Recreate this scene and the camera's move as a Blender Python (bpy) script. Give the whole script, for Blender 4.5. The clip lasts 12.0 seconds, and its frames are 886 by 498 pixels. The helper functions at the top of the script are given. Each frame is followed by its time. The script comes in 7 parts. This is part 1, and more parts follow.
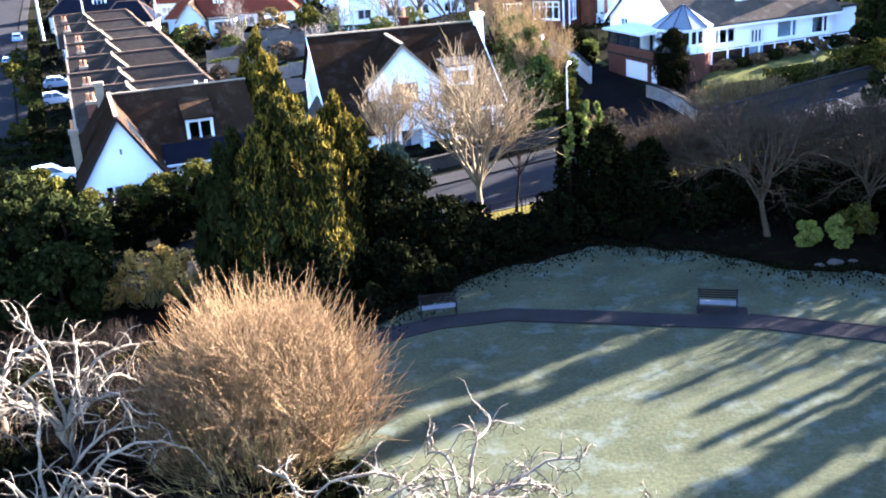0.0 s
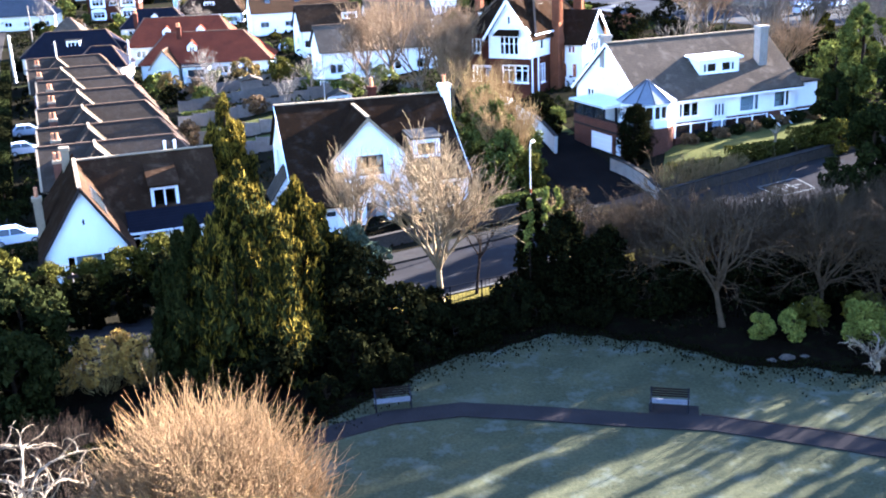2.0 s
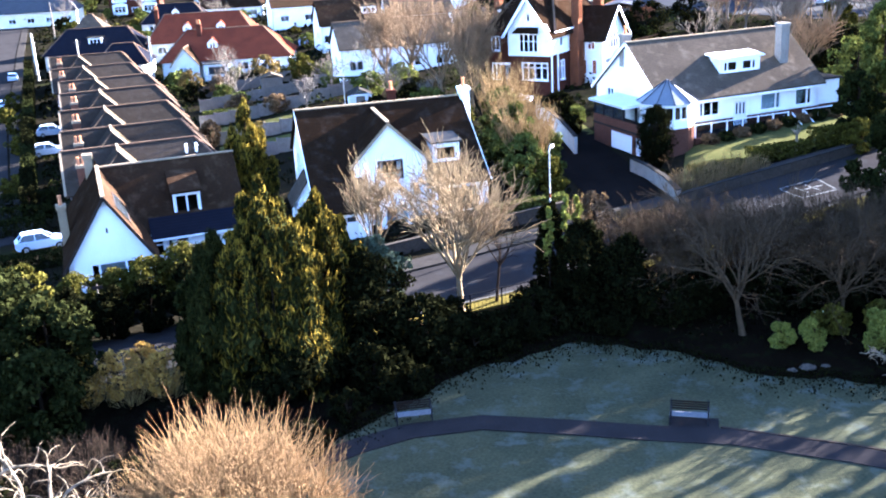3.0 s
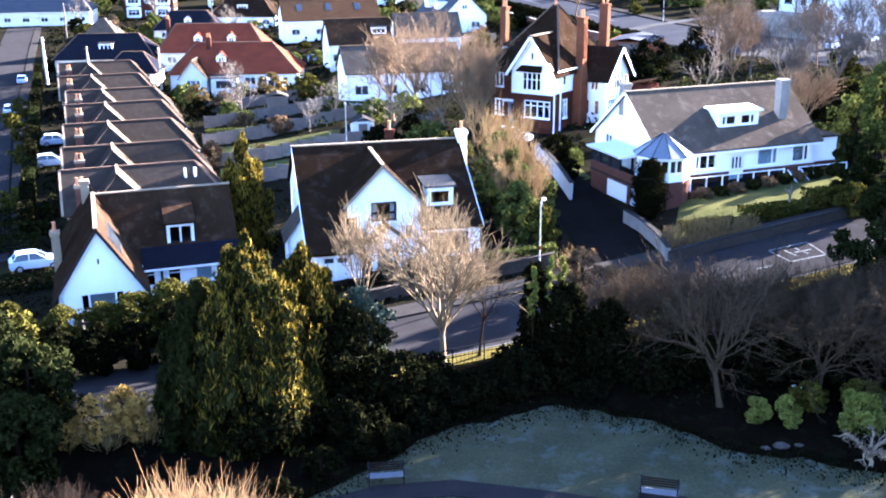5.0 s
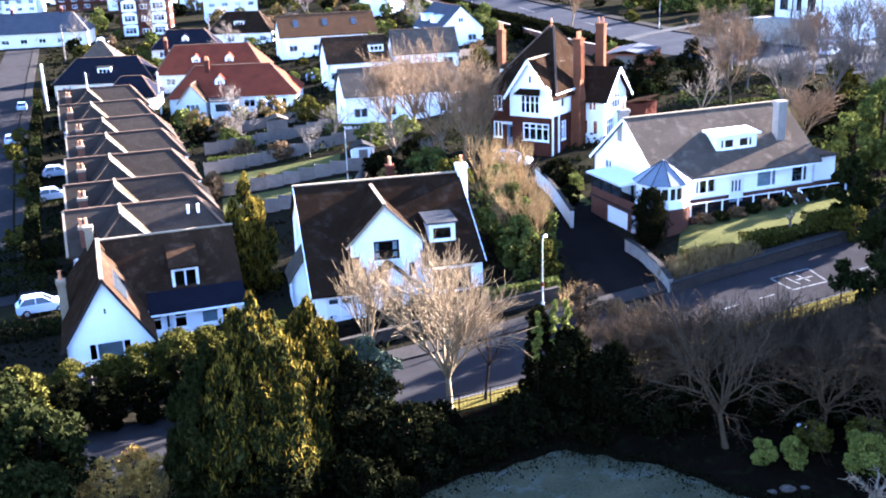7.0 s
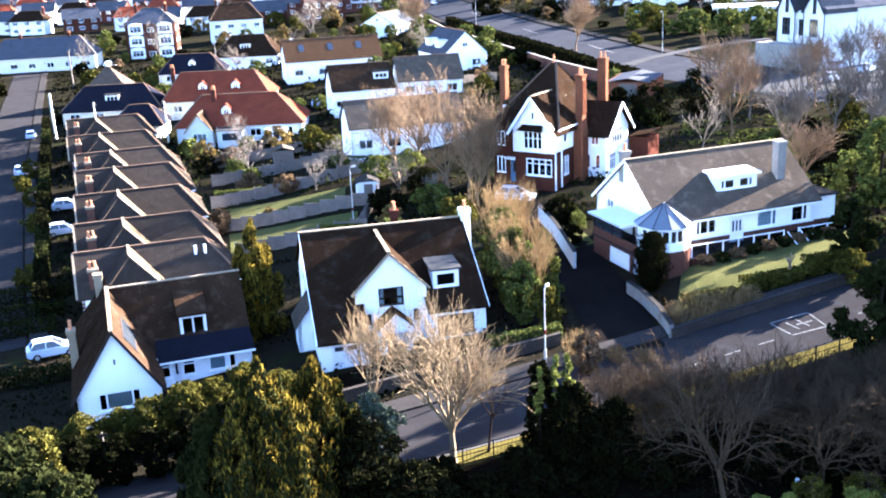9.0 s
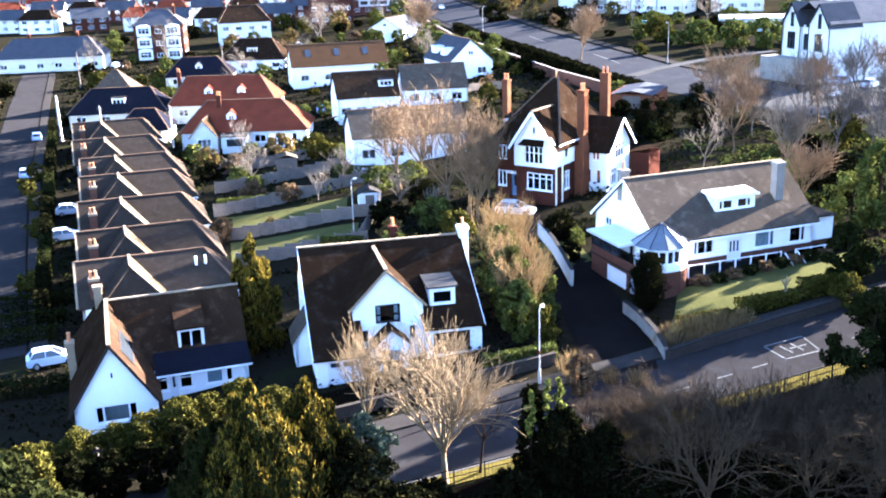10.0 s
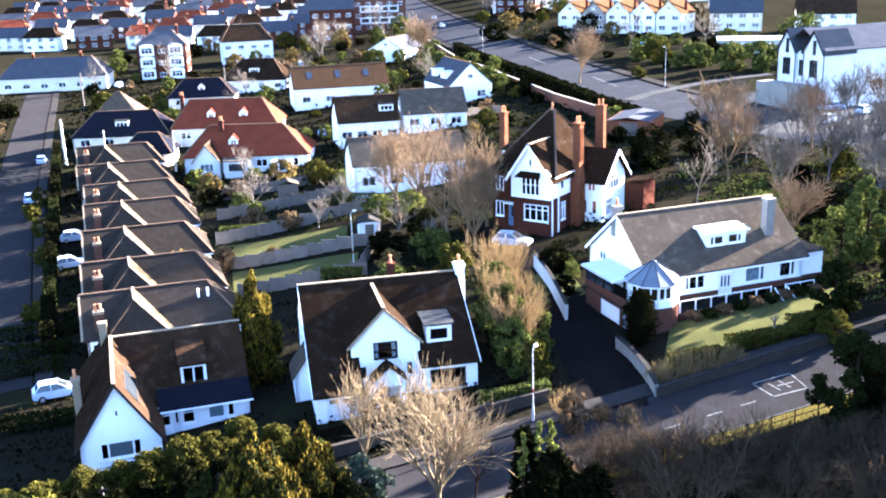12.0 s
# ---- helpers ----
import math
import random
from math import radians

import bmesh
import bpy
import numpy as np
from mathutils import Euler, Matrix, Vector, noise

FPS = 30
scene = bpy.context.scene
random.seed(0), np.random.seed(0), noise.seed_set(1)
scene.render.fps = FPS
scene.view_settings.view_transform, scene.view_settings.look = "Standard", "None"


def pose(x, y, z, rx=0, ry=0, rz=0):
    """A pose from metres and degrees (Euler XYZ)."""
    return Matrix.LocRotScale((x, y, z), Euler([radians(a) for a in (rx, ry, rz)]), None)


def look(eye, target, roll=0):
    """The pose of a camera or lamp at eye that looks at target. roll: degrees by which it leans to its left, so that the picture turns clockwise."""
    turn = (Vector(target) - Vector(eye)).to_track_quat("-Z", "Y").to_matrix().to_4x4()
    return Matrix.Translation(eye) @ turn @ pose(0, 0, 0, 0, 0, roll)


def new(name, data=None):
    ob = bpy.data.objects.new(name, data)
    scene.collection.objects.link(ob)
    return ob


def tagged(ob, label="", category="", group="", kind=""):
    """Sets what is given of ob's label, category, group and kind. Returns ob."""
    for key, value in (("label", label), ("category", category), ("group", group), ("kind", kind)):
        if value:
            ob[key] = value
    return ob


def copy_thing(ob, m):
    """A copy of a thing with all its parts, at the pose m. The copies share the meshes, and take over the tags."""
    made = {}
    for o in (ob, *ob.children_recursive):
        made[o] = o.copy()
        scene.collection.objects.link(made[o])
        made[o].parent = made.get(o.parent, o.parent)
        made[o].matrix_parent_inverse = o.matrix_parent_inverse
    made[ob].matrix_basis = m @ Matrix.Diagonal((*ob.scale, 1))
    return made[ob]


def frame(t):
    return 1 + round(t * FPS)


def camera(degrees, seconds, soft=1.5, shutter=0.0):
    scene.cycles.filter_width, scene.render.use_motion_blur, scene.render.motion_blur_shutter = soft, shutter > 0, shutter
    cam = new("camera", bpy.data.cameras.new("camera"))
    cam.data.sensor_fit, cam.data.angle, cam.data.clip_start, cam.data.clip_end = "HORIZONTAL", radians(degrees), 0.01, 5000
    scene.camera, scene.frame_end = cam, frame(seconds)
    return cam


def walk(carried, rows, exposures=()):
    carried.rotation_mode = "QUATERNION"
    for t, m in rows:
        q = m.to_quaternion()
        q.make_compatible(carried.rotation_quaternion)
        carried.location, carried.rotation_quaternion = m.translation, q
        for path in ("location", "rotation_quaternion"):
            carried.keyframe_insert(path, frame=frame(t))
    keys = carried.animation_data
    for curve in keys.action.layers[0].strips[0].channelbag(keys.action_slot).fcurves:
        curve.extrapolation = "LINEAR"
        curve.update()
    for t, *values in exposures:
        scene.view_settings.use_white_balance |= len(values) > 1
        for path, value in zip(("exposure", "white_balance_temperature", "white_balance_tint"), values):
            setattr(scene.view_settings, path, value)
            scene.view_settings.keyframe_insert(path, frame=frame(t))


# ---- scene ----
cam = camera(46.5, 12.0, soft=2.0)
PATH = [
    (0, (0.313, 0.344, 18.202), (0.27, 2.232, 17.542), -3.8),
    (0.5, (0.619, 0.448, 18.99), (0.587, 2.338, 18.338), -3.4),
    (1, (0.767, 0.586, 19.488), (0.748, 2.487, 18.865), -2.5),
    (1.5, (0.948, 0.759, 20.062), (0.915, 2.66, 19.441), -2.9),
    (2, (1.286, 0.911, 20.805), (1.295, 2.819, 20.206), -2.4),
    (2.5, (0.991, 0.834, 21.178), (1.005, 2.748, 20.597), -1.8),
    (3, (1.445, 1.055, 22.044), (1.411, 2.955, 21.423), -3.2),
    (5, (2.519, 1.47, 24.595), (2.478, 3.376, 23.99), -0.4),
    (5.5, (2.58, 1.504, 25.343), (2.569, 3.416, 24.755), 3.9),
    (6, (2.521, 1.577, 25.939), (2.499, 3.483, 25.335), -1.8),
    (6.5, (2.597, 1.722, 26.62), (2.557, 3.632, 26.028), -1.8),
    (7, (2.581, 1.847, 27.296), (2.534, 3.752, 26.691), -2.1),
    (9, (2.953, 1.625, 30.171), (2.893, 3.537, 29.585), -2.6),
    (9.5, (3.273, 1.577, 30.778), (3.206, 3.49, 30.199), -2.2),
    (10, (3.646, 1.536, 31.496), (3.575, 3.447, 30.913), -1.8),
    (10.5, (3.757, 1.15, 32.151), (3.718, 3.073, 31.602), -1.4),
    (11, (3.766, 0.9, 32.798), (3.706, 2.819, 32.236), -1.4),
    (11.5, (3.983, 0.788, 33.443), (3.906, 2.705, 32.876), -1.6),
    (12, (4.163, 0.276, 34.094), (4.089, 2.194, 33.531), -1.8),
]
walk(cam, [(t, look(eye, target, roll)) for t, eye, target, roll in PATH], [(0, 5.05, 4900, 22), (3, 5.05, 4900, 23), (5, 5.05, 4900, 27), (7, 5.05, 4900, 27), (9, 5.02, 5060, 23), (12, 5.0, 5080, 22)])

# ---- light: low winter sun ahead and to the side, clear sky ----
SUN_AZ, SUN_EL = radians(56.0), radians(17.2)      # azimuth from +y towards +x
SUN_DIR = Vector((math.sin(SUN_AZ) * math.cos(SUN_EL), math.cos(SUN_AZ) * math.cos(SUN_EL), math.sin(SUN_EL)))
world = bpy.data.worlds.new("world")
scene.world = world
world.use_nodes = True
wn = world.node_tree
sky = wn.nodes.new("ShaderNodeTexSky")
sky.sky_type = 'NISHITA'
sky.sun_disc = False
sky.sun_elevation, sky.sun_rotation = SUN_EL, SUN_AZ
sky.air_density, sky.dust_density, sky.ozone_density = 1.0, 0.6, 1.6
wn.links.new(sky.outputs[0], wn.nodes["Background"].inputs[0])
wn.nodes["Background"].inputs[1].default_value = 0.045
sun = new("sun", bpy.data.lights.new("sun", 'SUN'))
sun.data.energy, sun.data.angle, sun.data.color = 5.0, radians(0.5), (1.0, 0.86, 0.62)
sun.matrix_world = look(SUN_DIR * 300, (0, 0, 0))


# ---- materials ----
def nd(t, kind, **kw):
    n = t.nodes.new(kind)
    for k, v in kw.items():
        n.inputs[k].default_value = v
    return n


def mat(name, a, b=None, rough=0.8, fine=9.0, coarse=0.5, mix=0.6, bump=0.25, dist=0.02, metal=0.0, spec=0.0,
        courses=0.0, blotch=None, island=0.0, obj=0.0, trans=0.0, lo=0.35, hi=0.65):
    """Two scales of variation from colour a to b, fine relief; courses: height of tile or brick rows; blotch: colour of large patches."""
    m = bpy.data.materials.new(name)
    m.use_nodes = True
    t = m.node_tree
    L = t.links.new
    bs = t.nodes["Principled BSDF"]
    bs.inputs["Roughness"].default_value = rough
    bs.inputs["Metallic"].default_value = metal
    bs.inputs["Specular IOR Level"].default_value = spec
    if b is None:
        b = tuple(c * 0.6 for c in a)
    tc = t.nodes.new("ShaderNodeTexCoord")
    n1 = nd(t, "ShaderNodeTexNoise", Scale=fine, Detail=6.0, Roughness=0.65)
    n2 = nd(t, "ShaderNodeTexNoise", Scale=coarse, Detail=4.0, Roughness=0.6)
    for n in (n1, n2):
        L(tc.outputs["Object"], n.inputs["Vector"])
    ma = t.nodes.new("ShaderNodeMath"); ma.operation = 'MULTIPLY_ADD'
    L(n1.outputs[0], ma.inputs[0]); ma.inputs[1].default_value = mix
    m2 = t.nodes.new("ShaderNodeMath"); m2.operation = 'MULTIPLY'
    L(n2.outputs[0], m2.inputs[0]); m2.inputs[1].default_value = 1 - mix
    L(m2.outputs[0], ma.inputs[2])
    ramp = t.nodes.new("ShaderNodeValToRGB")
    ramp.color_ramp.elements[0].position, ramp.color_ramp.elements[1].position = lo, hi
    ramp.color_ramp.elements[0].color, ramp.color_ramp.elements[1].color = (*a, 1), (*b, 1)
    L(ma.outputs[0], ramp.inputs[0])
    col = ramp.outputs[0]
    if blotch:
        n3 = nd(t, "ShaderNodeTexNoise", Scale=coarse * 2.3, Detail=5.0, Roughness=0.7)
        L(tc.outputs["Object"], n3.inputs["Vector"])
        r3 = t.nodes.new("ShaderNodeValToRGB")
        r3.color_ramp.elements[0].position, r3.color_ramp.elements[1].position = 0.52, 0.66
        L(n3.outputs[0], r3.inputs[0])
        mx = t.nodes.new("ShaderNodeMix"); mx.data_type = 'RGBA'
        L(r3.outputs[0], mx.inputs[0]); L(col, mx.inputs[6]); mx.inputs[7].default_value = (*blotch, 1)
        col = mx.outputs[2]
    if island or obj:
        src = t.nodes.new("ShaderNodeNewGeometry").outputs["Random Per Island"] if island else t.nodes.new("ShaderNodeObjectInfo").outputs["Random"]
        k = island or obj
        mr = t.nodes.new("ShaderNodeMapRange")
        L(src, mr.inputs[0]); mr.inputs[3].default_value = 1 - k; mr.inputs[4].default_value = 1 + k
        hs = t.nodes.new("ShaderNodeHueSaturation")
        L(mr.outputs[0], hs.inputs["Value"]); L(col, hs.inputs["Color"])
        col = hs.outputs[0]
    bp = nd(t, "ShaderNodeBump", Strength=bump, Distance=dist)
    L(n1.outputs[0], bp.inputs["Height"])
    if courses:
        wv = nd(t, "ShaderNodeTexWave", Scale=0.3142 / courses, Distortion=0.35, Detail=1.0)
        wv.bands_direction, wv.wave_profile = 'Z', 'SAW'
        L(tc.outputs["Object"], wv.inputs["Vector"])
        b2 = nd(t, "ShaderNodeBump", Strength=0.55, Distance=0.03)
        L(wv.outputs["Fac"], b2.inputs["Height"]); L(bp.outputs[0], b2.inputs["Normal"])
        dk = t.nodes.new("ShaderNodeMix"); dk.data_type = 'RGBA'; dk.blend_type = 'MULTIPLY'; dk.inputs[0].default_value = 0.35
        L(col, dk.inputs[6]); L(wv.outputs["Color"], dk.inputs[7])
        col = dk.outputs[2]
        bp = b2
    L(col, bs.inputs["Base Color"])
    L(bp.outputs[0], bs.inputs["Normal"])
    if trans:
        tr = t.nodes.new("ShaderNodeBsdfTranslucent")
        L(col, tr.inputs["Color"])
        ms = t.nodes.new("ShaderNodeMixShader"); ms.inputs[0].default_value = trans
        L(bs.outputs[0], ms.inputs[1]); L(tr.outputs[0], ms.inputs[2])
        L(ms.outputs[0], t.nodes["Material Output"].inputs[0])
    return m


def glass(name, tint=(0.75, 0.82, 0.85)):
    m = bpy.data.materials.new(name)
    m.use_nodes = True
    t = m.node_tree
    t.nodes.remove(t.nodes["Principled BSDF"])
    tr = t.nodes.new("ShaderNodeBsdfTransparent"); tr.inputs[0].default_value = (*tint, 1)
    gl = t.nodes.new("ShaderNodeBsdfGlossy"); gl.inputs["Roughness"].default_value = 0.03
    fr = t.nodes.new("ShaderNodeFresnel"); fr.inputs[0].default_value = 1.5
    nz = nd(t, "ShaderNodeTexNoise", Scale=0.8)
    bp = nd(t, "ShaderNodeBump", Strength=0.02, Distance=0.02)
    t.links.new(nz.outputs[0], bp.inputs["Height"]); t.links.new(bp.outputs[0], gl.inputs["Normal"])
    ms = t.nodes.new("ShaderNodeMixShader")
    t.links.new(fr.outputs[0], ms.inputs[0]); t.links.new(tr.outputs[0], ms.inputs[1]); t.links.new(gl.outputs[0], ms.inputs[2])
    t.links.new(ms.outputs[0], t.nodes["Material Output"].inputs[0])
    return m


RENDER = mat("white_render", (0.82, 0.82, 0.80), (0.70, 0.70, 0.67), rough=0.85, fine=14, coarse=0.7, bump=0.15)
CREAM = mat("cream_render", (0.66, 0.60, 0.48), (0.54, 0.48, 0.37), rough=0.85, bump=0.15)
GREYR = mat("grey_render", (0.42, 0.41, 0.39), (0.30, 0.30, 0.28), rough=0.9)
BRICK = mat("red_brick", (0.085, 0.0306, 0.0187), (0.0442, 0.0179, 0.0127), rough=0.9, fine=18, coarse=1.2, courses=0.075, bump=0.3)
# Brighter copy of red brick; sunlight on the stacks is put into it
BRICKO = mat("sunlit_orange_brick", (0.1725, 0.0667, 0.0322), (0.092, 0.0391, 0.0218), rough=0.9, fine=18, coarse=1.2, courses=0.075, bump=0.3)
LITTER = mat("rotting_leaf_litter", (0.032, 0.020, 0.010), (0.012, 0.008, 0.005), rough=1.0, spec=0.0, fine=3, coarse=0.8, bump=0, island=0.4)
BRICKB = mat("brown_brick", (0.13, 0.06, 0.04), (0.075, 0.038, 0.027), rough=0.9, fine=18, coarse=1.2, courses=0.075, bump=0.3)
STONE = mat("pale_stone", (0.24, 0.215, 0.18), (0.14, 0.125, 0.105), rough=0.9, fine=7, coarse=1.0, bump=0.5)
TILE_BROWN = mat("brown_roof_tiles", (0.0343, 0.0196, 0.011), (0.0171, 0.0104, 0.0061), rough=0.85, fine=11, coarse=0.5, courses=0.1, blotch=(0.050, 0.031, 0.018))
TILE_DARK = mat("dark_roof_tiles", (0.019, 0.0108, 0.0061), (0.0095, 0.0058, 0.0034), rough=0.85, fine=11, coarse=0.5, courses=0.1, blotch=(0.026, 0.018, 0.0125))
TILE_GREY = mat("grey_brown_roof_tiles", (0.0765, 0.0595, 0.0425), (0.0425, 0.034, 0.0247), rough=0.85, fine=10, coarse=0.45, courses=0.12, blotch=(0.098, 0.078, 0.056))
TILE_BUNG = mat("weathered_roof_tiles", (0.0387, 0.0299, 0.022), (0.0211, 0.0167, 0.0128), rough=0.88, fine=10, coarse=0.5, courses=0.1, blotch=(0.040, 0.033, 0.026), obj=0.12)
TILE_RED = mat("red_roof_tiles", (0.1584, 0.0396, 0.0187), (0.0792, 0.0216, 0.013), rough=0.8, fine=10, coarse=0.5, courses=0.1)
TILE_ORANGE = mat("orange_brown_roof_tiles", (0.090, 0.047, 0.022), (0.048, 0.026, 0.013), rough=0.85, fine=10, coarse=0.5, courses=0.1)
SLATE = mat("blue_grey_slate", (0.066, 0.068, 0.076), (0.038, 0.040, 0.046), rough=0.5, fine=10, coarse=0.5, courses=0.14, spec=0.0)
NAVY = mat("navy_slate", (0.012, 0.012, 0.0165), (0.007, 0.007, 0.010), rough=0.5, fine=9, coarse=0.8, courses=0.14, spec=0.0)
RIDGE = mat("ridge_tiles", (0.11, 0.0715, 0.0468), (0.066, 0.044, 0.0303), rough=0.9, fine=3, coarse=0.8)
PALEV = mat("pale_verge", (0.25, 0.19, 0.12), (0.15, 0.115, 0.078), rough=0.9, fine=6)
UPVC = mat("white_plastic", (0.80, 0.80, 0.80), (0.74, 0.74, 0.74), rough=0.4, bump=0.03, spec=0.5)
DARKWOOD = mat("dark_stained_wood", (0.03, 0.022, 0.018), (0.018, 0.014, 0.012), rough=0.6)
BLACKP = mat("black_paint", (0.015, 0.015, 0.017), (0.01, 0.01, 0.011), rough=0.5, bump=0.1)
BLIND = mat("pale_blind", (0.55, 0.58, 0.60), (0.45, 0.47, 0.50), rough=0.9, fine=4)
DOORW = mat("painted_door", (0.70, 0.70, 0.70), (0.62, 0.62, 0.62), rough=0.5, bump=0.05)
DOORB = mat("blue_door", (0.12, 0.17, 0.26), (0.09, 0.13, 0.2), rough=0.5, bump=0.05)
GLASS = glass("window_glass")
PALER = mat("pale_grey_render", (0.56, 0.57, 0.55), (0.46, 0.47, 0.45), rough=0.9, fine=12, coarse=0.5, bump=0.15)
CONE = mat("pale_glazed_roof", (0.0935, 0.1018, 0.1155), (0.066, 0.0715, 0.0825), rough=0.35, fine=5, coarse=0.6, bump=0.05, spec=0.4)
# Paler copy of the weathered tiles, with sunlight put into the colour
TILE_LIT = mat("sunlit_cream_tiles", (0.0892, 0.0663, 0.0391), (0.051, 0.0382, 0.0229), rough=0.9, fine=8, coarse=0.6, courses=0.1)
RAILGLASS = glass("balustrade_glass", (0.6, 0.66, 0.72))
POT = mat("terracotta", (0.48, 0.20, 0.09), (0.36, 0.15, 0.07), rough=0.9)
METALG = mat("galvanised_steel", (0.36, 0.36, 0.36), (0.26, 0.26, 0.26), rough=0.5, metal=0.6, bump=0.05)
POSTW = mat("pale_painted_post", (0.40, 0.385, 0.35), (0.30, 0.29, 0.26), rough=0.7, fine=4)
GRASS = mat("frosty_grass", (0.053, 0.052, 0.0275), (0.0145, 0.0162, 0.0105), rough=0.95, fine=7, coarse=0.28, mix=0.55, bump=0.4, dist=0.05, blotch=(0.050, 0.054, 0.040), lo=0.3, hi=0.7)
GARDEN = mat("garden_lawn", (0.0643, 0.0605, 0.0208), (0.0302, 0.0321, 0.0104), rough=0.95, fine=7, coarse=0.35, bump=0.8, dist=0.05)
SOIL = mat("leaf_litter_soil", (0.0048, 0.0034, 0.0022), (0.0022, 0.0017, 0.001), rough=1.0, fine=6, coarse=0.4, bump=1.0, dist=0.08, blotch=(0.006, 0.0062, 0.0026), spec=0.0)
GROUND = mat("rough_ground", (0.0125, 0.0104, 0.0067), (0.0058, 0.0052, 0.0031), rough=1.0, fine=2.0, coarse=0.06, bump=0.8, dist=0.1, blotch=(0.010, 0.011, 0.0045), spec=0.0)
ASPHALT = mat("asphalt", (0.0229, 0.0208, 0.02), (0.0145, 0.0132, 0.0127), rough=0.85, fine=14, coarse=0.25, bump=0.35, blotch=(0.023, 0.0225, 0.0225), spec=0.0)
ASPHALT_PALE = mat("pale_asphalt", (0.0263, 0.0268, 0.0289), (0.0183, 0.0187, 0.0208), rough=0.8, fine=6, coarse=0.12, bump=0.3, blotch=(0.028, 0.029, 0.031), spec=0.0)
PATHM = mat("park_path_asphalt", (0.0202, 0.0176, 0.0171), (0.0126, 0.0111, 0.0108), rough=0.9, fine=12, coarse=0.8, bump=0.3)
PAVE = mat("pavement_flags", (0.0306, 0.0272, 0.0238), (0.017, 0.0153, 0.0136), rough=0.9, fine=6, coarse=0.9)
KERB = mat("kerb_stone", (0.075, 0.072, 0.066), (0.045, 0.043, 0.04), rough=0.9)
DRIVE = mat("dark_drive", (0.009, 0.0075, 0.0066), (0.0049, 0.0041, 0.0037), rough=0.9, fine=9, coarse=0.5)
LINEP = mat("road_paint", (0.14, 0.14, 0.135), (0.045, 0.045, 0.043), rough=0.8, fine=8, coarse=2)
TIMBER = mat("weathered_fence_timber", (0.136, 0.1156, 0.0952), (0.0816, 0.068, 0.0578), rough=0.9, fine=7, coarse=1.5, obj=0.15)
BENCHW = mat("bench_timber", (0.015, 0.0115, 0.009), (0.008, 0.006, 0.005), rough=0.7, fine=12)
BARK = mat("grey_bark", (0.1238, 0.1031, 0.0825), (0.0653, 0.0543, 0.044), rough=0.95, fine=9, coarse=1.5, bump=0.7)
BARKD = mat("dark_bark", (0.0184, 0.0133, 0.0092), (0.0082, 0.0059, 0.0041), rough=0.95, fine=9, coarse=1.5, bump=0.7)
# Lighter than the dark bark: sun on the thicket's twigs is put in
BARKM = mat("sunlit_brown_bark", (0.050, 0.035, 0.021), (0.021, 0.015, 0.0095), rough=0.95, fine=9, coarse=1.5, bump=0.7)
BARKP = mat("pale_twisted_bark", (0.192, 0.152, 0.104), (0.092, 0.072, 0.0496), rough=0.9, fine=9, coarse=1.5, bump=0.5)
BARKT = mat("tan_bark", (0.16, 0.1056, 0.0584), (0.076, 0.0504, 0.0296), rough=0.95, fine=9, coarse=1.5, bump=0.5)
TWIG = mat("russet_twigs", (0.144, 0.09, 0.0418), (0.0684, 0.0418, 0.0202), rough=0.9, fine=3, island=0.3)
DARKWALL = mat("weathered_dark_stone", (0.055, 0.046, 0.037), (0.026, 0.022, 0.018), rough=0.95, fine=6, coarse=0.8, bump=0.6)
# Lighter copy of tan bark for street trees; the sunlight is in the colour
BARKS = mat("sunlit_pale_bark", (0.17, 0.1224, 0.068), (0.0884, 0.0639, 0.036), rough=0.95, fine=9, coarse=1.5, bump=0.5)
FROSTW = mat("frosted_seat_timber", (0.13, 0.13, 0.135), (0.07, 0.068, 0.07), rough=0.9, fine=12)
TWIGO = mat("orange_brown_twigs", (0.1875, 0.1237, 0.0525), (0.0938, 0.06, 0.0255), rough=0.9, fine=3, island=0.3)
CARPARK = mat("pale_worn_tarmac", (0.0488, 0.0473, 0.045), (0.03, 0.0292, 0.0277), rough=0.9, fine=4, coarse=0.2, bump=0.3)
TWIGY = mat("yellow_twigs", (0.252, 0.189, 0.07), (0.168, 0.119, 0.0455), rough=0.9, fine=3, island=0.3)
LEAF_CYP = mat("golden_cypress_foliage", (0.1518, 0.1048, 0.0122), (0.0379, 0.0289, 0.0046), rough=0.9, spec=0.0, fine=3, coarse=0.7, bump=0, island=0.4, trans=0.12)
# Inner cypress leaves carry the shade between plumes in their colour
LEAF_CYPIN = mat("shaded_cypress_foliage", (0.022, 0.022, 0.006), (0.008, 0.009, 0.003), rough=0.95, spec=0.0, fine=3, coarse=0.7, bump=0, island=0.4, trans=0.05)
BRAMBLE = mat("dark_bramble_stems", (0.0248, 0.0176, 0.0127), (0.0099, 0.0072, 0.0055), rough=0.95, spec=0.0, fine=4, island=0.4)
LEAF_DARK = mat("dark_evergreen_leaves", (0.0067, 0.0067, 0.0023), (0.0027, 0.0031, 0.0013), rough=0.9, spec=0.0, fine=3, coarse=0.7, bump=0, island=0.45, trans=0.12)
LEAF_PINE = mat("dark_pine_needles", (0.014, 0.0156, 0.0044), (0.006, 0.0072, 0.0024), rough=0.9, spec=0.0, fine=3, coarse=0.7, bump=0, island=0.4, trans=0.12)
LEAF_HEDGE = mat("hedge_leaves", (0.0624, 0.0544, 0.0088), (0.0168, 0.0168, 0.004), rough=0.9, spec=0.0, fine=3, coarse=0.8, bump=0, island=0.45, trans=0.12)
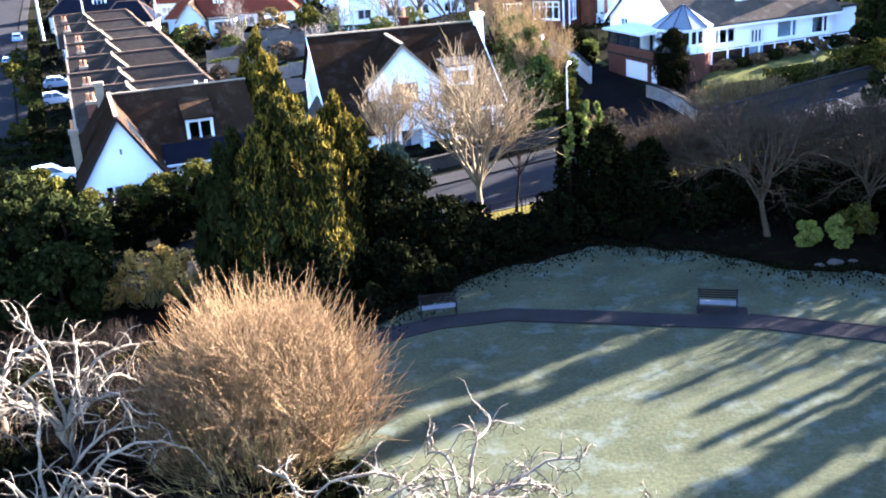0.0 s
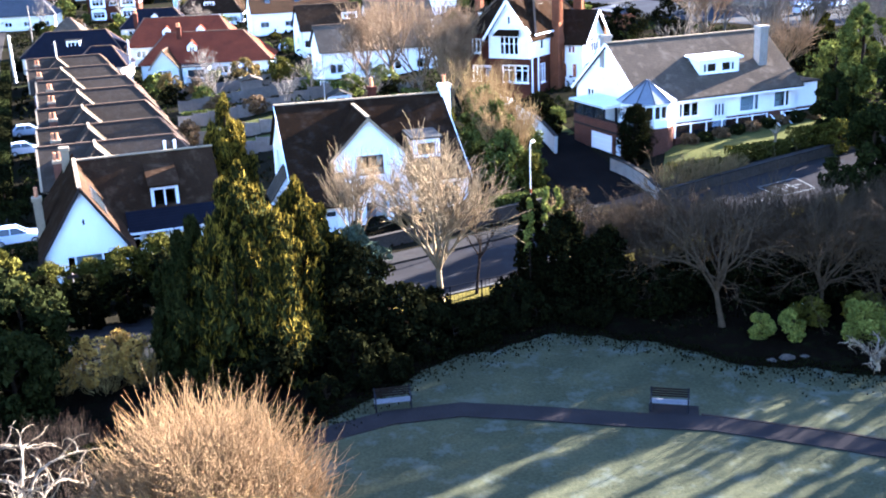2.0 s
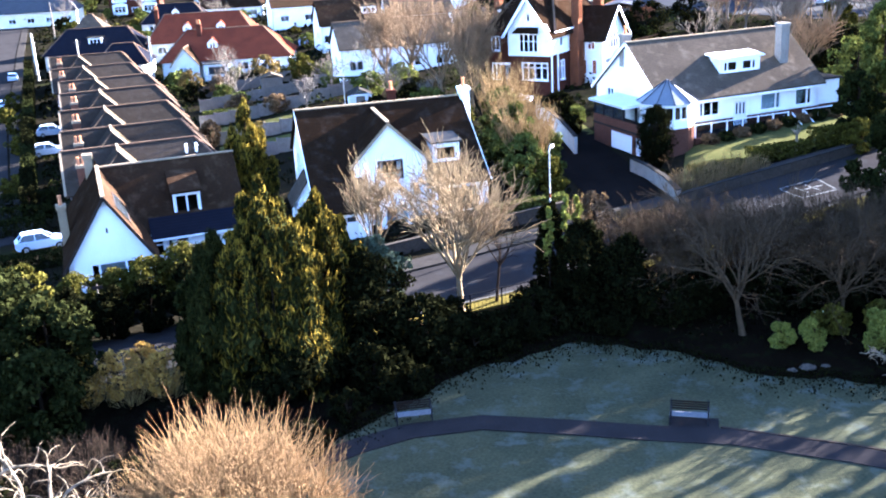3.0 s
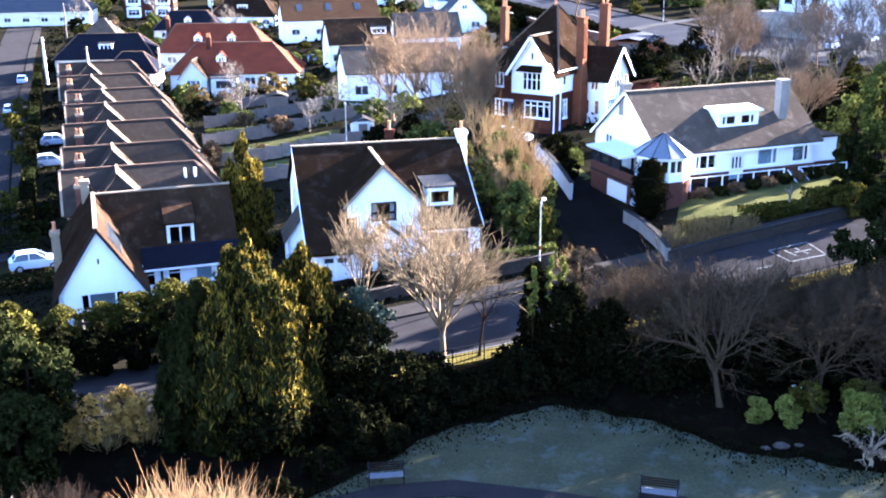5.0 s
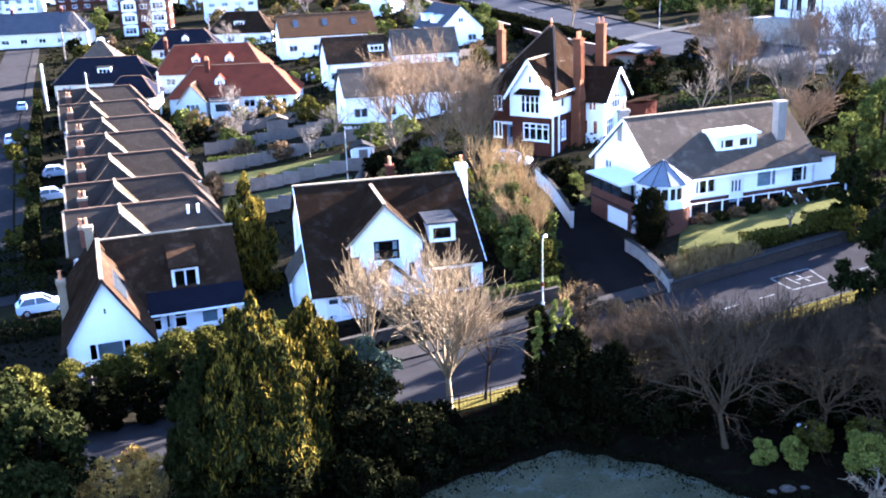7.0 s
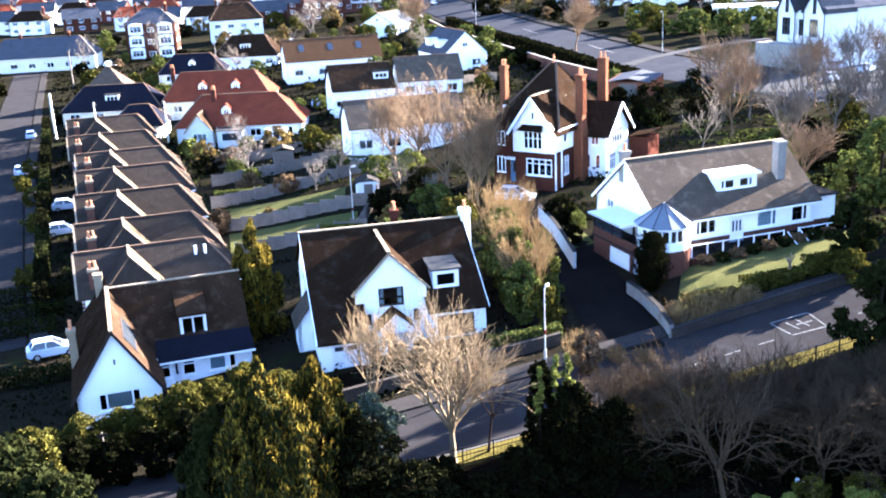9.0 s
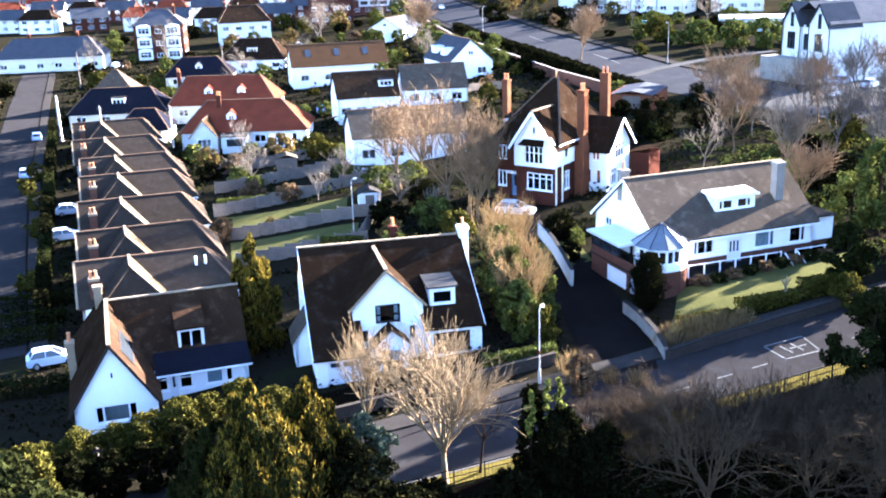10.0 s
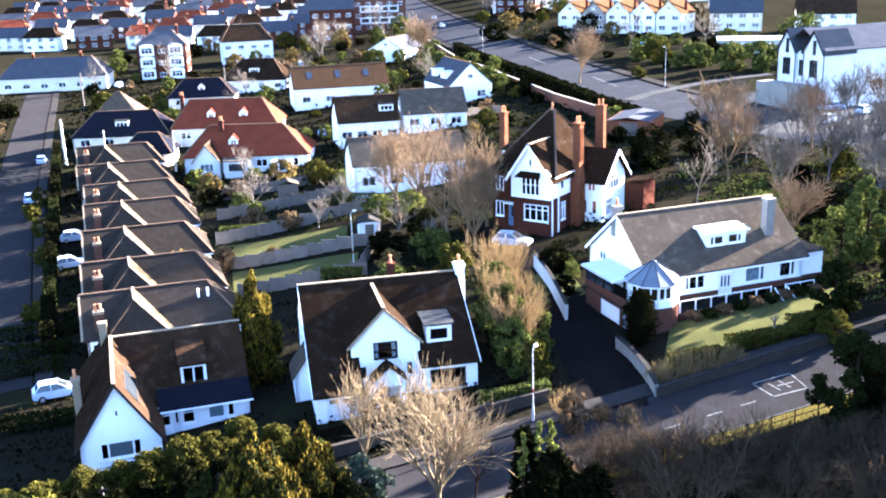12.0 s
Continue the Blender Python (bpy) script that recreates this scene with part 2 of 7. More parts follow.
LEAF_LIME = mat("yellow_green_leaves", (0.1296, 0.1296, 0.025), (0.0576, 0.0653, 0.0134), rough=0.9, spec=0.0, fine=3, coarse=0.8, bump=0, island=0.35, trans=0.12)
LEAF_SILVER = mat("silver_green_leaves", (0.07, 0.084, 0.0525), (0.0315, 0.0385, 0.0238), rough=0.9, spec=0.0, fine=3, coarse=0.8, bump=0, island=0.4, trans=0.12)
LEAF_GOLD = mat("straw_gold_leaves", (0.1275, 0.0863, 0.0263), (0.0638, 0.0435, 0.0135), rough=0.9, spec=0.0, fine=3, coarse=0.8, bump=0, island=0.4, trans=0.12)
# Brighter copy of the straw-gold leaves; low sun is put into the colour
LEAF_GOLD_LIT = mat("sunlit_gold_leaves", (0.36, 0.215, 0.045), (0.19, 0.115, 0.026), rough=0.9, spec=0.0, fine=3, coarse=0.8, bump=0, island=0.4, trans=0.3)
LEAF_IVY = mat("ivy_leaves", (0.0731, 0.078, 0.0156), (0.0312, 0.037, 0.0097), rough=0.9, spec=0.0, fine=3, coarse=0.8, bump=0, island=0.45, trans=0.12)
LEAF_BROWN = mat("dead_brown_leaves", (0.105, 0.0675, 0.0338), (0.0525, 0.0345, 0.018), rough=0.9, spec=0.0, fine=3, coarse=0.8, bump=0, island=0.4, trans=0.12)
VERGE = mat("dry_verge_grass", (0.0892, 0.0697, 0.0153), (0.0425, 0.0348, 0.0093), rough=1.0, fine=8, coarse=0.8, bump=0.9, dist=0.05)
RUBBER = mat("tyre_rubber", (0.02, 0.02, 0.02), (0.012, 0.012, 0.012), rough=0.85)
CARGLASS = mat("car_window_glass", (0.02, 0.025, 0.03), (0.015, 0.018, 0.02), rough=0.06, bump=0, spec=0.6)
LAMPC = mat("lamp_lens", (0.7, 0.68, 0.62), (0.6, 0.58, 0.52), rough=0.2, bump=0)


def paint(name, c):
    return mat(name, c, tuple(v * 0.92 for v in c), rough=0.28, fine=2, bump=0.01, spec=0.6)


TEAL = mat("teal_painted_board", (0.05, 0.16, 0.17), (0.035, 0.12, 0.13), rough=0.5, fine=3, bump=0.02)
CAR_WHITE, CAR_SILVER, CAR_BLUE = paint("pale_blue_car_paint", (0.34, 0.41, 0.53)), paint("silver_car_paint", (0.42, 0.46, 0.52)), paint("blue_car_paint", (0.09, 0.15, 0.28))


# ---- shape helpers ----
def ramp01(v):
    v = max(0.0, min(1.0, v))
    return v * v * (3 - 2 * v)


def ground_z(x, y):
    """Height of the land: a level park, rising to one side behind the street and falling to the other."""
    z = ramp01((y - 48) / 40) * (4.6 * math.tanh((x + 12) / 40) + 0.012 * max(0.0, y - 90))
    z -= 0.6 * ramp01((-x - 10) / 14) * ramp01((y - 50) / 12)
    z -= 0.75 * math.exp(-((x - 13.0) / 4.5) ** 2 - ((y - 82) / 8.0) ** 2)
    return z


def obj_from(name, bm, material, parent=None):
    me = bpy.data.meshes.new(name)
    bm.normal_update()
    bm.to_mesh(me)
    bm.free()
    me.materials.append(material)
    ob = new(name, me)
    if parent is not None:
        ob.parent = parent
    return ob


def part(name, bm, material, parent, label=""):
    return tagged(obj_from(name, bm, material, parent), label)


def thing(name, x, y, z, yaw, label, category, group=""):
    e = new(name)
    e.empty_display_size = 0.3
    e.matrix_basis = pose(x, y, z, 0, 0, yaw)
    return tagged(e, label, category, group)


def box(bm, x0, x1, y0, y1, z0, z1, m=None):
    vs = [bm.verts.new(p) for p in ((x0, y0, z0), (x1, y0, z0), (x1, y1, z0), (x0, y1, z0), (x0, y0, z1), (x1, y0, z1), (x1, y1, z1), (x0, y1, z1))]
    for f in ((3, 2, 1, 0), (4, 5, 6, 7), (0, 1, 5, 4), (1, 2, 6, 5), (2, 3, 7, 6), (3, 0, 4, 7)):
        bm.faces.new([vs[i] for i in f])
    if m is not None:
        for v in vs:
            v.co = m @ v.co
    return vs


def boxes(name, rows, material, parent, label="", m=None, bevel=0.0):
    bm = bmesh.new()
    for r in rows:
        box(bm, *r, m)
    if bevel:
        bmesh.ops.bevel(bm, geom=bm.edges[:], offset=bevel, segments=1, affect='EDGES')
    return part(name, bm, material, parent, label)


def slab(name, pts, th, material, parent, label=""):
    """A plate whose upper face has the corners pts."""
    bm = bmesh.new()
    top = [bm.verts.new(p) for p in pts]
    low = [bm.verts.new((p[0], p[1], p[2] - th)) for p in pts]
    n = len(pts)
    bm.faces.new(top)
    bm.faces.new(low[::-1])
    for i in range(n):
        bm.faces.new((low[i], low[(i + 1) % n], top[(i + 1) % n], top[i]))
    bmesh.ops.recalc_face_normals(bm, faces=bm.faces[:])
    return part(name, bm, material, parent, label)


def beam_bm(bm, p, q, w, h):
    p, q = Vector(p), Vector(q)
    d = q - p
    m = Matrix.Translation(p) @ d.to_track_quat('X', 'Z').to_matrix().to_4x4()
    box(bm, 0, d.length, -w / 2, w / 2, -h / 2, h / 2, m)


def beam(name, p, q, w, h, material, parent, label=""):
    bm = bmesh.new()
    beam_bm(bm, p, q, w, h)
    return part(name, bm, material, parent, label)


def lathe_bm(bm, prof, x=0, y=0, n=12, half=0):
    """Rings of (radius, z) round an upright line."""
    rings = []
    for r, z in prof:
        rings.append([bm.verts.new((x + r * math.cos(2 * math.pi * (k + half) / n), y + r * math.sin(2 * math.pi * (k + half) / n), z)) for k in range(n)])
    for a, b in zip(rings, rings[1:]):
        for k in range(n):
            bm.faces.new((a[k], a[(k + 1) % n], b[(k + 1) % n], b[k]))
    bm.faces.new(rings[0][::-1])
    bm.faces.new(rings[-1])


def lathe(name, prof, material, parent, x=0, y=0, n=12, label=""):
    bm = bmesh.new()
    lathe_bm(bm, prof, x, y, n)
    return part(name, bm, material, parent, label)


def face(u, v, z=0.0, yaw=0):
    """A wall's own frame: x along the wall, y into it, z up. yaw 0 looks to the front, 90 to the side of +u."""
    return pose(u, v, z, 0, 0, yaw)


def lattice(name, xs, zs, y0, y1, material, parent, m):
    """A frame cut from one plate: every second cell of the grid is open."""
    nx, nz = len(xs), len(zs)
    vs = [m @ Vector((x, y, z)) for y in (y0, y1) for x in xs for z in zs]
    full = lambda i, j: 0 <= i < nx - 1 and 0 <= j < nz - 1 and not (i % 2 and j % 2)
    fs = []
    k = nx * nz
    for i in range(nx - 1):
        for j in range(nz - 1):
            if not full(i, j):
                continue
            a, b, c, d = i * nz + j, (i + 1) * nz + j, (i + 1) * nz + j + 1, i * nz + j + 1
            fs += [(a, b, c, d), (d + k, c + k, b + k, a + k)]
            for ni, nj, p, q in ((i, j - 1, b, a), (i + 1, j, c, b), (i, j + 1, d, c), (i - 1, j, a, d)):
                if not full(ni, nj):
                    fs.append((p, q, q + k, p + k))
    me = bpy.data.meshes.new(name)
    me.from_pydata([tuple(v) for v in vs], [], fs)
    me.materials.append(material)
    ob = new(name, me)
    ob.parent = parent
    return ob


def window(parent, m, x0, x1, z0, z1, nx=2, transom=0.0, fm=None, blind=False, kind="window", sill=True, one=False):
    fm = fm or UPVC
    t = 0.12
    cuts = nx if isinstance(nx, (list, tuple)) else [k / nx for k in range(1, nx)]
    xs, zs = [x0, x0 + t], [z0, z0 + t]
    for k in cuts:
        c = x0 + (x1 - x0) * k
        xs += [c - 0.06, c + 0.06]
    if transom:
        zt = z0 + (z1 - z0) * transom
        zs += [zt - 0.04, zt + 0.04]
    w = lattice(kind, xs + [x1 - t, x1], zs + [z1 - t, z1], 0.02, 0.12, fm, parent, m)
    if one:
        cuts = []
    edges = [x0 + t] + [x0 + (x1 - x0) * k for k in cuts] + [x1 - t]
    for a, b in zip(edges, edges[1:]):
        p = boxes("pane", [(a, b, 0.085, 0.097, z0 + t, z1 - t)], GLASS, w, m=m)
        p.visible_shadow = False
    if sill:
        boxes("sill", [(x0 - 0.06, x1 + 0.06, -0.07, 0.06, z0 - 0.07, z0 - 0.002)], fm, w, m=m)
    if blind:
        boxes("blind", [(x0 + t, x1 - t, 0.16, 0.17, z0 + t, z1 - t)], BLIND, w, "drawn pale blind", m=m)
    return w


def door(parent, m, x0, x1, z0, z1, material, lights=1, fm=None):
    d = boxes("door", [(x0, x1, 0.08, 0.14, z0, z1)], material, parent, m=m)
    boxes("door_frame", [(x0 - 0.06, x0, 0.02, 0.16, z0, z1 + 0.06), (x1, x1 + 0.06, 0.02, 0.16, z0, z1 + 0.06), (x0, x1, 0.02, 0.16, z1, z1 + 0.06)], fm or UPVC, d, m=m)
    w = (x1 - x0) / (lights * 2 + 1)
    for k in range(lights):
        boxes("pane", [(x0 + w * (2 * k + 1), x0 + w * (2 * k + 2), 0.07, 0.079, z0 + (z1 - z0) * 0.45, z1 - 0.2)], CARGLASS, d, m=m)
    boxes("handle", [(x1 - 0.12, x1 - 0.08, 0.03, 0.08, z0 + 0.95, z0 + 1.1)], METALG, d, m=m)
    return d


def wall(parent, m, poly, holes, material, th=0.28, label="", name="wall"):
    """A wall of thickness th with the outline poly [(x, z)] and rectangular openings (x0, x1, z0, z1)."""
    bm = bmesh.new()
    bm.faces.new([bm.verts.new((x, 0, z)) for x, z in poly])
    for x0, x1, z0, z1 in holes:
        for co, no in (((x0, 0, 0), (1, 0, 0)), ((x1, 0, 0), (1, 0, 0)), ((0, 0, z0), (0, 0, 1)), ((0, 0, z1), (0, 0, 1))):
            bmesh.ops.bisect_plane(bm, geom=bm.verts[:] + bm.edges[:] + bm.faces[:], plane_co=co, plane_no=no)
    gone = []
    for f in bm.faces:
        c = f.calc_center_median()
        if any(x0 < c.x < x1 and z0 < c.z < z1 for x0, x1, z0, z1 in holes):
            gone.append(f)
    bmesh.ops.delete(bm, geom=gone, context='FACES')
    r = bmesh.ops.extrude_face_region(bm, geom=bm.faces[:])
    bmesh.ops.translate(bm, verts=[v for v in r["geom"] if isinstance(v, bmesh.types.BMVert)], vec=(0, th, 0))
    bmesh.ops.recalc_face_normals(bm, faces=bm.faces[:])
    bm.transform(m)
    return part(name, bm, material, parent, label)


def walled(parent, m, poly, wins, material, doors=(), fm=None, th=0.28, name="wall", blank=(), one=False):
    """A wall with its windows (x0, x1, z0, z1, lights[, transom[, blind]]) and doors (x0, x1, z0, z1, material, lights)."""
    holes = [w[:4] for w in wins] + [d[:4] for d in doors] + list(blank)
    o = wall(parent, m, poly, holes, material, th, name=name)
    for w in wins:
        window(parent, m, *w[:4], nx=w[4] if len(w) > 4 else 2, transom=w[5] if len(w) > 5 else 0, blind=w[6] if len(w) > 6 else False, fm=fm, one=one, sill=not one)
    for d in doors:
        door(parent, m, *d[:5], lights=d[5] if len(d) > 5 else 1, fm=fm)
    return o


def chimney(parent, u, v, w, d, z0, z1, material, pots=1, cap=None):
    bm = bmesh.new()
    box(bm, u - w / 2, u + w / 2, v - d / 2, v + d / 2, z0, z1)
    c = part("chimney", bm, material, parent)
    boxes("chimney_cap", [(u - w / 2 - 0.07, u + w / 2 + 0.07, v - d / 2 - 0.07, v + d / 2 + 0.07, z1 - 0.22, z1 + 0.06)], cap or material, c, bevel=0.02)
    for k in range(pots):
        x = u + (k - (pots - 1) / 2) * w / max(pots, 1)
        lathe("chimney_pot", [(0.15, z1 + 0.05), (0.13, z1 + 0.3), (0.11, z1 + 0.62), (0.14, z1 + 0.66), (0.14, z1 + 0.74)], POT, c, x, v, 8)
    return c


def ridge_cap(parent, p, q, material=None, w=0.26):
    return beam("ridge_tiles", (p[0], p[1], p[2] + 0.03), (q[0], q[1], q[2] + 0.03), w, 0.1, material or RIDGE, parent)


def gable_roof(parent, u0, u1, v0, v1, ze, zr, material, axis='u', th=0.16, verge=None, over=0.3):
    """A pitched roof over a rectangle, ridge along axis; ze is the height at the walls."""
    if axis == 'u':
        c = (v0 + v1) / 2
        k = (zr - ze) / (c - v0)
        a, b = v0 - over, v1 + over
        lo = ze - k * over
        slab("roof", [(u0 - over, a, lo), (u1 + over, a, lo), (u1 + over, c, zr), (u0 - over, c, zr)], th, material, parent)
        slab("roof", [(u0 - over, c, zr), (u1 + over, c, zr), (u1 + over, b, lo), (u0 - over, b, lo)], th, material, parent)
        ridge_cap(parent, (u0 - over, c, zr), (u1 + over, c, zr))
        if verge:
            for u in (u0 - over, u1 + over):
                for s in (a, b):
                    beam("bargeboard", (u, s, lo - 0.08), (u, c, zr - 0.08), 0.05, 0.22, verge, parent)
        return
    c = (u0 + u1) / 2
    k = (zr - ze) / (c - u0)
    a, b = u0 - over, u1 + over
    lo = ze - k * over
    slab("roof", [(a, v0 - over, lo), (c, v0 - over, zr), (c, v1 + over, zr), (a, v1 + over, lo)], th, material, parent)
    slab("roof", [(c, v0 - over, zr), (b, v0 - over, lo), (b, v1 + over, lo), (c, v1 + over, zr)], th, material, parent)
    ridge_cap(parent, (c, v0 - over, zr), (c, v1 + over, zr))
    if verge:
        for v in (v0 - over, v1 + over):
            for s in (a, b):
                beam("bargeboard", (s, v, lo - 0.08), (c, v, zr - 0.08), 0.05, 0.22, verge, parent)


def hip_roof(parent, u0, u1, v0, v1, ze, zr, runl, runr, material, th=0.16, over=0.35):
    """A hipped roof with its ridge along u; the end slopes run back by runl and runr."""
    c = (v0 + v1) / 2
    a0, a1, b0, b1 = u0 - over, u1 + over, v0 - over, v1 + over
    pl, pr = (a0 + runl, c, zr), (a1 - runr, c, zr)
    slab("roof", [(a0, b0, ze), (a1, b0, ze), pr, pl], th, material, parent)
    slab("roof", [(a1, b1, ze), (a0, b1, ze), pl, pr], th, material, parent)
    if runl:
        slab("roof", [(a0, b1, ze), (a0, b0, ze), pl], th, material, parent)
    if runr:
        slab("roof", [(a1, b0, ze), (a1, b1, ze), pr], th, material, parent)
    ridge_cap(parent, pl, pr)
    for q, e in ((a0, pl), (a1, pr)):
        if (q == a0 and runl) or (q == a1 and runr):
            for bb in (b0, b1):
                beam("hip_tiles", (q, bb, ze + 0.03), (e[0], e[1], e[2] + 0.03), 0.22, 0.09, RIDGE, parent)


# ---- ground helpers ----
def sheet(name, fn, nu, nv, material, label, category, kind="structure"):
    """A grid draped by fn(s, t) -> (x, y, z), s and t from 0 to 1."""
    vs, fs = [], []
    for i in range(nu + 1):
        for j in range(nv + 1):
            vs.append(fn(i / nu, j / nv))
    for i in range(nu):
        for j in range(nv):
            a = i * (nv + 1) + j
            fs.append((a, a + nv + 1, a + nv + 2, a + 1))
    me = bpy.data.meshes.new(name)
    me.from_pydata(vs, [], fs)
    me.materials.append(material)
    if len(fs) and me.polygons[0].normal.z < 0:
        me.flip_normals()
    return tagged(new(name, me), label, category, kind=kind)


def strip(name, pts, width, up, material, label, category, kind="structure", step=1.5, thick=0.0):
    """A ribbon along the line pts, laid on the land; thick gives it standing edges."""
    P = [Vector((x, y, 0)) for x, y in pts]
    line = []
    for a, b in zip(P, P[1:]):
        n = max(1, int((b - a).length / step))
        line += [a.lerp(b, k / n) for k in range(n)]
    line.append(P[-1])
    vs, fs = [], []
    for i, p in enumerate(line):
        d = (line[min(i + 1, len(line) - 1)] - line[max(i - 1, 0)]).normalized()
        n = Vector((-d.y, d.x, 0))
        for s in (1, 0.34, -0.34, -1):
            q = p + n * (width / 2 * s)
            vs.append((q.x, q.y, ground_z(q.x, q.y) + up))
    for i in range(len(line) - 1):
        for j in range(3):
            a = i * 4 + j
            fs.append((a, a + 1, a + 5, a + 4))
    if thick:
        k = len(vs)
        vs += [(x, y, z - thick) for x, y, z in vs]
        for i in range(len(line) - 1):
            for j in (0, 3):
                a, b = i * 4 + j, i * 4 + j + 4
                fs.append((a, b, b + k, a + k))
    me = bpy.data.meshes.new(name)
    me.from_pydata(vs, [], fs)
    me.materials.append(material)
    bm = bmesh.new(); bm.from_mesh(me); bmesh.ops.recalc_face_normals(bm, faces=bm.faces[:])
    if sum(f.normal.z for f in bm.faces) < 0:
        bmesh.ops.reverse_faces(bm, faces=bm.faces[:])
    bm.to_mesh(me); bm.free()
    return tagged(new(name, me), label, category, kind=kind)


def patch(name, corners, up, material, label, category, n=10, kind="structure"):
    a, b, c, d = corners

    def fn(s, t):
        x = (a[0] * (1 - s) + b[0] * s) * (1 - t) + (d[0] * (1 - s) + c[0] * s) * t
        y = (a[1] * (1 - s) + b[1] * s) * (1 - t) + (d[1] * (1 - s) + c[1] * s) * t
        return x, y, ground_z(x, y) + up
    return sheet(name, fn, n, n, material, label, category, kind)


# ---- plants ----
RNG = np.random.default_rng(7)


class Tubes:
    def __init__(self):
        self.v, self.f = [], []

    def add(self, pts, radii, n=5):
        k = len(self.v)
        for i, (p, r) in enumerate(zip(pts, radii)):
            d = pts[min(i + 1, len(pts) - 1)] - pts[max(i - 1, 0)]
            a = d.orthogonal().normalized()
            b = d.normalized().cross(a)
            for s in range(n):
                w = 2 * math.pi * s / n
                self.v.append(p + a * (r * math.cos(w)) + b * (r * math.sin(w)))
        for i in range(len(pts) - 1):
            for s in range(n):
                q, t = k + i * n + s, k + i * n + (s + 1) % n
                self.f.append((q, t, t + n, q + n))

    def make(self, name, material, parent):
        me = bpy.data.meshes.new(name)
        me.from_pydata([tuple(v) for v in self.v], [], self.f)
        me.materials.append(material)
        for p in me.polygons:
            p.use_smooth = True
        o = new(name, me)
        o.parent = parent
        return o


def rnd(a=-1.0, b=1.0):
    return float(RNG.uniform(a, b))


def rvec():
    v = Vector((rnd(), rnd(), rnd()))
    return v.normalized() if v.length > 0.01 else Vector((0, 0, 1))


def grow(tb, p, d, length, r, level, kids, wild=0.3, up=0.12, spread=0.75, shrink=0.66, droop=0.0, rmin=0.012, seg=4, store=None):
    """One branch of several bends, and its children."""
    pts, rad = [p.copy()], [r]
    cur, dd = p.copy(), d.normalized()
    for i in range(seg):
        dd = (dd + rvec() * wild * 0.45 + Vector((0, 0, up - droop * (i / seg)))).normalized()
        cur = cur + dd * (length / seg)
        pts.append(cur.copy())
        rad.append(max(rmin, r * (1 - 0.5 * (i + 1) / seg)))
    tb.add(pts, rad, 7 if r > 0.1 else 5 if r > 0.04 else 3)
    if store is not None and level <= 1:
        store.append(cur.copy())
    if level <= 0:
        return
    n = kids[len(kids) - level] if level <= len(kids) else kids[0]
    for k in range(n):
        f = 0.35 + 0.65 * (k + rnd(0.2, 1.0)) / n
        i = min(seg - 1, int(f * seg))
        q = pts[i].lerp(pts[i + 1], f * seg - i) if f < 1 else pts[-1]
        axis = (pts[i + 1] - pts[i]).normalized()
        side = axis.cross(rvec())
        if side.length < 0.05:
            side = axis.orthogonal()
        nd2 = (axis + side.normalized() * spread * rnd(0.6, 1.25)).normalized()
        grow(tb, q, nd2, length * shrink * rnd(0.75, 1.2), max(rmin, r * 0.52), level - 1, kids, wild, up, spread, shrink, droop, rmin, max(2, seg - 1), store)


def bare_tree(name, x, y, h, r, material, label, kids=(5, 5, 4, 4), wild=0.35, up=0.12, spread=0.75, stems=1, shrink=0.66, first=0.42, lean=(0, 0), droop=0.0, rmin=0.012, group="", category="tree"):
    root = thing(name, x, y, ground_z(x, y) - 0.05, 0, label, category, group)
    trunk, limbs = Tubes(), Tubes()
    for s in range(stems):
        a = 2 * math.pi * s / stems + rnd(0, 1)
        d = Vector((lean[0] + (0.35 * math.cos(a) if stems > 1 else 0), lean[1] + (0.35 * math.sin(a) if stems > 1 else 0), 1)).normalized()
        p = Vector((0.12 * math.cos(a), 0.12 * math.sin(a), 0)) if stems > 1 else Vector((0, 0, 0))
        pts, rad, cur = [p.copy()], [r * 1.35], p.copy()
        for i in range(4):
            d = (d + rvec() * 0.1).normalized()
            cur = cur + d * (h * first / 4)
            pts.append(cur.copy()); rad.append(r * (1 - 0.09 * (i + 1)))
        trunk.add(pts, rad, 8)
        n = kids[0]
        for k in range(n + 1):
            w = 2 * math.pi * k / n + rnd(-0.4, 0.4)
            q = pts[-1] if k % 2 == 0 else pts[-2].lerp(pts[-1], rnd(0, 1))
            dd = (d * (1.3 if k == n else 0.7) + Vector((math.cos(w), math.sin(w), 0.25)) * (0.15 if k == n else spread)).normalized()
            grow(limbs, q, dd, h * (1 - first) * rnd(0.5, 0.7), r * 0.5, len(kids) - 1, kids[1:], wild, up, spread, shrink, droop, rmin)
    trunk.make("trunk", material, root)
    limbs.make("crown", material, root)
    return root


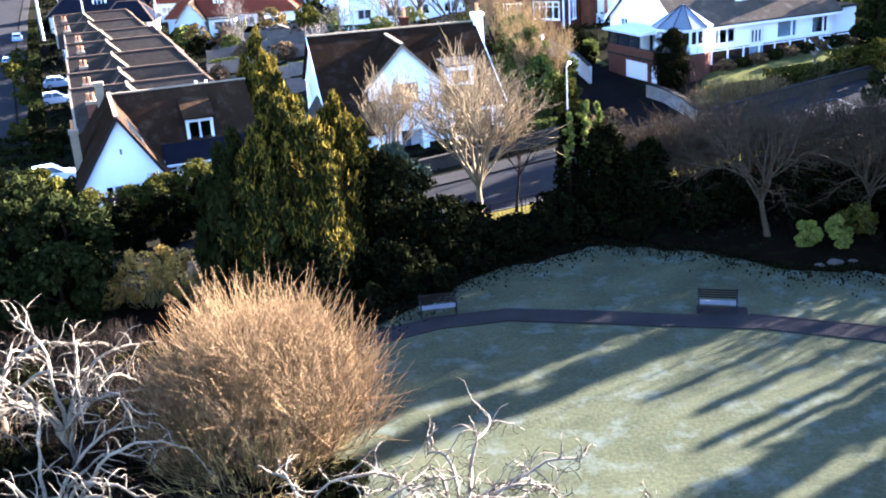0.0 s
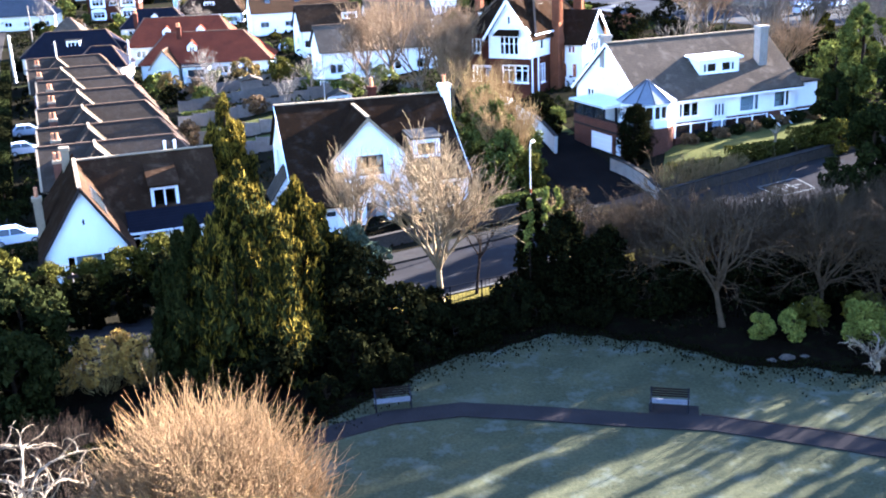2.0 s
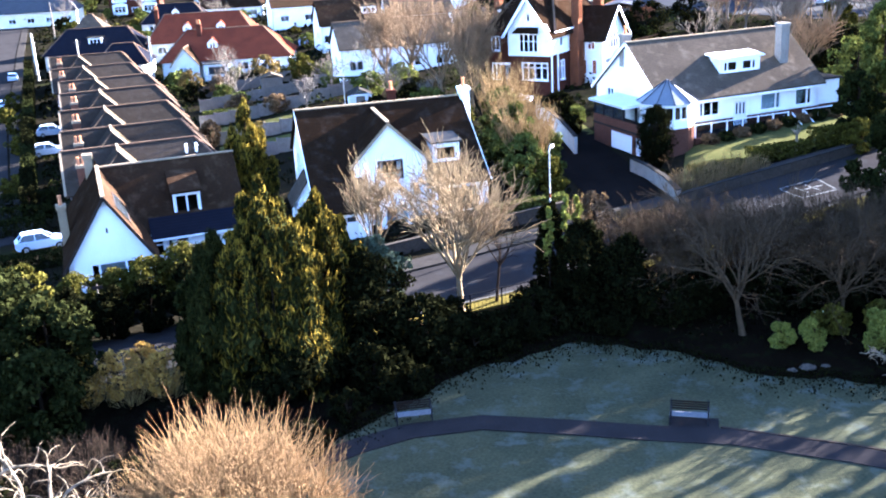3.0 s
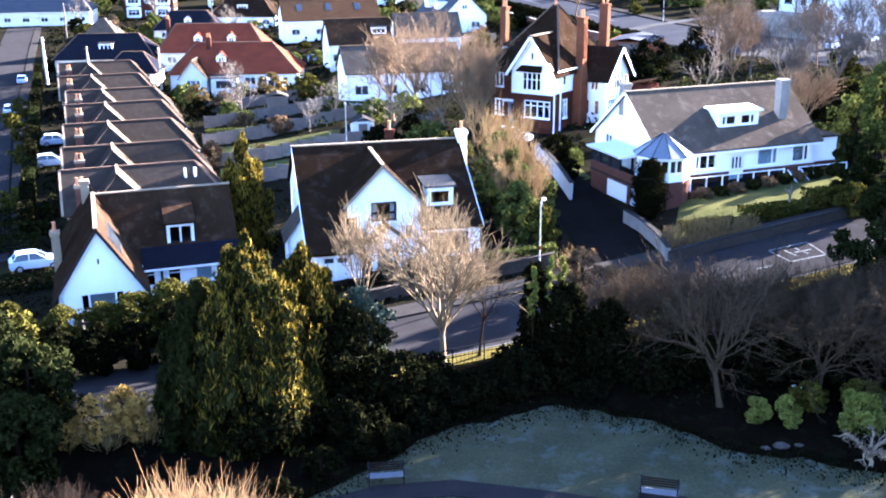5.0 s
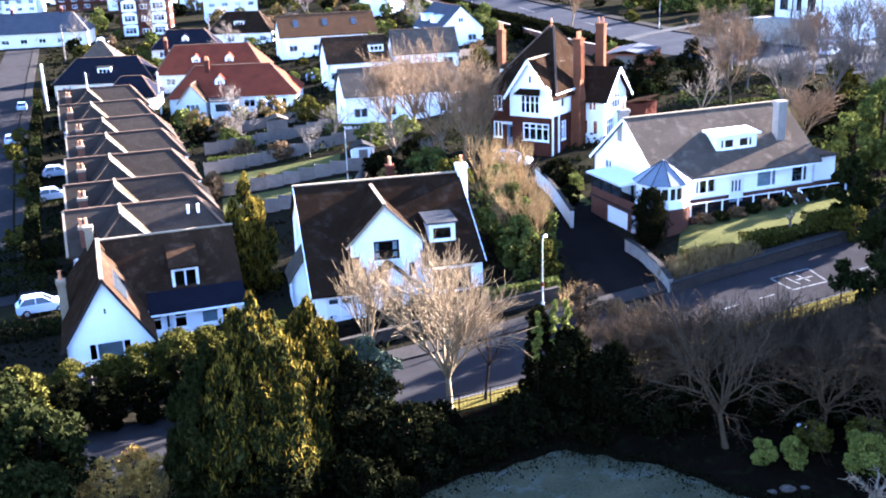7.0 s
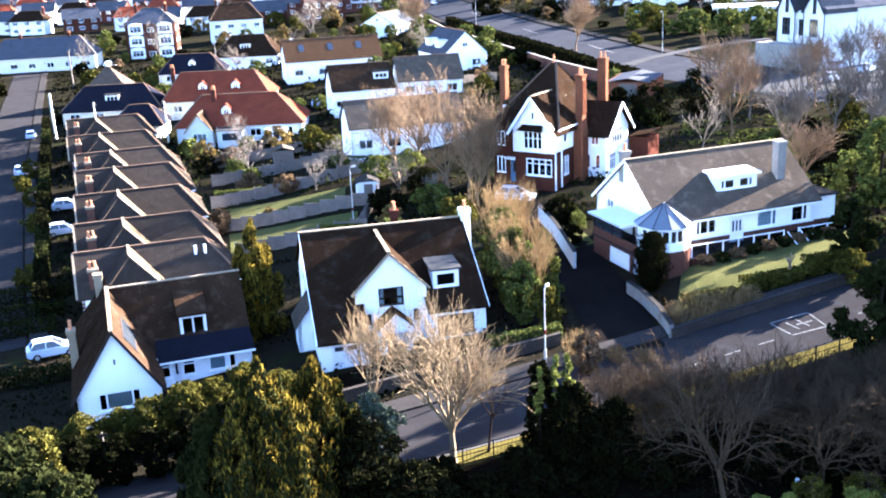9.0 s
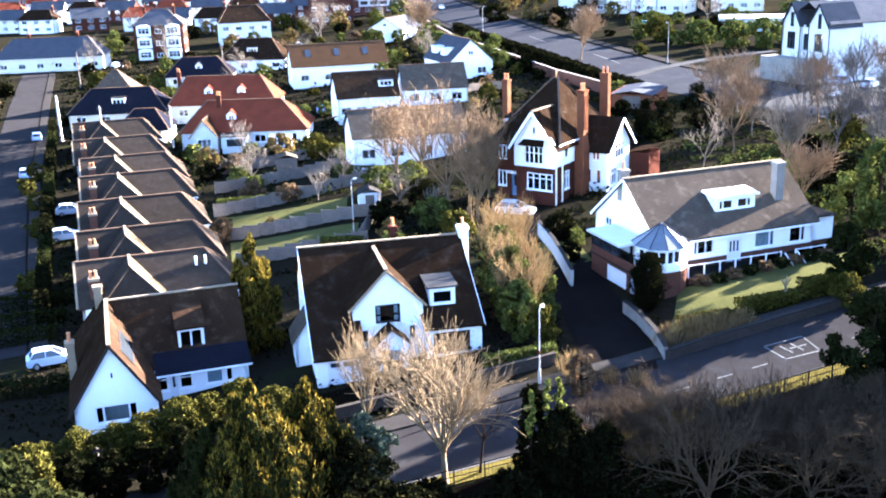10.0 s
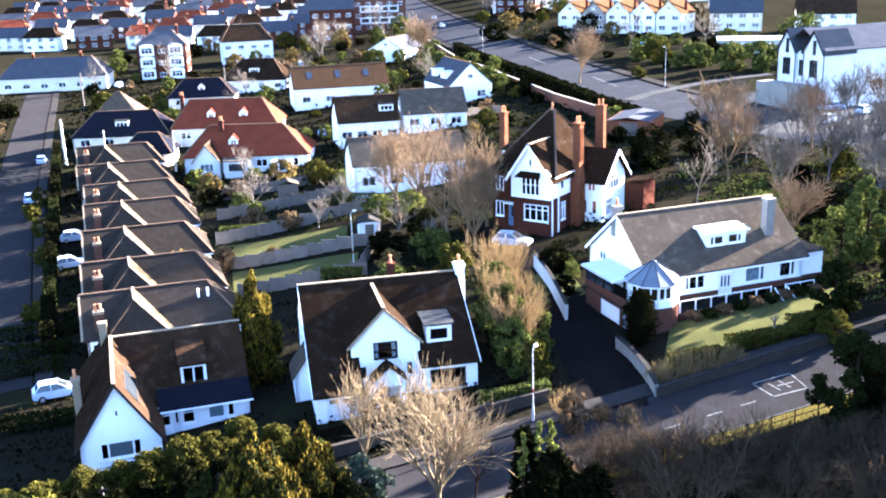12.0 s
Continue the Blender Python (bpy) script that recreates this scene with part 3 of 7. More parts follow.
def leaf_mesh(name, c, size, material, parent, tilt=None, aspect=0.6):
    """Many small leaf sprays, one at each row of c."""
    c = np.asarray(c)[: max(1, int(len(c) * 0.48))]
    size = size * 1.37
    n = len(c)
    a = RNG.normal(size=(n, 3))
    if tilt is not None:
        a += np.asarray(tilt)
    a /= np.linalg.norm(a, axis=1)[:, None] + 1e-9
    b = np.cross(a, RNG.normal(size=(n, 3)))
    b /= np.linalg.norm(b, axis=1)[:, None] + 1e-9
    s = size * RNG.uniform(0.6, 1.3, size=(n, 1))
    nrm = np.cross(a, b)
    v = np.empty((n, 4, 3))
    v[:, 0] = c - a * s
    v[:, 1] = c + b * s * aspect + nrm * s * 0.18
    v[:, 2] = c + a * s
    v[:, 3] = c - b * s * aspect + nrm * s * 0.18
    me = bpy.data.meshes.new(name)
    me.vertices.add(n * 4)
    me.vertices.foreach_set("co", v.reshape(-1).astype(np.float32))
    me.loops.add(n * 4)
    me.loops.foreach_set("vertex_index", np.arange(n * 4, dtype=np.int32))
    me.polygons.add(n)
    me.polygons.foreach_set("loop_start", np.arange(0, n * 4, 4, dtype=np.int32))
    me.polygons.foreach_set("loop_total", np.full(n, 4, dtype=np.int32))
    me.update(calc_edges=True)
    me.validate()
    me.materials.append(material)
    o = new(name, me)
    if parent is not None:
        o.parent = parent
    return o


def clumps(centres, radii, n):
    """n points in soft lumps round the centres, denser towards the lumps' skins."""
    k = RNG.integers(0, len(centres), n)
    d = RNG.normal(size=(n, 3))
    d /= np.linalg.norm(d, axis=1)[:, None]
    return centres[k] + d * (radii[k] * RNG.uniform(0.35, 1.0, (n, 1)) ** 0.6)


def leafy(name, x, y, h, r, material, label, n=9000, lumps=60, leaf=0.13, base=0.1, shape="round", trunk_r=0.14, squash=(1, 1), bark=None, category="tree", group="", lump=0.24, tilt=(0, 0, 0.6), z=None, aspect=0.6):
    """An evergreen: a trunk with limbs and a crown of leaf sprays in uneven lumps."""
    root = thing(name, x, y, (ground_z(x, y) if z is None else z) - 0.05, rnd(0, 0), label, category, group)
    tb = Tubes()
    zs = np.linspace(0, h * 0.85, 6)
    tb.add([Vector((rnd(-0.06, 0.06), rnd(-0.06, 0.06), float(q))) for q in zs], [trunk_r * (1.25 - q / h) for q in zs], 7)
    cs, rs = [], []
    for i in range(lumps):
        f = (i + rnd(0.1, 0.9)) / lumps
        w = rnd(0, 2 * math.pi)
        if shape == "cone":
            rr = r * min(1.0, (1 - f) ** 0.75 + 0.03) * (0.45 + 0.55 * ramp01(f / 0.12))
            zc = h * (base + (1 - base) * f)
        elif shape == "flame":
            rr = r * (math.sin(math.pi * min(1, 0.12 + 0.88 * (1 - f) ** 0.8)) * 0.25 + 0.85 * (1 - f) ** 0.55)
            zc = h * (base + (1 - base) * f)
        elif shape == "column":
            rr = r * math.sqrt(max(0.02, 1 - f ** 2.4)) * (0.8 + 0.2 * ramp01(f / 0.25))
            zc = h * (base + (1 - base) * f)
        else:
            rr = r * math.sqrt(max(0.04, 1 - (2 * f - 1) ** 2))
            zc = h * (base + (1 - base) * f)
        q = rr * math.sqrt(rnd(0.25, 1.0)) * rnd(0.75, 1.05)
        sz = lump * r * rnd(0.65, 1.3) * (0.6 + 0.4 * (1 - f) if shape in ("cone", "flame") else 1)
        c = (q * math.cos(w) * squash[0], q * math.sin(w) * squash[1], zc)
        cs.append(c); rs.append((sz, sz, sz * (1.45 if shape in ("cone", "flame") else 0.85)))
        if i % 3 == 0:
            tb.add([Vector((0, 0, max(0.1, zc - 0.3 * q))), Vector((c[0] * 0.5, c[1] * 0.5, zc - 0.1 * q)), Vector(c)], [0.05, 0.035, 0.015], 4)
    tb.make("trunk", bark or BARKD, root)
    pts = clumps(np.array(cs), np.array(rs), n)
    pts[:, 2] = np.maximum(pts[:, 2], 0.06)
    leaf_mesh("crown", pts, leaf, material, root, tilt, aspect)
    return root


def twig_bush(name, x, y, h, r, material, label, stems=260, twigs=5, rad=0.02, category="shrub", spread=1.0, group="", fans=1):
    """A many-stemmed bare shrub: thin rods that fan out from the stool and fork near their ends."""
    root = thing(name, x, y, ground_z(x, y) - 0.05, 0, label, category, group)
    tb, tw = Tubes(), Tubes()
    for s in range(stems):
        w, q = rnd(0, 2 * math.pi), math.sqrt(rnd(0, 1))
        tip = Vector((math.cos(w) * q * r, math.sin(w) * q * r, h * (0.22 + 0.78 * math.sqrt(max(0, 1 - q * q))) * rnd(0.8, 0.97)))
        foot = Vector((math.cos(w) * q * r * 0.4, math.sin(w) * q * r * 0.4, 0))
        mid = foot.lerp(tip, 0.5) + Vector((math.cos(w) * q * r * 0.10, math.sin(w) * q * r * 0.10, -0.04 * h)) + rvec() * 0.12
        tb.add([foot, foot.lerp(mid, 0.5) + rvec() * 0.05, mid, mid.lerp(tip, 0.5) + rvec() * 0.08, tip], [rad, rad * 0.85, rad * 0.65, rad * 0.45, rad * 0.25], 3)
        for k in range(twigs):
            f = rnd(0.3, 0.95)
            p = mid.lerp(tip, f) if rnd(0, 1) > 0.25 else foot.lerp(mid, rnd(0.4, 1))
            d = (tip - mid).normalized() * 0.8 + Vector((math.cos(w) * 0.25, math.sin(w) * 0.25, 0.35)) + rvec() * 0.55 * spread
            q2 = p + d * (h * rnd(0.06, 0.16))
            tw.add([p, p.lerp(q2, 0.5) + rvec() * 0.04, q2], [rad * 0.5, rad * 0.38, rad * 0.2], 3)
    tagged(tb.make("stem_mass", material, root), kind="stuff")
    tagged(tw.make("twig_mass", material, root), kind="stuff")
    return root



def hedge_row(x0, y0, x1, y1, h, w, material, label, n=6000, leaf=0.09):
    """A clipped hedge between two points, leafy all over."""
    L = math.hypot(x1 - x0, y1 - y0)
    ang = math.degrees(math.atan2(y1 - y0, x1 - x0))
    root = thing("hedge", x0, y0, ground_z((x0 + x1) / 2, (y0 + y1) / 2), ang, label, "hedge")
    p = RNG.uniform(0, 1, (n, 3))
    side = RNG.integers(0, 4, n)
    p[side == 0, 2] = RNG.uniform(0.85, 1.0, (side == 0).sum())
    p[side == 1, 1] = RNG.uniform(0.0, 0.2, (side == 1).sum())
    p[side == 2, 1] = RNG.uniform(0.8, 1.0, (side == 2).sum())
    wob = np.array([noise.noise((a * L * 0.8, b * 2, c * 2)) for a, b, c in p])
    q = np.stack([p[:, 0] * L, (p[:, 1] - 0.5) * w * (1 + 0.25 * wob), 0.03 + p[:, 2] * h * (1 + 0.14 * wob)], 1)
    leaf_mesh("foliage", q, leaf, material, root)
    tb = Tubes()
    for k in range(max(2, int(L / 0.8))):
        u = L * (k + 0.5) / max(2, int(L / 0.8))
        tb.add([Vector((u, 0, 0)), Vector((u + rnd(-0.1, 0.1), rnd(-0.1, 0.1), h * 0.8))], [0.04, 0.02], 4)
    tb.make("stem", BARKD, root)
    return root



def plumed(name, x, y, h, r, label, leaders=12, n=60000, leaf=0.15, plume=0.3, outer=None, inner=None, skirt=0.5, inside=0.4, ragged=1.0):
    """A ragged conifer of several upright plumes: inner foliage coloured for shade, brighter sprays at the tips."""
    root = thing(name, x, y, ground_z(x, y) - 0.05, 0, label, "tree")
    tb, cs, rs = Tubes(), [], []
    tb.add([Vector((rnd(-0.06, 0.06), rnd(-0.06, 0.06), h * q)) for q in (0, 0.2, 0.4, 0.6, 0.85)], [0.28, 0.24, 0.18, 0.12, 0.04], 7)
    tb.make("trunk", BARKD, root)
    for k in range(leaders):
        w = 2.4 * k + rnd(-0.4, 0.4)
        d = 0.0 if k == 0 else r * (0.12 + 0.75 * math.sqrt(k / leaders))
        top = h * 0.96 if k == 0 else h * (1.0 - skirt * (d / r) ** 1.2) * (1 + ragged * rnd(-0.16, 0.08))
        pr = plume * r * rnd(0.85, 1.2)
        bx, by = d * math.cos(w), d * math.sin(w)
        if k:
            lb = Tubes()
            lb.add([Vector((0, 0, 0.1 * top)), Vector((bx * 0.7, by * 0.7, 0.3 * top)), Vector((bx, by, 0.9 * top))], [0.11, 0.08, 0.02], 5)
            lb.make("limb", BARKD, root)
        m = max(8, int(top * 3.4))
        for i in range(m):
            f = (i + rnd(0, 1)) / m
            z = 0.15 + (top - 0.25) * f
            q = pr * (0.12 + 0.95 * min(1.0, 1.9 * (1 - f)) ** 0.8) * rnd(0.45, 1.1)
            v = rnd(0, 2 * math.pi)
            sz = pr * rnd(0.26, 0.5) * (0.55 + 0.45 * min(1, 2 * (1 - f)))
            cs.append((bx * (0.75 + 0.25 * f) + q * math.cos(v), by * (0.75 + 0.25 * f) + q * math.sin(v), z))
            rs.append((sz, sz, sz * rnd(1.3, 2.0)))
    cs, rs = np.array(cs), np.array(rs)
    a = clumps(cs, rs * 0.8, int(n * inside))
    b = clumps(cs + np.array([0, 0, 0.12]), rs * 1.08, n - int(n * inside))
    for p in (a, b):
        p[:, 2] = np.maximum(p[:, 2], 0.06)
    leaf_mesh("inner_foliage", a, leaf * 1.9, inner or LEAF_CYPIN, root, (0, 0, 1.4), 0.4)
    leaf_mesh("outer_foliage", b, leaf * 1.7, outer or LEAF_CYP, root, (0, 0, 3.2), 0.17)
    return root

# ---- land, streets ----
def axis_steps(spans):
    out = []
    for a, b, s in spans:
        out += list(np.arange(a, b, s))
    return out + [spans[-1][1]]


GX = axis_steps([(-2500, -400, 150), (-400, -140, 20), (-140, 100, 3), (100, 400, 20), (400, 2500, 150)])
GY = axis_steps([(-1200, -100, 100), (-100, 20, 8), (20, 260, 3), (260, 600, 12), (600, 4200, 200)])


def land():
    vs = [(x, y, ground_z(x, y) - 0.04) for x in GX for y in GY]
    n = len(GY)
    fs = [(i * n + j, (i + 1) * n + j, (i + 1) * n + j + 1, i * n + j + 1) for i in range(len(GX) - 1) for j in range(n - 1)]
    me = bpy.data.meshes.new("ground")
    me.from_pydata(vs, [], fs)
    me.materials.append(GROUND)
    return tagged(new("ground", me), "rough winter ground of gardens and verges", "ground", kind="structure")


land()
SD, SN = Vector((0.917, 0.398)), Vector((-0.398, 0.917))     # along and across the near street


def street_pt(s, n):
    p = SD * s + SN * n
    return p.x, p.y


def lawn_edge(x):
    d = x - 8.5
    wave = 0.35 * math.sin(1.1 * x) + 0.2 * math.sin(2.7 * x + 1.0)
    if d > 0:
        return 51.4 - 5.5 * (1 - math.exp(-(d / 6.0) ** 2)) - 0.12 * max(0.0, d - 6.5) + wave
    return max(34.0, 51.4 - 0.057 * d * d) + wave


def lawn_fn(s, t):
    x = -16 + 76 * s
    y = -40 + (lawn_edge(x) + 40) * t
    return x, y, ground_z(x, y) + 0.015 + 0.05 * noise.noise((x * 0.2, y * 0.2, 0)) * (1 - t) ** 0.3


sheet("lawn", lawn_fn, 90, 100, GRASS, "frosted park lawn crossed by long tree shadows", "lawn")


def bed_fn(s, t):
    x = -34 + 74 * s
    e = lawn_edge(x)
    top = (50.4 + 0.398 * x) / 0.917
    y = e - 0.4 + (max(top, e + 0.4) - e + 0.4) * t
    return x, y, ground_z(x, y) + 0.03 + (0.12 + 0.1 * noise.noise((x * 0.5, y * 0.5, 3))) * math.sin(math.pi * t)


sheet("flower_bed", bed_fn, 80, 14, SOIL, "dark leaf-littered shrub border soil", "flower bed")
strip("path", [(-7.4, 38.2), (-6, 39.5), (-3.4, 41.3), (-1.2, 42.4), (2, 42.9), (5.7, 42.1), (9.2, 41.2), (12.6, 40.5), (17, 38.6), (24, 35.0), (40, 28)], 1.35, 0.075, PATHM, "narrow asphalt park path across the lawn", "path", step=0.8, thick=0.1)
strip("road", [street_pt(s, 55.2) for s in (-90, -40, 0, 40, 100)], 6.6, 0.0, ASPHALT, "residential street of worn asphalt", "road", step=2.0)
strip("pavement", [street_pt(s, 59.4) for s in (14, 30, 50, 75, 100)], 1.7, 0.12, PAVE, "flagged pavement beside the street", "pavement", step=2.0, thick=0.2)
strip("verge", [street_pt(s, 51.3) for s in (15, 30, 50, 70)], 1.25, 0.08, VERGE, "strip of dry yellow grass along the fence", "verge", step=1.0, thick=0.1)
strip("kerb", [street_pt(s, 51.97) for s in (15, 30, 50, 70)], 0.14, 0.11, KERB, "stone kerb along the street", "kerb", step=2.0, thick=0.25)
for a, b in ((38.2, 39.4), (41.8, 43.0), (45.3, 46.6), (48.2, 49.5), (57.0, 58.4), (61, 62.4)):
    strip("road_marking", [street_pt(a, 54.25), street_pt(b, 54.25)], 0.12, 0.006, LINEP, "worn white dash of the centre line", "road marking")
for p, q in (((50.8, 56.3), (54.1, 56.2)), ((51.0, 54.15), (53.9, 53.95)), ((50.8, 56.2), (51.0, 54.3)), ((54.1, 56.1), (53.9, 54.1)), ((51.8, 55.8), (52.0, 54.6)), ((52.7, 55.8), (52.9, 54.6)), ((52.2, 55.2), (53.6, 55.1))):
    strip("road_marking", [street_pt(*p), street_pt(*q)], 0.13, 0.006, LINEP, "worn white line of a marked bay", "road marking")

# the side street on the lower side
SIDE = [(-40, 84), (-52, 112), (-71, 158), (-84, 193), (-100, 235), (-135, 330)]
strip("road", SIDE, 7.0, 0.02, ASPHALT, "side street of dark asphalt with parked cars", "road", step=3)
strip("pavement", [(x + 4.3, y + 1.5) for x, y in SIDE], 1.6, 0.1, PAVE, "pavement beside the side street", "pavement", step=3, thick=0.2)
strip("road", [(-120, 146), (-71, 165)], 6.0, 0.03, ASPHALT, "short cross street of asphalt", "road", step=3)
# the main road behind the houses
MAIN = [(62, 150), (44, 180), (34, 205), (25, 240), (14, 285), (2, 350), (-10, 420), (-22, 500), (-40, 640)]
strip("road", MAIN, 17.0, 0.03, ASPHALT_PALE, "wide main road of pale asphalt", "road", step=4)
strip("pavement", [(x + 10.2, y + 2.5) for x, y in MAIN], 2.2, 0.14, PAVE, "pavement along the main road", "pavement", step=4, thick=0.25)
strip("pavement", [(x - 9.8, y - 2.0) for x, y in MAIN[1:]], 1.8, 0.14, PAVE, "pavement along the main road", "pavement", step=4, thick=0.25)
strip("road", [(44, 186), (75, 205), (120, 215)], 9.0, 0.05, ASPHALT_PALE, "side road joining the main road", "road", step=4)
strip("pavement", [(32.5, 196.5), (37, 202), (46, 210), (54, 216), (66, 222)], 2.6, 0.16, CARPARK, "pale pavement island across the junction mouth", "pavement", step=3, thick=0.2)
for a, b in (((33, 215), (29.6, 232)), ((21, 262), (18, 278)), ((8, 325), (5, 345))):
    strip("road_marking", [a, b], 0.25, 0.04, LINEP, "white centre line on the main road", "road marking")
patch("car_park", [(44, 160), (88, 150), (96, 190), (58, 182)], 0.06, CARPARK, "pale tarmac car park behind bare trees", "car park")
# drive between the cottages and the bungalow
strip("driveway", [(13.6, 69.5), (13.4, 76), (12.6, 83), (11.0, 92), (9.0, 102), (7.0, 110), (6, 118)], 5.2, 0.03, DRIVE, "dark driveway rising between garden walls", "driveway")
# gardens
patch("garden_lawn", [(-26.5, 118), (-12, 118.5), (-12.8, 127), (-29, 126.5)], 0.03, GARDEN, "frosty back garden lawn", "lawn")
patch("garden_lawn", [(-23, 106.5), (-9.5, 107), (-10, 114), (-25, 114.5)], 0.03, GARDEN, "shaded back garden lawn", "lawn")
patch("garden_lawn", [(18.0, 74.8), (33.5, 81.2), (36.0, 88.8), (20.0, 82.6)], 0.03, GARDEN, "sunlit front lawn below the terrace", "lawn")
patch("garden_lawn", [(9, 90), (14, 92), (12.5, 100), (8.5, 98)], 0.03, GARDEN, "small sunlit lawn beside the drive", "lawn")
patch("garden_lawn", [(-14, 62), (8, 72), (7, 75), (-14, 66.5)], 0.02, SOIL, "bare front garden earth before the cottage", "garden")

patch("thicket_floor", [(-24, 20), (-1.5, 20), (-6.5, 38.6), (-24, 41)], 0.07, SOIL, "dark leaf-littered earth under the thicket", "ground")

# ---- the four near houses ----
def house_left():
    """White gabled cottage with a brown tiled cross roof."""
    r = thing("house", -21.7, 65.8, -1.1, 20, "white rendered cottage with steep brown tiled roof and dormer", "house")
    walled(r, face(0, 0), [(-2.7, -0.5), (2.85, -0.5), (2.85, 2.3), (0.05, 6.6), (-2.7, 2.3)], [(-1.38, 1.48, 0.95, 2.28, [0.2, 0.8], 0, False)], RENDER)
    boxes("vent", [(-0.06, 0.06, -0.03, 0.0, 4.25, 4.6)], BLACKP, r)
    boxes("blind", [(-0.75, 0.85, 0.3, 0.31, 1.0, 2.2)], GREYR, r)
    walled(r, face(-2.7, 14.5, 0, -90), [(0, -0.5), (14.5, -0.5), (14.5, 2.3), (0, 2.3)], [(8, 9.3, 0.9, 2.0, 2)], RENDER)
    wall(r, face(2.85, 0.28, 0, 90), [(0, -0.5), (4.2, -0.5), (4.2, 2.3), (0, 2.3)], [], RENDER)
    walled(r, face(2.85, 4.5), [(0, -0.5), (6.9, -0.5), (6.9, 2.3), (0, 2.3)],
           [(0.15, 0.95, 0.7, 1.95, 1, 0.72), (1.75, 2.75, 0.7, 1.95, 1, 0.72), (3.7, 5.0, 0.75, 1.9, 1, 0, True), (5.15, 5.75, 0.75, 1.9, 1)],
           RENDER, doors=[(1.08, 1.62, 0.0, 2.0, DOORW, 1)])
    wall(r, face(9.75, 4.5, 0, 90), [(0, -0.5), (10.2, -0.5), (10.2, 2.0), (5.2, 6.25), (0.7, 1.9), (0, 1.9)], [], RENDER)
    wall(r, face(9.75, 14.7, 0, 180), [(0, -0.5), (12.4, -0.5), (12.4, 2.3), (0, 2.3)], [], RENDER)
    # front wing
    k = (6.75 - 2.3) / 2.9
    for s, e in ((-1, -3.1), (1, 3.2)):
        lo = 6.75 - k * abs(e)
        # Slope turned from the sun takes darker tiles, its shade put into colour
        slab("roof", [(0.05, -0.3, 6.75), (0.05, 12.0 if s < 0 else 9.7, 6.75), (e, 14.8 if s < 0 else 9.7, lo), (e, -0.3, lo)], 0.14, TILE_DARK if s < 0 else TILE_BROWN, r)
        beam("bargeboard", (0.05, -0.32, 6.66), (e, -0.32, lo - 0.09), 0.05, 0.2, DARKWOOD, r)
    ridge_cap(r, (0.05, -0.3, 6.75), (0.05, 9.7, 6.75), PALEV)
    # main roof, lean-to and dormer
    slab("roof", [(0.05, 9.7, 6.6), (10.0, 9.7, 6.6), (10.0, 5.1, 2.15), (2.4, 5.1, 2.15)], 0.14, TILE_BROWN, r)
    slab("roof", [(0.05, 9.7, 6.6), (10.0, 9.7, 6.6), (10.0, 15.0, 2.15), (-3.0, 15.0, 2.15)], 0.14, TILE_BROWN, r)
    ridge_cap(r, (0.0, 9.7, 6.62), (10.05, 9.7, 6.62), PALEV)
    slab("lean_to_roof", [(2.95, 6.05, 3.22), (9.9, 6.05, 3.22), (10.0, 4.05, 2.2), (2.95, 4.05, 2.2)], 0.1, NAVY, r, "navy slate lean-to roof")
    boxes("gutter", [(2.95, 10.0, 3.95, 4.05, 2.02, 2.14)], UPVC, r)
    d = slab("dormer_roof", [(4.75, 5.95, 4.9), (7.0, 5.95, 4.9), (7.0, 8.9, 5.95), (4.75, 8.9, 5.95)], 0.14, TILE_BROWN, r)
    wall(r, face(4.9, 6.3), [(0, 3.05), (1.95, 3.05), (1.95, 4.8), (0, 4.8)], [(0.1, 1.85, 3.2, 4.62)], UPVC, 0.2)
    window(r, face(4.9, 6.3), 0.1, 1.85, 3.2, 4.62, 2)
    for u, yy in ((4.9, -90), (6.85, 90)):
        wall(r, face(u, 8.6 if yy < 0 else 6.5, 0, yy), [(0, 3.1), (2.1, 3.1), (2.1, 4.85), (0, 5.5)] if yy < 0 else [(0, 3.1), (2.1, 3.1), (2.1, 5.5), (0, 4.85)], [], TILE_BROWN, 0.12)
    # long roof window on the sunny side of the wing
    p = [(0.75, 1.3), (1.65, 1.3), (1.65, 5.6), (0.75, 5.6)]
    slab("roof_window", [(u, v, 6.75 - k * u + 0.13) for u, v in p], 0.08, DARKWOOD, r)
    for i in range(4):
        a, b = 1.42 + 1.04 * i, 2.32 + 1.04 * i
        slab("roof_pane", [(u, v, 6.75 - k * u + 0.15) for u, v in ((0.85, a), (1.55, a), (1.55, b), (0.85, b))], 0.015, CARGLASS, r)
    chimney(r, -2.75, 6.2, 0.55, 0.7, 1.0, 5.0, PALEV, 1)
    chimney(r, -0.5, 11.5, 0.6, 0.6, 4.5, 7.3, PALEV, 0)
    return r


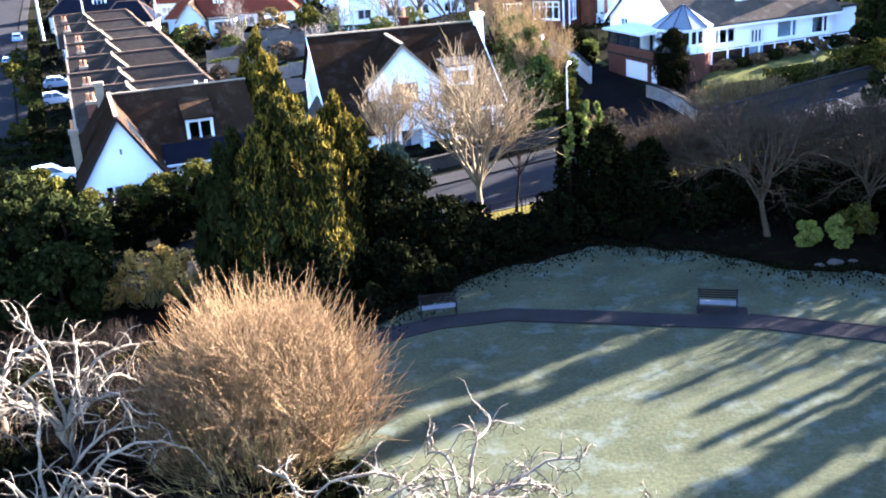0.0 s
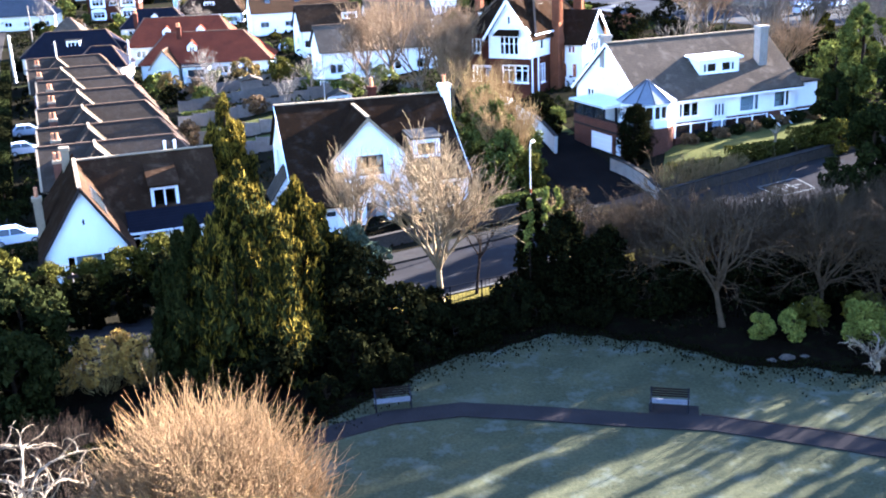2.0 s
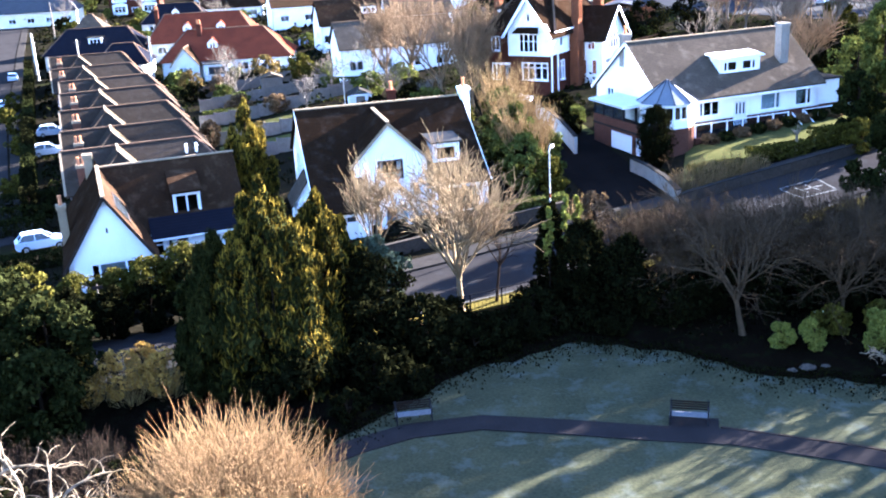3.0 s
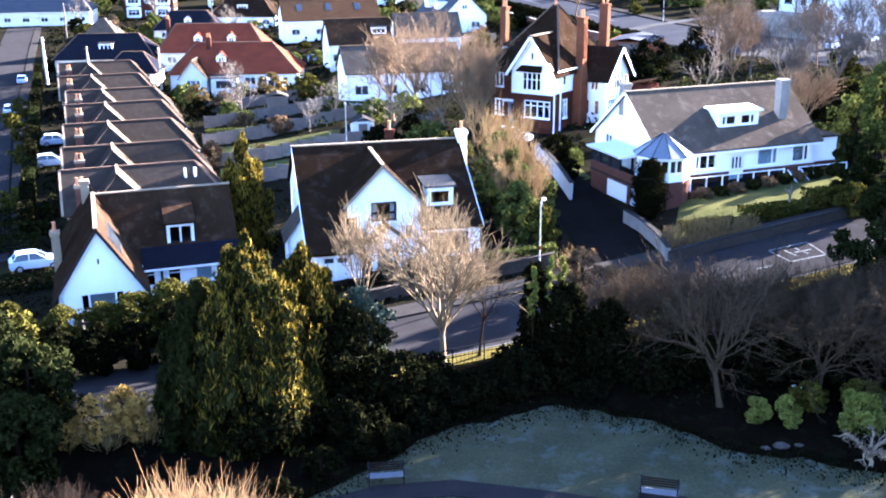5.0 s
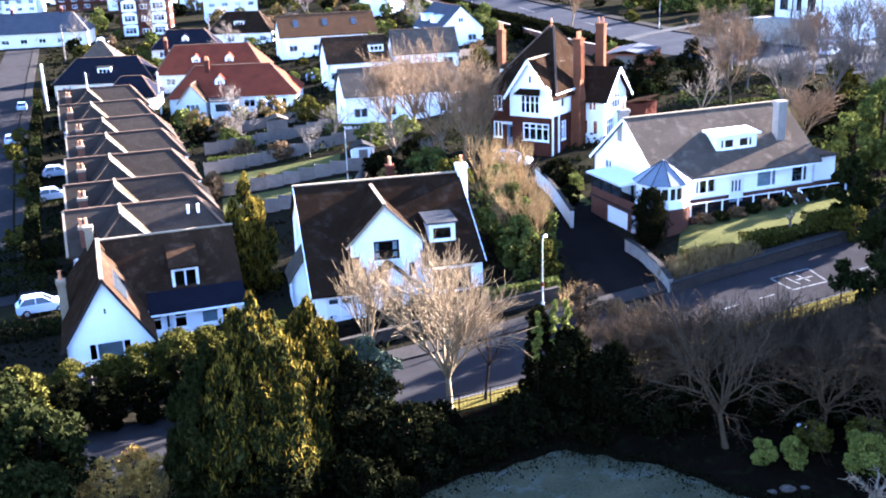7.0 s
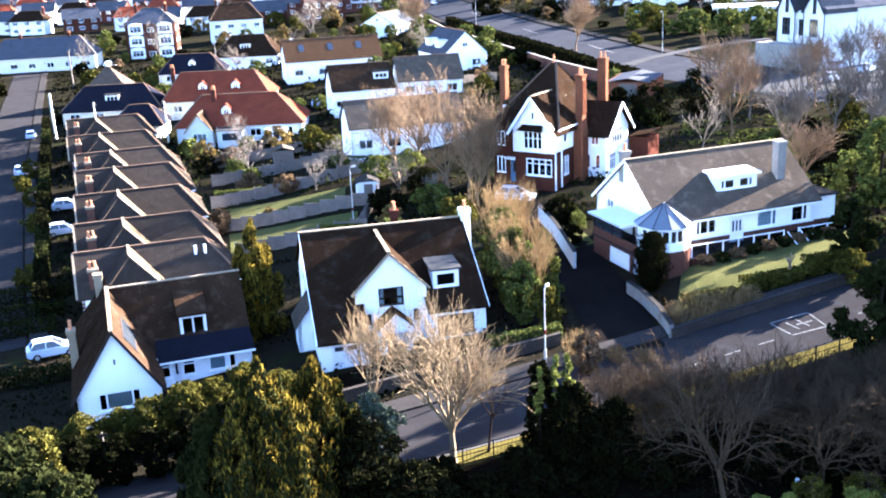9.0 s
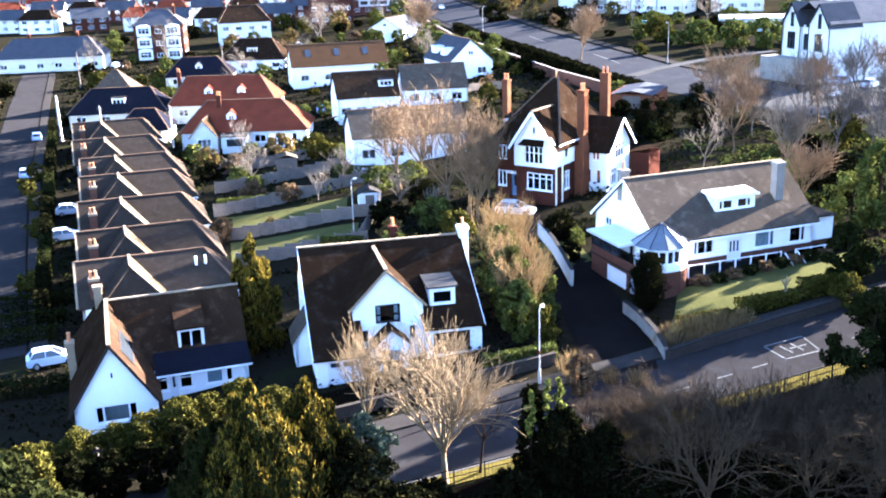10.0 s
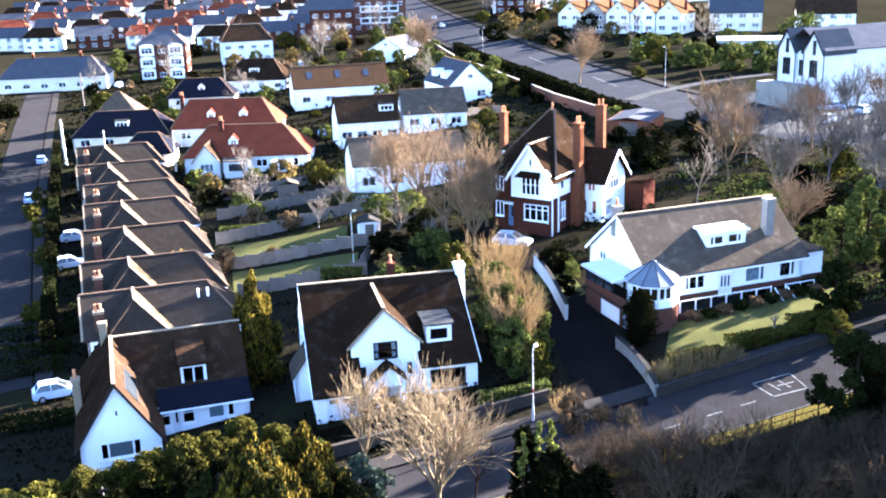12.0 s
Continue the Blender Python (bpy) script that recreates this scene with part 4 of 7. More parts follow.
def house_middle():
    """White cottage with one large front gable."""
    r = thing("house", -3.44, 73.72, 0.15, 14, "white rendered cottage with dark roof and large front gable", "house")
    R = TILE_DARK
    k = 0.634
    zz = lambda v: 8.15 - k * (6.45 - v)
    # front gable
    walled(r, face(0, 0), [(-2.5, -0.5), (2.8, -0.5), (2.8, 5.1), (0.1, 7.75), (-2.5, 5.1)],
           [(-0.82, 1.07, 3.66, 5.08, 1), (1.75, 2.15, 2.35, 3.2, 1)], RENDER, doors=[(-0.62, 0.32, 0.05, 2.1, DOORB, 1)], fm=DARKWOOD)
    boxes("sill", [(-0.9, 1.15, -0.1, 0.0, 3.52, 3.64)], UPVC, r)
    for a in (-0.7, 0.65):
        boxes("curtain", [(a, a + 0.3, 0.32, 0.34, 3.7, 5.0)], BLIND, r)
    boxes("vent", [(-1.95, -1.45, -0.05, 0.0, 2.3, 3.2)], BLACKP, r)
    gk = (7.85 - 5.1) / 2.72
    for s, e in ((-1, -2.85), (1, 3.05)):
        lo = 7.85 - gk * abs(e - 0.1)
        slab("roof", [(0.1, -0.25, 7.85), (e, -0.25, lo), (e, 3.2, lo), (0.1, 6.2, 7.85)], 0.14, R, r)
        beam("bargeboard", (0.1, -0.27, 7.76), (e, -0.27, lo - 0.08), 0.05, 0.18, PALEV, r)
    ridge_cap(r, (0.1, -0.25, 7.87), (0.1, 6.0, 7.87), PALEV)
    # main roof, deeper on one side of the gable
    slab("roof", [(-5.85, 6.45, 8.15), (-1.95, 6.45, 8.15), (-1.95, -2.75, zz(-2.75)), (-5.85, -2.75, zz(-2.75))], 0.16, R, r)
    slab("roof", [(-1.95, 6.45, 8.15), (2.6, 6.45, 8.15), (2.6, 0.3, zz(0.3)), (-1.95, 0.3, zz(0.3))], 0.16, R, r)
    slab("roof", [(2.6, 6.45, 8.15), (7.3, 6.45, 8.15), (7.3, -1.3, zz(-1.3)), (2.6, -1.3, zz(-1.3))], 0.16, R, r)
    slab("roof", [(-5.85, 6.45, 8.15), (7.3, 6.45, 8.15), (7.3, 12.9, zz(0)), (-5.85, 12.9, zz(0))], 0.16, R, r)
    ridge_cap(r, (-5.9, 6.45, 8.17), (7.35, 6.45, 8.17), PALEV)
    beam("bargeboard", (-5.86, 6.45, 8.05), (-5.86, -2.75, zz(-2.75) - 0.08), 0.05, 0.2, UPVC, r)
    beam("bargeboard", (7.3, 6.45, 8.05), (7.3, -1.3, zz(-1.3) - 0.08), 0.05, 0.2, UPVC, r)
    # garage wing
    e = zz(-2.45) - 0.16
    wall(r, face(-5.6, -2.5), [(0, -0.6), (3.6, -0.6), (3.6, e), (0, e)], [(0.75, 2.75, -0.3, 2.05)], RENDER)
    g = boxes("garage_door", [(-4.84, -2.86, -2.36, -2.3, -0.3, 2.04)], DOORW, r)
    for a in (-4.6, -3.65):
        boxes("pane", [(a, a + 0.65, -2.375, -2.365, 1.5, 1.85)], CARGLASS, g)
    for a in (-4.84, -3.85, -2.9):
        boxes("rail", [(a, a + 0.06, -2.38, -2.36, -0.28, 2.0)], UPVC, g)
    wall(r, face(-2.0, -2.22, 0, 90), [(0, -0.6), (2.3, -0.6), (2.3, zz(0) - 0.2), (0, e + 0.1)], [], RENDER)
    # far wing
    e2 = zz(-0.95) - 0.17
    walled(r, face(2.8, -0.95), [(0, -0.6), (4.3, -0.6), (4.3, e2), (0, e2)], [(0.55, 3.4, 1.15, 2.75, [0.14, 0.86])], RENDER, fm=DARKWOOD)
    wall(r, face(2.8, 0.1, 0, -90), [(0, -0.6), (0.8, -0.6), (0.8, e2), (0, e2 + 0.3)], [], RENDER)
    # ends and back
    for u, yy, a in ((7.1, 90, -0.67), (-5.6, -90, -2.22)):
        P = [(a, -0.6), (12.7, -0.6), (12.7, zz(0.2) - 0.2), (6.45, 7.95), (a, zz(a) - 0.2)]
        if yy > 0:
            wall(r, face(u, 0, 0, 90), P, [], RENDER)
        else:
            wall(r, face(u, 0, 0, -90), [(-x, z) for x, z in P], [(-9.6, -8.5, 3.2, 4.4)], RENDER)
            window(r, face(u, 0, 0, -90), -9.6, -8.5, 3.2, 4.4, 2)
    wall(r, face(7.1, 12.7, 0, 180), [(0, -0.6), (12.7, -0.6), (12.7, 3.9), (0, 3.9)], [], RENDER)
    # porch
    for s in (-1, 1):
        slab("porch_roof", [(0.12, -1.75, 3.72), (0.12 + s * 1.4, -1.75, 2.45), (0.12 + s * 1.4, 0, 2.45), (0.12, 0, 3.72)], 0.1, R, r)
        boxes("porch_wall", [(0.12 + s * 1.0 - 0.22, 0.12 + s * 1.0 + 0.22, -1.5, -0.002, -0.3, 2.6)], RENDER, r)
    wall(r, face(0.12, -1.52), [(-1.2, 2.5), (1.2, 2.5), (0, 3.6)], [], RENDER, 0.14)
    wall(r, face(0.12, -1.5), [(-0.78, 2.0), (0.78, 2.0), (0.78, 2.5), (-0.78, 2.5)], [], RENDER, 0.12)
    # dormer
    wall(r, face(3.45, 0.55), [(0, 4.2), (2.0, 4.2), (2.0, 5.8), (0, 5.8)], [(0.2, 1.8, 4.5, 5.6)], UPVC, 0.15)
    window(r, face(3.45, 0.55), 0.2, 1.8, 4.5, 5.6, 1, fm=UPVC)
    slab("dormer_roof", [(3.25, 0.35, 5.95), (5.65, 0.35, 5.95), (5.65, 3.3, 6.1), (3.25, 3.3, 6.1)], 0.14, CARPARK, r, "pale flat dormer roof")
    for u in (3.45, 5.35):
        boxes("dormer_cheek", [(u, u + 0.1, 0.7, 3.2, 4.5, 5.95)], UPVC, r)
    # stacks
    c = chimney(r, 7.5, 6.45, 0.75, 0.85, -0.5, 8.75, RENDER, 1)
    chimney(r, 2.1, 8.4, 0.6, 0.6, 6.5, 8.7, BRICK, 1)
    # side porch with a sloping roof
    walled(r, face(-7.1, 2.2), [(0.3, -0.6), (1.5, -0.6), (1.5, 3.8), (0.3, 2.2)], [], RENDER)
    wall(r, face(-6.8, 5.2, 0, -90), [(0, -0.6), (3.0, -0.6), (3.0, 2.2), (0, 2.2)], [], RENDER)
    slab("side_roof", [(-7.05, 1.9, 1.9), (-5.6, 1.9, 3.95), (-5.6, 5.4, 3.95), (-7.05, 5.4, 1.9)], 0.12, TILE_GREY, r, "grey tiled lean-to roof")
    return r


def house_right():
    """Long bungalow with a conservatory, terrace and garages below."""
    r = thing("house", 25.85, 85.95, 2.0, 22, "long white bungalow with grey tiled roof above a glazed terrace", "house")
    # front: brick below, white above
    P = lambda a, b, z0, z1: [(a, z0), (b, z0), (b, z1), (a, z1)]
    wins = [(-3.55, -1.5, 2.55, 3.85, [0.2, 0.6], 0, False), (2.65, 4.8, 2.4, 3.9, [0.75], 0, True), (6.3, 8.1, 2.4, 3.9, [0.72], 0, True)]
    walled(r, face(0, 1.8), P(-7.2, 8.8, 2.2, 4.35), wins, RENDER, blank=[(-0.1, 1.35, 2.2, 3.62)])
    wall(r, face(0, 1.797), P(-7.2, 8.8, -0.6, 2.2), [(-0.1, 1.35, 1.45, 2.2)], BRICKB)
    d = door(r, face(0, 1.8), 0.0, 1.25, 1.45, 3.55, DOORW, 3)
    wall(r, face(0, 2.1), P(8.8, 11.3, 2.2, 4.3), [], RENDER)
    wall(r, face(0, 2.097), P(8.8, 11.3, -0.6, 2.2), [], BRICKB)
    wall(r, face(11.3, 2.4, 0, 90), P(0, 7, -0.6, 4.3), [], RENDER)
    slab("flat_roof", [(8.6, 1.9, 4.45), (11.5, 1.9, 4.45), (11.5, 9.4, 4.45), (8.6, 9.4, 4.45)], 0.14, PAVE, r)
    zr, vr, k = 8.65, 7.1, 0.765
    zz = lambda v: zr - k * abs(v - vr)
    slab("roof", [(-7.5, 1.35, zz(1.35)), (9.2, 1.35, zz(1.35)), (9.2, vr, zr), (-7.5, vr, zr)], 0.18, TILE_GREY, r)
    slab("roof", [(-7.5, vr, zr), (9.2, vr, zr), (9.2, 12.8, zz(12.8)), (-7.5, 12.8, zz(12.8))], 0.18, TILE_GREY, r)
    ridge_cap(r, (-7.5, vr, zr), (9.2, vr, zr), PALEV)
    boxes("gutter", [(-5.2, 9.2, 1.24, 1.35, zz(1.35) - 0.3, zz(1.35) - 0.16)], UPVC, r)
    for v in (1.35, 12.8):
        beam("bargeboard", (-7.52, v, zz(v) - 0.1), (-7.52, vr, zr - 0.1), 0.05, 0.24, UPVC, r)
    G = [(1.8, -0.6), (12.4, -0.6), (12.4, zz(12.4) - 0.2), (vr, zr - 0.2), (1.8, zz(1.8) - 0.2)]
    lw = [(-8.1, -7.8, 5.5, 6.9, 1), (-7.5, -7.25, 5.5, 6.9, 1), (-5.6, -5.35, 5.3, 6.3, 1), (-10.6, -9.4, 3.6, 4.5, 2)]
    walled(r, face(-7.2, 0, 0, -90), [(-v, z) for v, z in G], lw, RENDER)
    wall(r, face(8.8, 0, 0, 90), G, [], RENDER)
    wall(r, face(8.8, 12.4, 0, 180), P(0, 16, -0.6, 4.5), [], RENDER)
    # dormer
    walled(r, face(-0.5, 3.3), P(0, 4.1, 5.6, 6.95), [(0.35, 1.85, 5.8, 6.7, [0.3]), (2.25, 3.75, 5.8, 6.7, [0.7])], UPVC, th=0.15)
    slab("dormer_roof", [(-0.75, 3.0, 7.05), (3.85, 3.0, 7.05), (3.85, 5.15, 7.25), (-0.75, 5.15, 7.25)], 0.14, UPVC, r, "white flat dormer roof")
    for u in (-0.5, 3.5):
        boxes("dormer_cheek", [(u, u + 0.1, 3.45, 5.0, 5.9, 6.95)], UPVC, r)
    chimney(r, 6.4, 3.95, 0.85, 0.8, 5.5, 9.3, STONE, 0)
    chimney(r, -6.9, 8.0, 0.8, 0.6, 6.5, 9.2, STONE, 1)
    # terrace and glass rail
    boxes("terrace", [(-5.4, 10.8, -0.25, 1.78, 0.6, 1.42)], PAVE, r, "paved terrace")
    boxes("terrace_wall", [(-5.4, 10.8, -0.5, -0.26, -0.5, 1.42)], BRICKB, r, "brown brick retaining wall")
    us = [-5.3, -3.75, -2.2, -0.65, 0.9, 2.45, 4.0, 5.55, 7.1, 8.6, 10.6]
    for i, u in enumerate(us):
        boxes("post", [(u - 0.05, u + 0.05, -0.22, -0.12, 1.42, 2.52)], UPVC, r)
        if i and i != 7:
            a = us[i - 1]
            q = boxes("rail_pane", [(a + 0.05, u - 0.05, -0.176, -0.164, 1.5, 2.42)], RAILGLASS, r)
            q.visible_shadow = False
            boxes("handrail", [(a + 0.03, u - 0.03, -0.2, -0.14, 2.44, 2.5)], UPVC, r)
    # steps from the terrace with white rails
    for i in range(6):
        boxes("step", [(4.3, 5.4, -0.8 - 0.3 * i, -0.5 - 0.3 * i, -0.3, 1.2 - 0.2 * i)], UPVC if i > 3 else PAVE, r)
    for u in (4.2, 5.5):
        beam("stair_rail", (u, -0.4, 2.4), (u, -2.4, 1.15), 0.06, 0.08, UPVC, r)
        for t in (0.25, 0.6, 1.0):
            beam("baluster", (u, -0.4 - 2 * t, 2.4 - 1.25 * t), (u, -0.4 - 2 * t, 1.4 - 1.25 * t), 0.04, 0.04, UPVC, r)
    # round conservatory on a brick drum
    cu, cv, n = -7.7, 0.35, 10
    c = lathe("conservatory", [(2.15, -0.8), (2.15, 2.75)], BRICKB, r, cu, cv, n, "brick drum of a round conservatory")
    ring = [(cu + 2.12 * math.cos(2 * math.pi * i / n), cv + 2.12 * math.sin(2 * math.pi * i / n)) for i in range(n)]
    for i in range(n):
        (a, b), (x, y) = ring[i], ring[(i + 1) % n]
        w, ang = math.hypot(x - a, y - b), math.degrees(math.atan2(y - b, x - a))
        window(r, face(a, b, 0, ang), 0.0, w, 3.36, 4.55, 2, sill=False)
    # Dark drum added so that the panes look into an unlit room
    lathe("unlit_core", [(1.75, 2.76), (1.75, 4.5)], DARKWOOD, r, cu, cv, n)
    for z0, z1, q in ((4.55, 4.72, 2.25), (2.75, 3.36, 2.17)):
        lathe("ring_beam", [(q, z0), (q, z1)], UPVC, r, cu, cv, n)
    lathe("conservatory_roof", [(2.42, 4.7), (0.16, 6.3), (0.1, 6.36)], CONE, r, cu, cv, n, "blue-grey faceted conservatory roof")
    for i in range(n):
        w = 2 * math.pi * i / n
        beam("glazing_bar", (cu + 2.42 * math.cos(w), cv + 2.42 * math.sin(w), 4.74), (cu + 0.14 * math.cos(w), cv + 0.14 * math.sin(w), 6.35), 0.05, 0.06, SLATE, r)
    # garages and the covered balcony over them
    walled(r, face(-9.8, 8.3, 0, -90), P(0, 7.9, -0.9, 1.95), [], BRICKB, blank=[(2.7, 6.1, -0.55, 1.7), (6.6, 7.5, -0.55, 1.7)])
    for a, b in ((2.7, 6.1), (6.6, 7.5)):
        g = boxes("garage_door", [(a, b, 0.1, 0.16, -0.55, 1.7)], DOORW, r, m=face(-9.8, 8.3, 0, -90))
        for q in range(5):
            boxes("panel", [(a + 0.04, b - 0.04, 0.08, 0.1, -0.5 + 0.44 * q, -0.12 + 0.44 * q)], DOORW, g, m=face(-9.8, 8.3, 0, -90))
    wall(r, face(-9.8, 0.4), P(0, 2.7, -0.9, 1.95), [], BRICKB)
    boxes("balcony_floor", [(-9.9, -7.2, 0.3, 8.4, 1.95, 2.1)], PAVE, r)
    boxes("parapet", [(-9.85, -9.65, 0.35, 8.3, 2.1, 2.75), (-9.65, -9.0, 0.35, 0.55, 2.1, 2.75)], BRICKB, r)
    for u, v in ((-9.75, 3.5), (-9.75, 5.1), (-9.75, 6.7), (-9.75, 8.2), (-8.6, 3.5), (-7.6, 3.5)):
        boxes("post", [(u - 0.08, u + 0.08, v - 0.08, v + 0.08, 2.1 if u > -9 else 2.75, 3.95)], BLACKP, r)
    slab("canopy", [(-10.2, 3.0, 4.05), (-7.3, 3.0, 4.2), (-7.3, 8.6, 4.2), (-10.2, 8.6, 4.05)], 0.16, PALER, r, "pale flat canopy roof")
    for v0, v1 in ((3.6, 5.0), (5.2, 6.6), (6.8, 8.1)):
        boxes("balcony_glazing", [(-9.77, -9.73, v0, v1, 2.78, 3.9)], CARGLASS, r, "dark glazed screen below the canopy")
    boxes("canopy_fascia", [(-10.22, -7.3, 2.93, 2.99, 3.86, 4.1)], UPVC, r)
    return r


def house_back():
    """Tall brick and white house with ornate stacks."""
    r = thing("house", 11.87, 111.06, 3.1, -32, "tall red brick and white house with orange-brown roof", "house")
    P = lambda a, b, z0, z1: [(a, z0), (b, z0), (b, z1), (a, z1)]
    R = TILE_DARK
    # gabled bay
    walled(r, face(0, 0), P(-4.7, 0.0, -0.4, 3.8), [(-3.35, -0.2, 1.2, 3.1, 4, 0.7)], BRICK)
    walled(r, face(0, -0.25), [(-4.8, 3.8), (0.1, 3.8), (0.1, 6.5), (-2.35, 9.75), (-4.8, 6.5)], [(-3.5, -1.2, 4.15, 6.15, 4, 0.6), (-2.6, -2.1, 7.35, 8.3, 1)], RENDER)
    slab("bay_hood", [(-3.9, -1.0, 6.35), (-0.8, -1.0, 6.35), (-1.1, -0.25, 6.85), (-3.6, -0.25, 6.85)], 0.12, TILE_DARK, r)
    for s, e in ((-1, -5.25), (1, 0.55)):
        lo = 9.95 - (9.95 - 6.45) / 2.45 * 2.9
        slab("roof", [(-2.35, -0.75, 9.95), (e, -0.75, lo), (e, 5.5, lo), (-2.35, 7.5, 9.95)], 0.15, R, r)
        beam("bargeboard", (-2.35, -0.78, 9.82), (e, -0.78, lo - 0.1), 0.07, 0.3, UPVC, r)
        beam("bargeboard", (-2.35, -0.4, 9.3), (e * 0.8 - 0.4, -0.4, lo + 0.2), 0.06, 0.12, UPVC, r)
    ridge_cap(r, (-2.35, -0.75, 9.97), (-2.35, 6.5, 9.97), PALEV)
    # main body
    walled(r, face(0, 1.0), P(-8.0, -4.7, -0.4, 6.3), [(-7.6, -6.5, 1.0, 2.8, 2), (-7.6, -6.5, 4.1, 5.7, 2)], BRICK, doors=[(-5.9, -4.95, 0.0, 2.5, DOORB, 1)])
    boxes("door_hood", [(-6.2, -4.75, 0.2, 0.98, 2.7, 2.85)], UPVC, r)
    S = face(0.0, 0.3, 0, 90)
    walled(r, S, P(0, 12.7, -0.4, 3.8), [(2.2, 3.4, 0.9, 3.0, 2, 0.7)], BRICK)
    boxes("pilaster", [(0.02, 0.34, -0.05, 0.0, -0.4, 3.8), (1.5, 1.8, -0.05, 0.0, -0.4, 3.8)], RENDER, r, m=S)
    walled(r, face(0.1, 0.05, 0, 90), P(0, 12.95, 3.8, 6.4), [(2.3, 3.1, 4.5, 5.6, 1)], RENDER)
    boxes("gutter", [(0.42, 0.54, 0.4, 6.0, 6.2, 6.32)], UPVC, r)
    # projecting gable on the sunny side
    walled(r, face(3.2, 6.6, 0, 90), [(0, -0.4), (6.0, -0.4), (6.0, 5.2), (3.0, 7.95), (0, 5.2)],
           [(0.8, 2.6, 0.6, 2.6, 3, 0.65), (1.5, 4.4, 3.5, 5.3, 4, 0.6), (2.7, 3.3, 5.9, 6.9, 1)], RENDER)
    walled(r, face(0.1, 6.6), P(0.0, 2.82, -0.4, 5.2), [(0.6, 1.2, 0.9, 2.6, 1), (1.7, 2.4, 0.9, 2.6, 1), (1.2, 2.2, 3.6, 4.9, 2)], RENDER)
    for e, t in ((6.1, R), (13.1, TILE_DARK)):
        lo = 8.15 - (8.15 - 5.2) / 3.0 * 3.5
        slab("roof", [(3.8, 9.6, 8.15), (3.8, e, lo), (-0.4, e, lo), (-2.6, 9.6, 8.15)], 0.15, t, r)
        beam("bargeboard", (3.82, 9.6, 8.03), (3.82, e, lo - 0.1), 0.07, 0.28, UPVC, r)
    # main roof, nearly a pyramid
    hip_roof(r, -8.0, 0.1, 0.9, 13.0, 6.4, 12.7, 4.7, 3.6, R)
    lathe("finial", [(0.16, 12.6), (0.1, 13.0), (0.16, 13.15), (0.03, 13.6)], POT, r, -3.4, 6.95, 8)
    wall(r, face(0.1, 13.0, 0, 180), P(0, 8.1, -0.4, 6.4), [], BRICK)
    wall(r, face(-8.0, 13.0, 0, -90), P(0, 12, -0.4, 6.4), [], BRICK)
    walled(r, face(-7.6, 2.6), P(0, 1.5, 7.0, 8.4), [(0.15, 1.35, 7.2, 8.2, 2)], UPVC, th=0.15)
    slab("dormer_roof", [(-7.8, 2.4, 8.5), (-5.9, 2.4, 8.5), (-5.9, 4.6, 8.9), (-7.8, 4.6, 8.9)], 0.12, TILE_DARK, r)
    for v in (4.8, 5.6):
        lathe("roof_vent", [(0.14, 8.7), (0.14, 9.15), (0.1, 9.2)], UPVC, r, -1.25, v, 10)
    # tall external stack with a flared waist, and two more
    bm = bmesh.new()
    for (a, b, z0), (c, d, z1) in zip([(0.86, 0.5, -0.4), (0.86, 0.5, 5.0), (0.48, 0.42, 6.8), (0.48, 0.42, 11.2)], [(0.86, 0.5, 5.0), (0.48, 0.42, 6.8), (0.48, 0.42, 11.2), (0.62, 0.55, 11.6)]):
        vs = [bm.verts.new((0.62 + x * q, 5.5 + y * p, z)) for p, q, z in ((a, b, z0), (c, d, z1)) for x, y in ((-1, -1), (1, -1), (1, 1), (-1, 1))]
        for n in range(4):
            bm.faces.new((vs[n], vs[(n + 1) % 4], vs[4 + (n + 1) % 4], vs[4 + n]))
        if z1 == 11.6:
            bm.faces.new(vs[4:])
    c = part("chimney", bm, BRICKO, r, "tall brick stack with flared waist")
    for y in (5.22, 5.78):
        lathe("chimney_pot", [(0.17, 11.6), (0.13, 12.2), (0.16, 12.25), (0.16, 12.35)], POT, c, 0.62, y, 8)
    for y in (5.2, 5.5, 5.8):
        boxes("pilaster_rib", [(1.04, 1.12, y - 0.06, y + 0.06, 7.2, 11.0)], BRICKO, c)
        boxes("pilaster_rib", [(1.12, 1.2, y - 0.07, y + 0.07, 2.0, 4.8)], BRICKO, c)
    chimney(r, -0.4, 13.5, 1.05, 0.7, -0.4, 12.4, BRICKO, 2)
    chimney(r, -8.4, 4.4, 0.7, 0.8, 5.0, 12.4, BRICKO, 2)
    boxes("side_block", [(3.3, 5.6, 12.7, 16.0, -0.4, 3.6)], BRICK, r, "low brick outbuilding")
    slab("side_roof", [(3.1, 12.5, 3.65), (5.9, 12.5, 4.3), (5.9, 16.2, 4.3), (3.1, 16.2, 3.65)], 0.14, TILE_ORANGE, r)
    return r


house_left(), house_middle(), house_right(), house_back()

